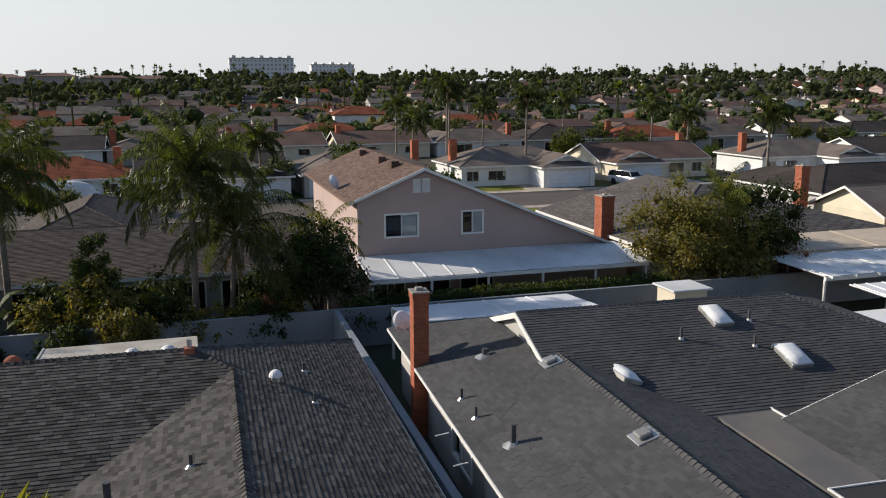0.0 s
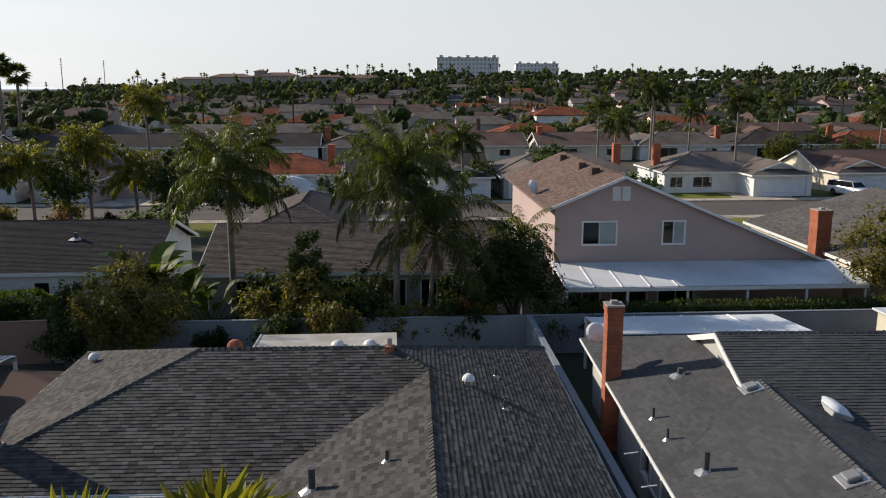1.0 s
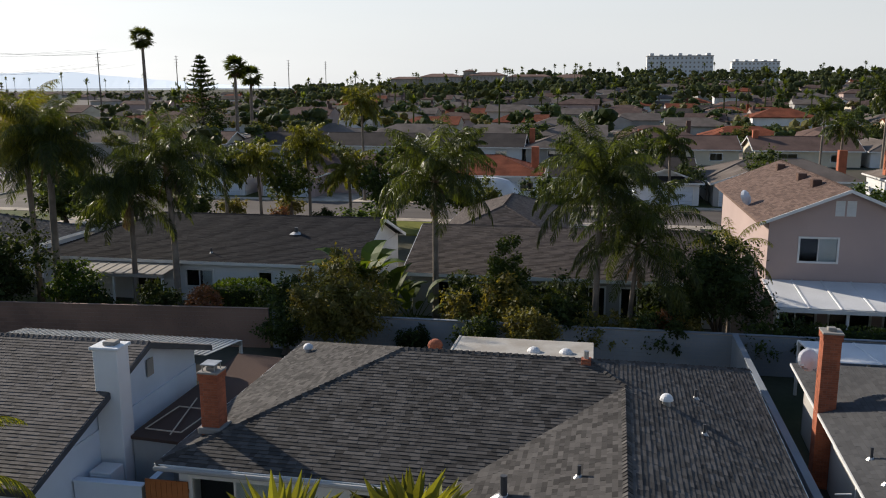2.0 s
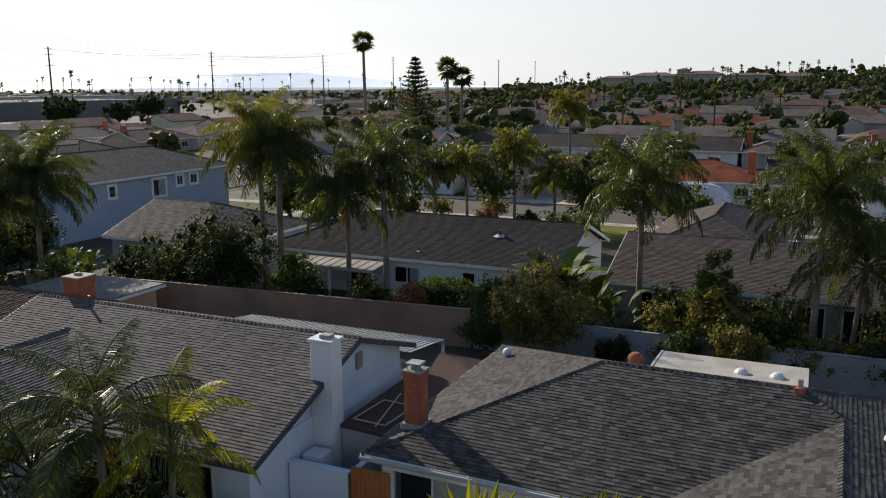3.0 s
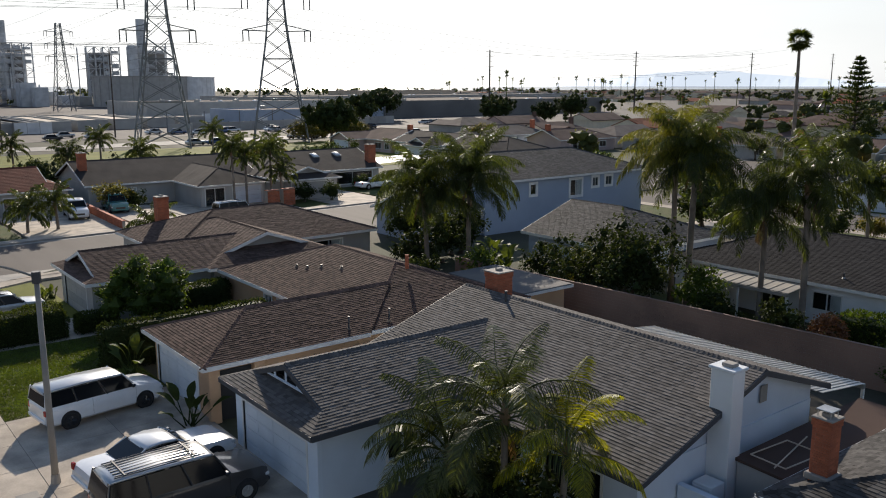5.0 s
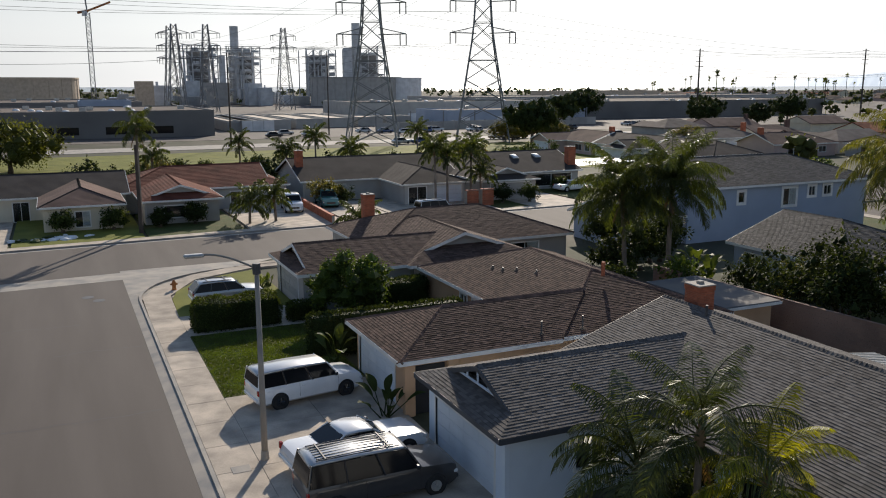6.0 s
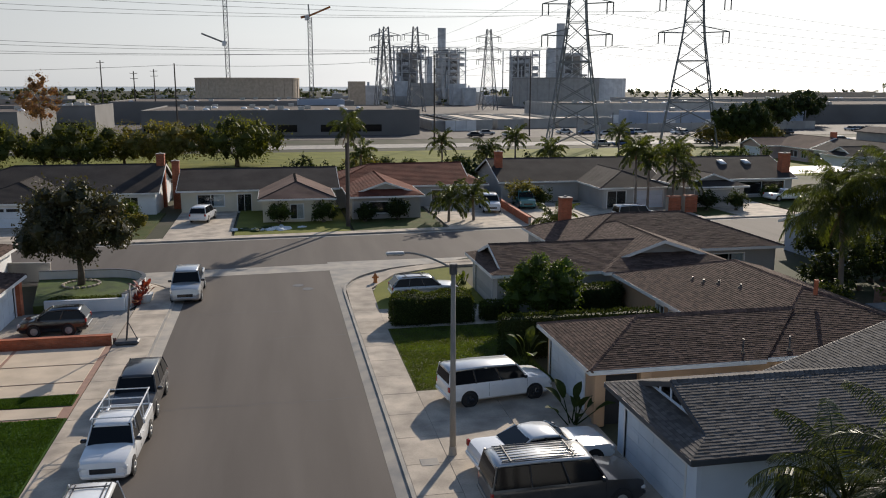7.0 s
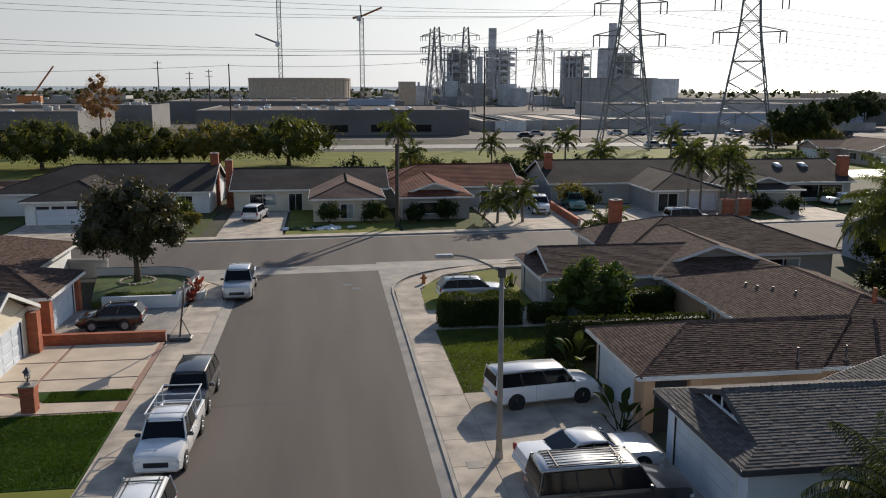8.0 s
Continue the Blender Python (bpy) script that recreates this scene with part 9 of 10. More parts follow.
def woods(name, spots, material, label, leaves=60, size=0.8, seed=0, clumps=8):
    """Far trees in one mesh: ragged clumps of foliage with loose leaves over them, on short trunks. spots: x, y, height, radius."""
    r = random.Random(seed)
    vs, fs = [], []
    for x, y, h, w in spots:
        g = far_ground(x, y)
        hz = h * r.uniform(0.34, 0.44)
        mid = Vector((x, y, g + h - hz))
        balls = []
        for i in range(clumps):
            a, u = r.uniform(0, 6.28), r.uniform(-0.8, 0.9)
            f = math.sqrt(max(0.0, 1 - u * u)) * r.uniform(0.5, 0.85)
            c = mid + Vector((math.cos(a) * f * w, math.sin(a) * f * w, u * hz * 0.72))
            q = min(w, hz) * r.uniform(0.34, 0.6)
            balls.append((c, q))
            k = len(vs)
            t = r.uniform(0, 6.28)
            ct, st = math.cos(t), math.sin(t)
            for px, py, pz in ICO:
                j = q * r.uniform(0.7, 1.25)
                vs.append((c.x + (px * ct - py * st) * j, c.y + (px * st + py * ct) * j, c.z + pz * j * 0.85))
            fs.extend((k + p, k + o, k + n) for p, o, n in ICO_F)
        for i in range(leaves):
            c, q = balls[i % clumps]
            d = Vector((r.gauss(0, 1), r.gauss(0, 1), r.gauss(0.3, 1))).normalized()
            leaf_quad(vs, fs, c + d * q * 0.85, (d + Vector((r.gauss(0, 0.6), r.gauss(0, 0.6), r.gauss(0, 0.6)))).normalized(), Vector((r.gauss(0, 1), r.gauss(0, 1), 1)).normalized(), size * r.uniform(0.6, 1.4), size * 0.6)
        k = len(vs)
        vs.extend([(x - 0.2, y, g - 0.5), (x + 0.2, y, g - 0.5), (x + 0.15, y, g + h * 0.5), (x - 0.15, y, g + h * 0.5)])
        fs.append((k, k + 1, k + 2, k + 3))
    single(name, MB().add(vs, fs), material, label, "trees", kind="stuff", at=(0, 0, 0))


def far_palms(name, spots, label, seed=0):
    """Far fan palms in one mesh. spots: x, y, height."""
    r = random.Random(seed)
    mb = MB()
    vs, fs = [], []
    for x, y, h in spots:
        g = far_ground(x, y)
        h += g
        mb.tube([(x, y, g - 0.5), (x + r.uniform(-0.3, 0.3), y, h)], [0.28, 0.2], 5)
        for i in range(26):
            el, az = radians(r.uniform(-50, 80)), i * 2.4
            d = Vector((math.cos(az) * math.cos(el), math.sin(az) * math.cos(el), math.sin(el)))
            leaf_quad(vs, fs, Vector((x, y, h)), d, Vector((0, 0, 1)), r.uniform(2.0, 3.3), 1.1)
    mb.add(vs, fs)
    single(name, mb, M["frond"], label, "palm trees", kind="stuff", at=(0, 0, 0))


tw = random.Random(77)


def wedge(n, d0, d1, a0, a1, h0, h1, keep=None):
    """Spots between two distances and two bearings (degrees right of +y)."""
    out = []
    while len(out) < n:
        d, a = math.sqrt(tw.uniform(d0 * d0, d1 * d1)), radians(tw.uniform(a0, a1))
        x, y = d * math.sin(a), d * math.cos(a)
        if keep and not keep(x, y):
            continue
        h = tw.uniform(h0, h1)
        out.append((x, y, h, h * tw.uniform(0.35, 0.55)))
    return out


off_road = lambda x, y: abs((x - 85.5 + 40) % 80 - 40) > 9
woods("woods", wedge(300, 165, 420, 62, 140, 3.5, 7.5, off_road), M["leaf"], "dark trees among far roofs", 90, 0.5, 1, 9)
woods("woods", wedge(130, 150, 400, 62, 140, 3.0, 6.0, off_road), M["leaf_olive"], "yellow-green trees among far roofs", 80, 0.45, 2, 8)
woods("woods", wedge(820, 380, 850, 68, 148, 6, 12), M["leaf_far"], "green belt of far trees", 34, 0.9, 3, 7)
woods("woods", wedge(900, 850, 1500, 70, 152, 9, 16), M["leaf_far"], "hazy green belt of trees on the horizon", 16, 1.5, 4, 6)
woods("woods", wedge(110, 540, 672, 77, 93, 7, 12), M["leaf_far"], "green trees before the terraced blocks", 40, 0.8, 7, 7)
woods("woods", wedge(24, 135, 330, 58, 73, 4.5, 8.0, off_road), M["leaf_park"], "dark dense trees behind the next street", 200, 0.4, 8, 12)
woods("woods", wedge(26, 150, 420, 46, 68, 3.0, 6.0, off_road), M["leaf_park"], "green trees behind the roofs", 120, 0.45, 5, 10)
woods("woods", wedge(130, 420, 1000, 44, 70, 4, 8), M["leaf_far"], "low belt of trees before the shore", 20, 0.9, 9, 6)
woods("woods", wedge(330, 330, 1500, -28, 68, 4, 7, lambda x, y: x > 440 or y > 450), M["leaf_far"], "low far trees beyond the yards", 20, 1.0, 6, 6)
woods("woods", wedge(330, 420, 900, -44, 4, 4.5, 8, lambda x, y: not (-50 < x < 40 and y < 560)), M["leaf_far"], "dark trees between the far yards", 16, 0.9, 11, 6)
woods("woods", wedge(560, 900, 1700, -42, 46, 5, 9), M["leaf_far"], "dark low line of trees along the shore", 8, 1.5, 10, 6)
far_palms("far_palms", [s[:2] + (tw.uniform(11, 18),) for s in wedge(150, 300, 1000, 66, 145, 1, 2)], "slim far fan palms over the roofs", 1)
far_palms("far_palms", [s[:2] + (tw.uniform(13, 20),) for s in wedge(40, 500, 1100, 38, 66, 1, 2)], "slim far fan palms on the skyline", 2)
far_palms("far_palms", [s[:2] + (tw.uniform(8, 13),) for s in wedge(34, 200, 420, 62, 140, 1, 2, off_road)], "slim fan palms among the roofs", 3)
# Norfolk pine
npine = thing("pine_tree", (180.0, 87.7, 0), "tall tiered Norfolk pine", "pine tree")
part("trunk", MB().tube([(180, 87.7, 0), (180, 87.7, 19.8)], [0.4, 0.06], 8), M["bark"], npine)
vs, fs = [], []
rr = random.Random(8)
for k in range(16):
    z = 2.8 + k * 1.07
    L_ = 7.2 * (1 - k / 16.4) ** 0.9
    for j in range(13):
        a = j * 0.4833 + k * 0.5
        d = Vector((math.cos(a), math.sin(a), 0.22)).normalized()
        for q in range(12):
            p = Vector((180, 87.7, z)) + d * L_ * (q + 1) / 12
            leaf_quad(vs, fs, p - d * 0.4, (d + Vector((rr.gauss(0, 0.6), rr.gauss(0, 0.6), rr.gauss(0.25, 0.35)))).normalized(), Vector((rr.gauss(0, 0.4), rr.gauss(0, 0.4), 1)).normalized(), 1.0, 0.42)
part("crown", MB().add(vs, fs), M["leaf_dark"], npine)



# ---- the park strip, the yards and the works beyond ----
sheet("grass_field", rect(-260, 130, 121.5, 183), 0.03, M["dry_lawn"], "broad strip of yellow-green rough grass", "field")
sheet("road", [(-300, 180), (420, 206), (420, 218), (-300, 192)], 0.05, M["gutter"], "pale busy road beyond the field", "road")
sheet("yard", rect(-400, 700, 222, 700), 0.03, M["asphalt"], "dark asphalt yards round the warehouses", "yard")
sheet("far_land", [(-2600, 700), (1300, 700), (1300, 1290), (0, 1740), (-2600, 2060)], 0.04, M["leaf_ground"], "dark scrub and low yards before the shore", "land")
sheet("water", [(1300, 1300), (4400, 900), (4400, 4400), (-4400, 4400), (-4400, 2400), (0, 1750)], 0.05, shade("sea_water", (0.10, 0.13, 0.16), rough=0.25, var=0.1, scale=0.01, fine=0.3, bump=0.2), "pale glittering sea at the horizon", "water")


def warehouse(x0, x1, y0, y1, h, wall, label, band=True, units=0, turn=0.0, roof="roof_grey", doors=0):
    """A flat-roofed industrial building: parapet, dark window band, doors, roof units."""
    w = thing("warehouse", ((x0 + x1) / 2, (y0 + y1) / 2, 0), label, "warehouse")
    part("wall", MB().box(x0, y0, 0, x1, y1, h - 0.6), wall, w)
    mb = MB()
    for a in ((x0, y0, x1, y0 + 0.4), (x0, y1 - 0.4, x1, y1), (x0, y0 + 0.4, x0 + 0.4, y1 - 0.4), (x1 - 0.4, y0 + 0.4, x1, y1 - 0.4)):
        part("parapet", MB().box(a[0] - 0.02, a[1] - 0.02, h - 0.6, a[2] + 0.02, a[3] + 0.02, h), wall, w)
    part("roof", MB().box(x0 + 0.4, y0 + 0.4, h - 0.6, x1 - 0.4, y1 - 0.4, h - 0.35), M[roof], w, "pale gravel roof")
    if band:
        n = int((x1 - x0) / 6)
        for i in range(n):
            if i % 4 != 3:
                part("window", MB().box(x0 + 0.5 + i * 6, y0 - 0.05, 1.0, x0 + 5.9 + i * 6, y0 + 0.1, 3.0), CAR_GLASS, w, "dark window strip")
    for i in range(doors):
        x = x0 + (x1 - x0) * (i + 0.5) / doors
        part("roller_door", MB().box(x - 1.6, y0 - 0.06, 0, x + 1.6, y0 + 0.1, 3.2), M["white_metal"], w, "pale roller door")
    r = random.Random(int(abs(x0) * 7 + y0))
    for i in range(units):
        x, y = r.uniform(x0 + 3, x1 - 4), r.uniform(y0 + 2, y1 - 4)
        if i % 2:
            part("roof_unit", MB().box(x, y, h - 0.36, x + 1.8, y + 1.4, h + 0.7, c=0.05), M["metal"], w, "metal rooftop unit")
        else:
            part("roof_light", MB().dome((x, y, h - 0.36), 1.0, 0.6, 10, 3), M["white_metal"], w, "white domed rooflight")
    return w


warehouse(-36, 41, 243, 300, 7.2, M["ware_wall"], "long grey flat-roofed industrial building", units=22)
warehouse(-130, -62, 224, 262, 7.6, M["ware_wall"], "grey flat-roofed industrial building", units=14)
warehouse(-100, -53, 270, 300, 8.0, M["ware_wall"], "grey industrial building with trees before it", units=10)
warehouse(-60, 30, 330, 400, 8.0, M["ware_wall"], "blue-grey flat-roofed industrial building", units=14, band=False)
warehouse(52, 62, 260, 320, 3.2, M["grey_wall"], "row of low white storage units", band=False, doors=3)
for i in range(6):
    warehouse(48 + i * 11.5, 57 + i * 11.5, 262 + i * 3, 318, 3.2, M["grey_wall"], "row of low storage units with a tan roof", band=False, roof="tan_slab")
warehouse(103, 190, 300, 345, 7.5, M["grey_wall"], "long pale warehouse with a fenced yard", units=14, band=False, roof="roof_grey", doors=6)
warehouse(120, 175, 258, 285, 5.5, M["blue_wall"], "blue metal-sided industrial shed", band=False, units=6, doors=4)
warehouse(195, 330, 290, 360, 7.0, M["ware_wall"], "very long grey warehouse with a white parapet", units=12, band=False, roof="roof_grey")
warehouse(180, 420, 390, 440, 7.5, M["grey_wall"], "very long pale distant warehouse", units=14, band=False, roof="roof_grey")
warehouse(330, 420, 520, 560, 9.0, M["tan_slab"], "far tan flat-roofed industrial building", band=False)
warehouse(-300, -140, 300, 380, 8, M["cream_wall"], "far pale flat-roofed industrial building", units=20, band=False)
warehouse(8, 24, 300.5, 318, 9.0, M["blue_wall"], "small blue gabled building", band=False)
far_r = random.Random(19)
for i in range(15):
    x, y = -420 + 31 * i + far_r.uniform(-6, 6), far_r.uniform(420, 760)
    if -60 < x < 45 and y < 540:
        y += 160
    warehouse(x, x + far_r.uniform(24, 60), y, y + far_r.uniform(20, 34), far_r.uniform(5, 8.5), M[("ware_wall", "grey_wall", "tan_haze")[i % 3]], "far low flat-roofed industrial building", band=False, units=3, roof=("roof_grey", "felt")[i % 2])
fence_p = thing("yard_fence", (120, 262, 0), "tall pale concrete fence of the yard", "fence", kind="structure")
for i in range(22):
    x = 88 + i * 4.0
    part("fence_panel", MB().box(x, 240 + i * 0.6, 0, x + 3.9, 240.15 + i * 0.6, 2.6), M["grey_wall"], fence_p)
    part("fence_post", MB().box(x - 0.12, 239.9 + i * 0.6, 0, x + 0.12, 240.2 + i * 0.6, 6.0 if i % 3 == 0 else 2.8), M["steel"], fence_p)


def tank(x, y, r, h, material, label):
    t = thing("storage_tank", (x, y, 0), label, "storage tank")
    part("shell", MB().tube([(x, y, 0), (x, y, h)], r, 48), material, t)
    part("rim", MB().tube([(x, y, h - 0.8), (x, y, h)], r + 0.35, 48), material, t)
    for k in range(24):
        a = 2 * math.pi * k / 24
        part("stiffener", MB().box(-0.2, -0.3, 0, 0.2, 0.3, h - 0.8, Matrix.Translation((x + r * math.cos(a), y + r * math.sin(a), 0)) @ pose(0, 0, 0, 0, 0, math.degrees(a))), material, t)


tank(-14.5, 486, 28, 17.6, M["tan_slab"], "broad weathered storage tank")
tank(186, 545, 30, 18.6, M["grey_wall"], "broad dark storage tank")
tank(214.5, 531, 12, 18.2, M["white_metal"], "smaller white storage tank")


# ---- the power station ----
def boiler_house(x0, x1, y0, y1, h, label, seed=0):
    """An open steel frame of floors, columns and braces round a boiler, with ducts and pipes."""
    r = random.Random(seed)
    b = thing("boiler_house", ((x0 + x1) / 2, (y0 + y1) / 2, 0), label, "power plant")
    # the darker steel puts the frame's shaded inside into the casing's colour
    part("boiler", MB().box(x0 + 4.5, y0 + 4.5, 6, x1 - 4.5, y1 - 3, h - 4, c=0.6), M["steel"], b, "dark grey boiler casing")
    nx, bars = 5, MB()
    floors = int(h / 4.5)
    for i in range(nx):
        x = x0 + (x1 - x0) * i / (nx - 1)
        for y in (y0, y1):
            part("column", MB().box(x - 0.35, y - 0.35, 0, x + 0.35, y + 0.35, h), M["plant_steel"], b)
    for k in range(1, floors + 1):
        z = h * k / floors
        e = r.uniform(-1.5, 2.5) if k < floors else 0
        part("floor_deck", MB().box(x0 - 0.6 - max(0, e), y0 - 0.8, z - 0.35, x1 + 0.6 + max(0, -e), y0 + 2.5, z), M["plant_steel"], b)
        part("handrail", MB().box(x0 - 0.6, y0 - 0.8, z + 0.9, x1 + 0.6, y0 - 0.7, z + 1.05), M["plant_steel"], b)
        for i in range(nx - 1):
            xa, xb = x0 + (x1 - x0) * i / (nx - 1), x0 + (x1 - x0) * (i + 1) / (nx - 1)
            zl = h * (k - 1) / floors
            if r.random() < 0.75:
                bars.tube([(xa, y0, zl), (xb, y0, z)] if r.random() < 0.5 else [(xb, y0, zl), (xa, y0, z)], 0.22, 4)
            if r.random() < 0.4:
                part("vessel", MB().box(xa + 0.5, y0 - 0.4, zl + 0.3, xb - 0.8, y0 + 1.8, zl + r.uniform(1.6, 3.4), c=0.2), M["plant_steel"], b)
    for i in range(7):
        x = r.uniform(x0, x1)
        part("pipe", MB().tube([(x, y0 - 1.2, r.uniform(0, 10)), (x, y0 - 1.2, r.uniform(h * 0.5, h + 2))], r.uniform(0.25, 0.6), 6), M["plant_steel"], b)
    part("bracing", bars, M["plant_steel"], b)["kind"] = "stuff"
    return b


boiler_house(84.5, 107.5, 612, 634, 41, "grey steel-framed boiler house with open floors", 1)
boiler_house(116.5, 140.5, 626, 648, 41, "grey steel-framed boiler house with open floors", 2)
boiler_house(171.5, 193.5, 612, 634, 39, "grey steel-framed boiler house with open floors", 3)
boiler_house(203.5, 229.0, 604, 626, 40, "grey steel-framed boiler house with open floors", 4)
for x, y, r_, h in ((123.0, 629, 3.0, 55), (207.3, 606, 3.0, 58), (199.0, 601, 3.2, 40), (110.5, 612, 2.2, 34)):
    s = thing("smokestack", (x, y, 0), "tall pale concrete smokestack with a dark top", "chimney")
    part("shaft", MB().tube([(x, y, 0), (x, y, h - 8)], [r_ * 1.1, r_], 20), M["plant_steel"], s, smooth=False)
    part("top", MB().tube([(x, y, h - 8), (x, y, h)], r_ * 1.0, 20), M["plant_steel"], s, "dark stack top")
plant_r = random.Random(11)
for i in range(26):
    x, y = plant_r.uniform(40, 240), plant_r.uniform(560, 640)
    w_, d_2, h_ = plant_r.uniform(6, 18), plant_r.uniform(6, 14), plant_r.uniform(5, 17)
    u = thing("plant_building", (x, y, 0), "grey process building of the power station", "power plant")
    part("casing", MB().box(x - w_ / 2, y - d_2 / 2, 0, x + w_ / 2, y + d_2 / 2, h_, c=0.2), M["plant_steel"] if i % 3 else M["grey_wall"], u)
    part("duct", MB().tube([(x, y, h_ - 0.5), (x, y, h_ + plant_r.uniform(1, 6))], plant_r.uniform(0.3, 0.9), 8), M["plant_steel"], u)
part("casing", MB().box(46, 536, 0, 56, 548, 16), M["tan_slab"], thing("plant_building", (51, 542, 0), "tan cube-shaped process building", "power plant"))


# ---- pylons, poles, cranes and lines ----
def lattice(owner, base, w0, w1, z0, z1, n, r, name="leg", turn=0.0, waist=None, fine=False):
    """A tapering four-sided lattice: legs, horizontals and crossed braces."""
    bx, by = base

    def wid(z):
        f = (z - z0) / (z1 - z0)
        if waist:
            zw, ww = waist
            return w0 + (ww - w0) * (z - z0) / (zw - z0) if z < zw else ww + (w1 - ww) * (z - zw) / (z1 - zw)
        return w0 + (w1 - w0) * f

    def corner(k, z):
        a = radians(45 + 90 * k + turn)
        return (bx + wid(z) * 0.7071 * math.cos(a), by + wid(z) * 0.7071 * math.sin(a), z)
    zs = [z0 + (z1 - z0) * (1 - (1 - i / n) ** 1.25) for i in range(n + 1)]
    for k in range(4):
        part(name, MB().tube([corner(k, z) for z in zs], r * 1.5, 4), M["steel"], owner)
        joined_ = MB()
        for i in range(n):
            bars = [[corner(k, zs[i]), corner(k + 1, zs[i + 1])], [corner(k + 1, zs[i]), corner(k, zs[i + 1])]]
            if i % 2 == 0 and i:
                bars.append([corner(k, zs[i]), corner(k + 1, zs[i])])
            for bar in bars:
                if fine:
                    part("brace", MB().tube(bar, r * 0.7, 4), M["steel"], owner)
                else:
                    joined_.tube(bar, r * 0.7, 4)
        if joined_.f:
            part("bracing", joined_, M["steel"], owner)["kind"] = "stuff"


def pylon(x, y, h, w0, arms, span, turn, r=0.13, label="lattice steel transmission pylon", n=11):
    p = thing("pylon", (x, y, 0), label, "pylon", "pylons")
    lattice(p, (x, y), w0, 2.2, 0, h, n, r, turn=turn, waist=(h * 0.58, 4.6), fine=r < 0.14)
    d = Vector((math.cos(radians(turn)), math.sin(radians(turn)), 0))
    for z in arms:
        for s in (-1, 1):
            root, tip = Vector((x, y, z)) + d * s * 1.6, Vector((x, y, z + 0.2)) + d * s * span
            part("arm", MB().tube([root + Vector((0, 0, 1.6)), tip], r * 0.9, 4), M["steel"], p)
            part("arm", MB().tube([root, tip], r * 1.1, 4), M["steel"], p)
            part("insulator", MB().tube([tip, tip + Vector((0, 0, -2.6))], 0.14, 6), M["dark_metal"], p, "hanging insulator string")
            part("insulator", MB().tube([tip - d * s * 1.4, tip - d * s * 1.4 + Vector((0, 0, -2.6))], 0.14, 6), M["dark_metal"], p, "hanging insulator string")
    return p


PYL = [(68.2, 188.0, 45, 12.0, (25.3, 32.3, 39.0), 8.0, -25), (97.2, 188.3, 46, 13.0, (26.3, 33.8, 40.5), 8.0, -25)]
for x, y, h, w0, arms, span, turn in PYL:
    pylon(x, y, h, w0, arms, span, turn)
for x, y, h in ((53.9, 416.5, 41.6), (72.8, 444.1, 43.6), (117.6, 465.4, 44.2), (62.0, 500.0, 46.0)):
    pylon(x, y, h, 9.0, (h * 0.62, h * 0.76, h * 0.9), 7.0, 0, 0.16, n=8)


def wire(a, b, sag, r, label="thin sagging overhead power cable"):
    a, b = Vector(a), Vector(b)
    pts = [a.lerp(b, i / 16) + Vector((0, 0, -sag * 4 * (i / 16) * (1 - i / 16))) for i in range(17)]
    single("power_line", MB().tube(pts, r, 4, cap=False), M["dark_metal"], label, "cable", "overhead lines")


for (x, y, h, w0, arms, span, turn), far_ in zip(PYL, ((53.9, 416.5, 41.6), (117.6, 465.4, 44.2))):
    d = Vector((math.cos(radians(turn)), math.sin(radians(turn)), 0))
    for k, z in enumerate(arms):
        for s in (-1, 1):
            tip = Vector((x, y, z - 2.4)) + d * s * span
            wire(tip, (far_[0] + s * 6.5, far_[1], far_[2] * (0.62 + 0.14 * k) - 2.0), 6.0, 0.035)
            if k < 2:
                wire(tip, tip + Vector((-230, -40, 2 + k * 2.0)), 4.0, 0.03)
                wire(tip, tip + Vector((320, 60, 0.0)), 7.0, 0.03)


def wood_pole(x, y, h, arms, label="dark wooden utility pole with crossarms", r=0.17, turn=0):
    p = thing("utility_pole", (x, y, 0), label, "utility pole", "utility poles")
    part("pole", MB().tube([(x, y, 0), (x, y, h)], [r * 1.3, r * 0.8], 8), M["pole"], p)
    d = Vector((math.cos(radians(turn)), math.sin(radians(turn)), 0))
    for k in range(arms):
        z = h - 0.8 - 1.9 * k
        s = 1.3 if k < 4 else 1.8
        c = Vector((x, y, z))
        part("crossarm", MB().tube([c - d * s, c + d * s], 0.09, 4), M["pole"], p)
        for q in (-1, 0.55, 1):
            part("insulator", MB().tube([c + d * s * q, c + d * s * q + Vector((0, 0, 0.28))], 0.06, 6), M["gutter"], p)
    return p


wood_pole(-23.3, 213.7, 19.2, 0)
wood_pole(36.7, 196.6, 21.1, 0)
wood_pole(70.1, 229.5, 22.8, 0)
for x, y, h in ((217.8, 248.2, 26.7), (325.6, 265.6, 28.9), (440.7, 276.4, 31.0), (550.3, 286.2, 33.0), (656.1, 244.7, 32.8), (741.9, 241.6, 33.8)):
    wood_pole(x, y, h, 4, r=0.3, turn=-35)
for x, y, h in ((-60.7, 324.4, 22.6), (-52, 340, 19), (-46, 350, 20)):
    wood_pole(x, y, h, 2, r=0.22)
wood_pole(6.9, 84.9, 8.6, 0, "grey wooden utility pole behind the pavement")
for a, b, s_ in (((-23.3, 213.7, 18.8), (36.7, 196.6, 20.6), 1.0), ((36.7, 196.6, 20.6), (70.1, 229.5, 22.2), 0.8), ((-23.3, 213.7, 18.8), (-200, 260, 19), 2.0), ((217.8, 248.2, 25.8), (325.6, 265.6, 28.0), 1.5), ((325.6, 265.6, 28.0), (440.7, 276.4, 30.2), 1.5)):
    wire(a, b, s_, 0.04)

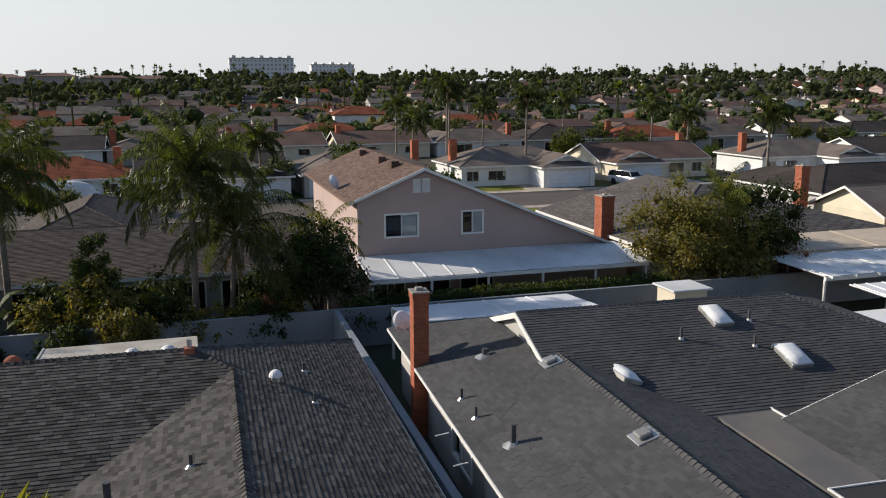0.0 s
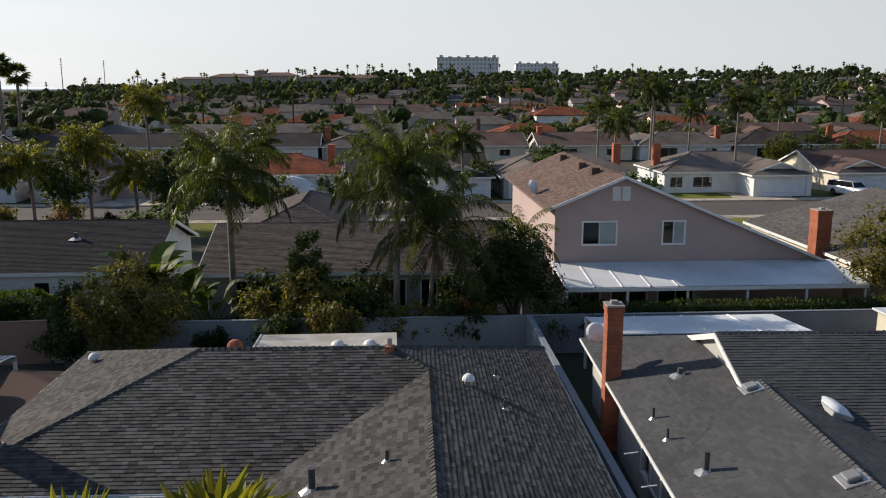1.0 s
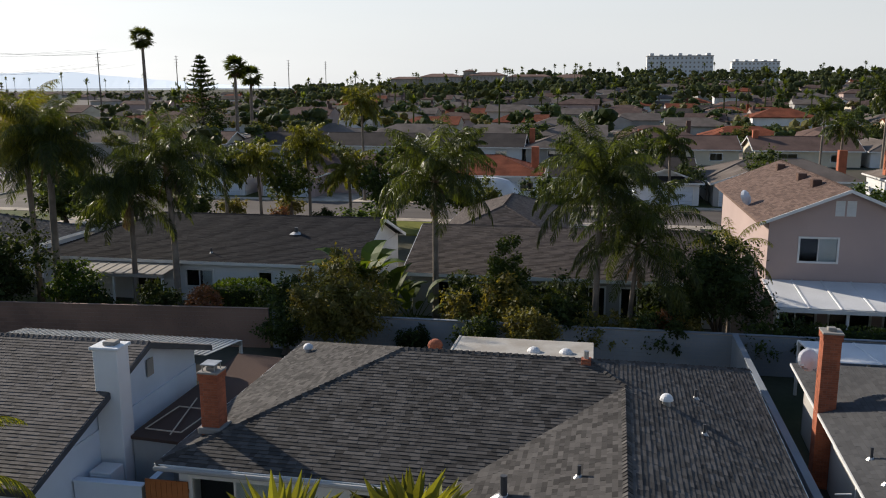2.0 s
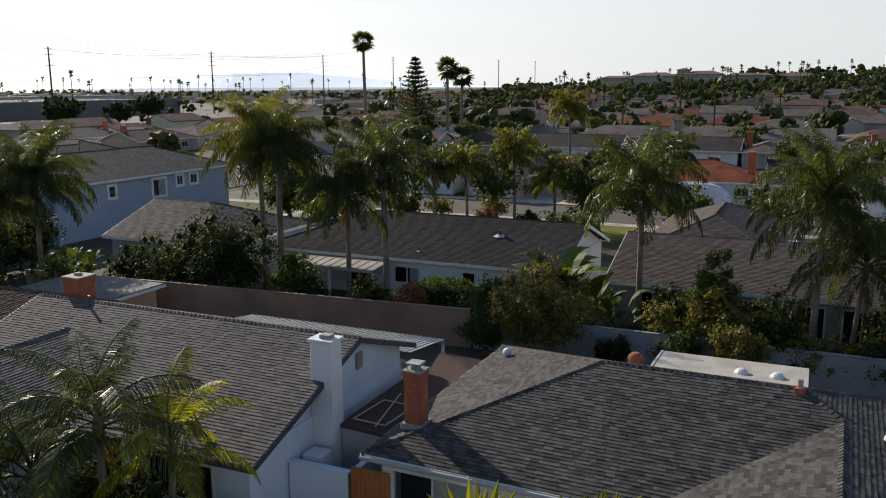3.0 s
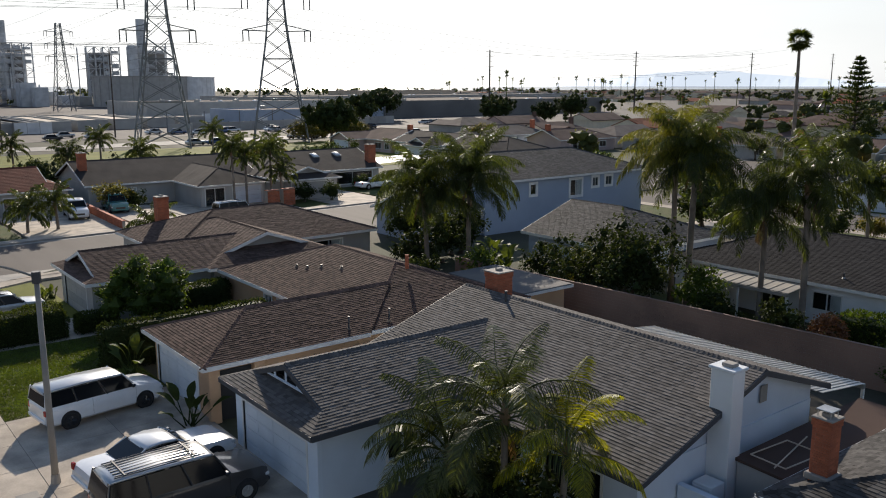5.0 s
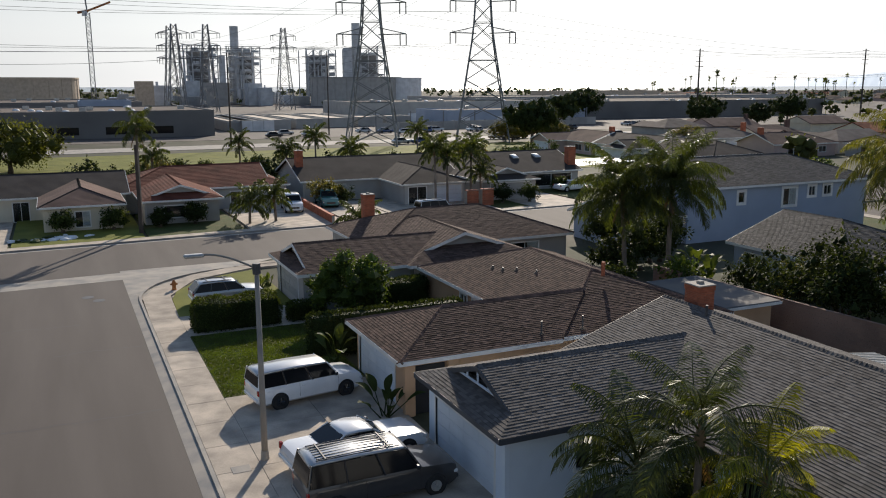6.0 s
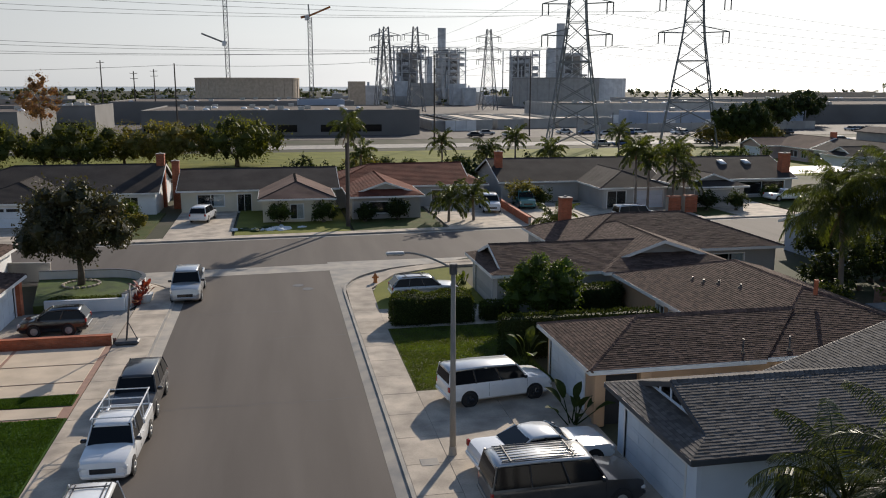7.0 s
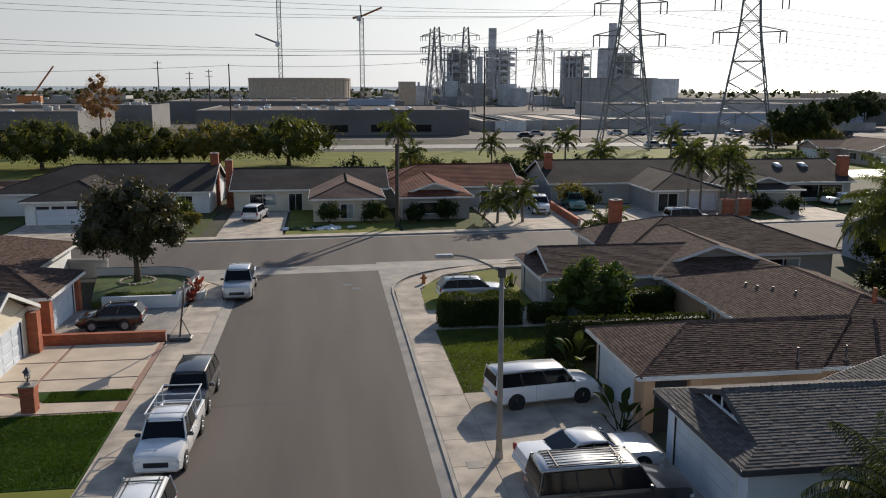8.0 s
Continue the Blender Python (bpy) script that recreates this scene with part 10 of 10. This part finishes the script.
crane = thing("tower_crane", (20.2, 479.6, 0), "white and red tower crane", "crane")
lattice(crane, (20.2, 479.6), 2.2, 2.2, 0, 50, 22, 0.11, "mast")
part("cab", MB().box(17.6, 478.5, 48.5, 20.0, 480.7, 51, c=0.1), M["white_metal"], crane)
part("jib", MB().tube([(20.2, 479.6, 51.0), (31.5, 479.0, 55.8)], 0.55, 4), M["orange_wood"], crane, "red luffing jib")
part("counter_jib", MB().tube([(20.2, 479.6, 51.0), (15.4, 479.8, 50.0)], 0.7, 4), M["orange_wood"], crane)
part("apex", MB().tube([(20.2, 479.6, 50.0), (19.6, 479.6, 57.0)], 0.35, 4), M["steel"], crane)
crane2 = thing("tower_crane", (-26.5, 519.3, 0), "white tower crane with a lowered jib", "crane")
lattice(crane2, (-26.5, 519.3), 2.2, 2.2, 0, 78, 30, 0.11, "mast")
part("jib", MB().tube([(-26.5, 519.3, 37.5), (-40.5, 518.5, 43.0)], 0.5, 4), M["steel"], crane2)
part("cab", MB().box(-29, 518, 36, -26.8, 520.5, 39, c=0.1), M["white_metal"], crane2)
crane3 = thing("mobile_crane", (-132, 402, 0), "yellow mobile crane with a raised jib", "crane")
part("boom", MB().tube([(-130, 402.3, 9), (-120.0, 402.3, 22.0)], 0.5, 4), M["orange_wood"], crane3)
part("carrier", MB().box(-136, 400, 0, -126, 404, 9, c=0.3), M["orange_wood"], crane3)

# ---- skyline blocks ----
def tower_block(x0, x1, y0, y1, h, floors, bays, wall, label, roof="roof_faded", pitched=False):
    t = thing("apartment_building", ((x0 + x1) / 2, (y0 + y1) / 2, 0), label, "building")
    part("wall", MB().box(x0, y0, 0, x1, y1, h), wall, t)
    if pitched:
        faces, _, _ = roof_shape(x0 - 0.8, x1 + 0.8, y0 - 0.8, y1 + 0.8, "y" if y1 - y0 > x1 - x0 else "x", h, 0.3)
        top = MB()
        for f in faces:
            top.slab(f, (0, 0, -0.3))
        part("roof", top, M[roof], t, "low hipped roof of faded red tiles")
    else:
        part("roof", MB().box(x0 - 0.6, y0 - 0.6, h, x1 + 0.6, y1 + 0.6, h + 1.0, c=0.4), M["tan_haze"], t)
        n_ = len(range(0, int(y1 - y0), 13))
        for k in range(n_):
            y = y0 + (y1 - y0) * (k + 0.5) / n_
            part("roof_pavilion", MB().box(x0 + 2, y - 2.5, h + 1.0, x1 - 2, y + 2.5, h + (4.0 if k in (0, n_ // 2, n_ - 1) else 2.4), c=0.4), wall, t, "pale rooftop pavilion")
    # windows in pale concrete colour, which paints the haze over them
    rows_ = MB()
    for k in range(floors):
        for b in range(bays):
            y = y0 + (y1 - y0) * (b + 0.5) / bays
            z = h * (k + 0.35) / floors
            rows_.box(x0 - 0.12, y - (y1 - y0) / bays * 0.2, z, x0 + 0.1, y + (y1 - y0) / bays * 0.2, z + h / floors * 0.42)
    part("window", rows_, M["gutter"], t, "shaded windows and balconies")["kind"] = "stuff"
    return t


# the horizon blocks are white because haze is put into their wall colour
tower_block(1094, 1112, -138, -59, 47, 9, 16, M["white_wall"], "large pale hotel block on the horizon")
tower_block(1270, 1290, -250, -186, 44, 8, 12, M["white_wall"], "pale apartment block on the horizon")
for i, (y, ln, h_) in enumerate(((6, 30, 18.5), (38, 34, 19.5), (74, 30, 20.5), (100, 9, 24.0), (110, 34, 19.5), (146, 24, 18.0))):
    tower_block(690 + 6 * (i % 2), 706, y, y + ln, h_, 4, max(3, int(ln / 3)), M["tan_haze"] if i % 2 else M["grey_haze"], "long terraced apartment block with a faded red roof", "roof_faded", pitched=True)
hill = MB()
hv, hf = [], []
for i in range(61):
    a = radians(38 + 34 * i / 60)
    h_ = 22 + 50 * max(0, math.sin(math.pi * i / 60)) + 14 * noise.noise(Vector((i * 0.22, 0, 0))) + 7 * noise.noise(Vector((i * 0.9, 3, 0)))
    h_ *= min(1.0, i / 28, (60 - i) / 28) ** 1.3
    for dd, zz in ((4100, -5), (4250, h_), (4480, -5)):
        hv.append((dd * math.sin(a), dd * math.cos(a), zz))
for i in range(60):
    for j in (0, 1):
        hf.append((i * 3 + j, i * 3 + 3 + j, i * 3 + 4 + j, i * 3 + 1 + j))
# the hills glow an even pale blue, which paints the distance haze on them
glowing_hill = bpy.data.materials.new("hazy_hill")
glowing_hill.use_nodes = True
hb = glowing_hill.node_tree.nodes["Principled BSDF"]
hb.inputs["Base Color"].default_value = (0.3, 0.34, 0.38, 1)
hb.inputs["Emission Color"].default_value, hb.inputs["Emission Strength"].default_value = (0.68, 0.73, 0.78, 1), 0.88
single("backdrop", hill.add(hv, hf), glowing_hill, "pale blue hazy hills across the water", "hills", kind="structure", at=(0, 0, 0))
# cars of the yards and the busy road
yard_r = random.Random(33)


def far_car(x, y, turn, col, label):
    c = thing("car", (0, 0, 0), label, "car", "cars of the yards")
    part("body", MB().box(-2.3, -0.9, 0.25, 2.3, 0.9, 0.95, c=0.18), PAINT[col], c)
    part("cabin", MB().add([(-1.9, -0.82, 0.93), (1.1, -0.82, 0.93), (1.1, 0.82, 0.93), (-1.9, 0.82, 0.93), (-1.4, -0.66, 1.5), (0.4, -0.66, 1.5), (0.4, 0.66, 1.5), (-1.4, 0.66, 1.5)],
                           [(3, 2, 1, 0), (4, 5, 6, 7), (0, 1, 5, 4), (1, 2, 6, 5), (2, 3, 7, 6), (3, 0, 4, 7)]), CAR_GLASS, c, "dark glazed cabin")
    part("roof", MB().box(-1.42, -0.68, 1.48, 0.42, 0.68, 1.55, c=0.03), PAINT[col], c)
    for wx in (-1.4, 1.4):
        for s in (-1, 1):
            part("wheel", MB().tube([(wx, s * 0.7, 0.32), (wx, s * 0.92, 0.32)], 0.32, 10), RUBBER, c)
    c.matrix_basis = pose(x, y, 0.05, 0, 0, turn)
    return c


for i in range(44):
    x = yard_r.uniform(45, 200)
    y = yard_r.uniform(222, 240) if i < 32 else yard_r.uniform(187, 196) + (x - 60) * 0.03
    far_car(x, y, yard_r.choice((2, 182, 95)) if i < 32 else yard_r.choice((2, 182)), ("white", "silver", "dark", "black", "white", "blue")[i % 6], "parked car in the pale yard beyond")
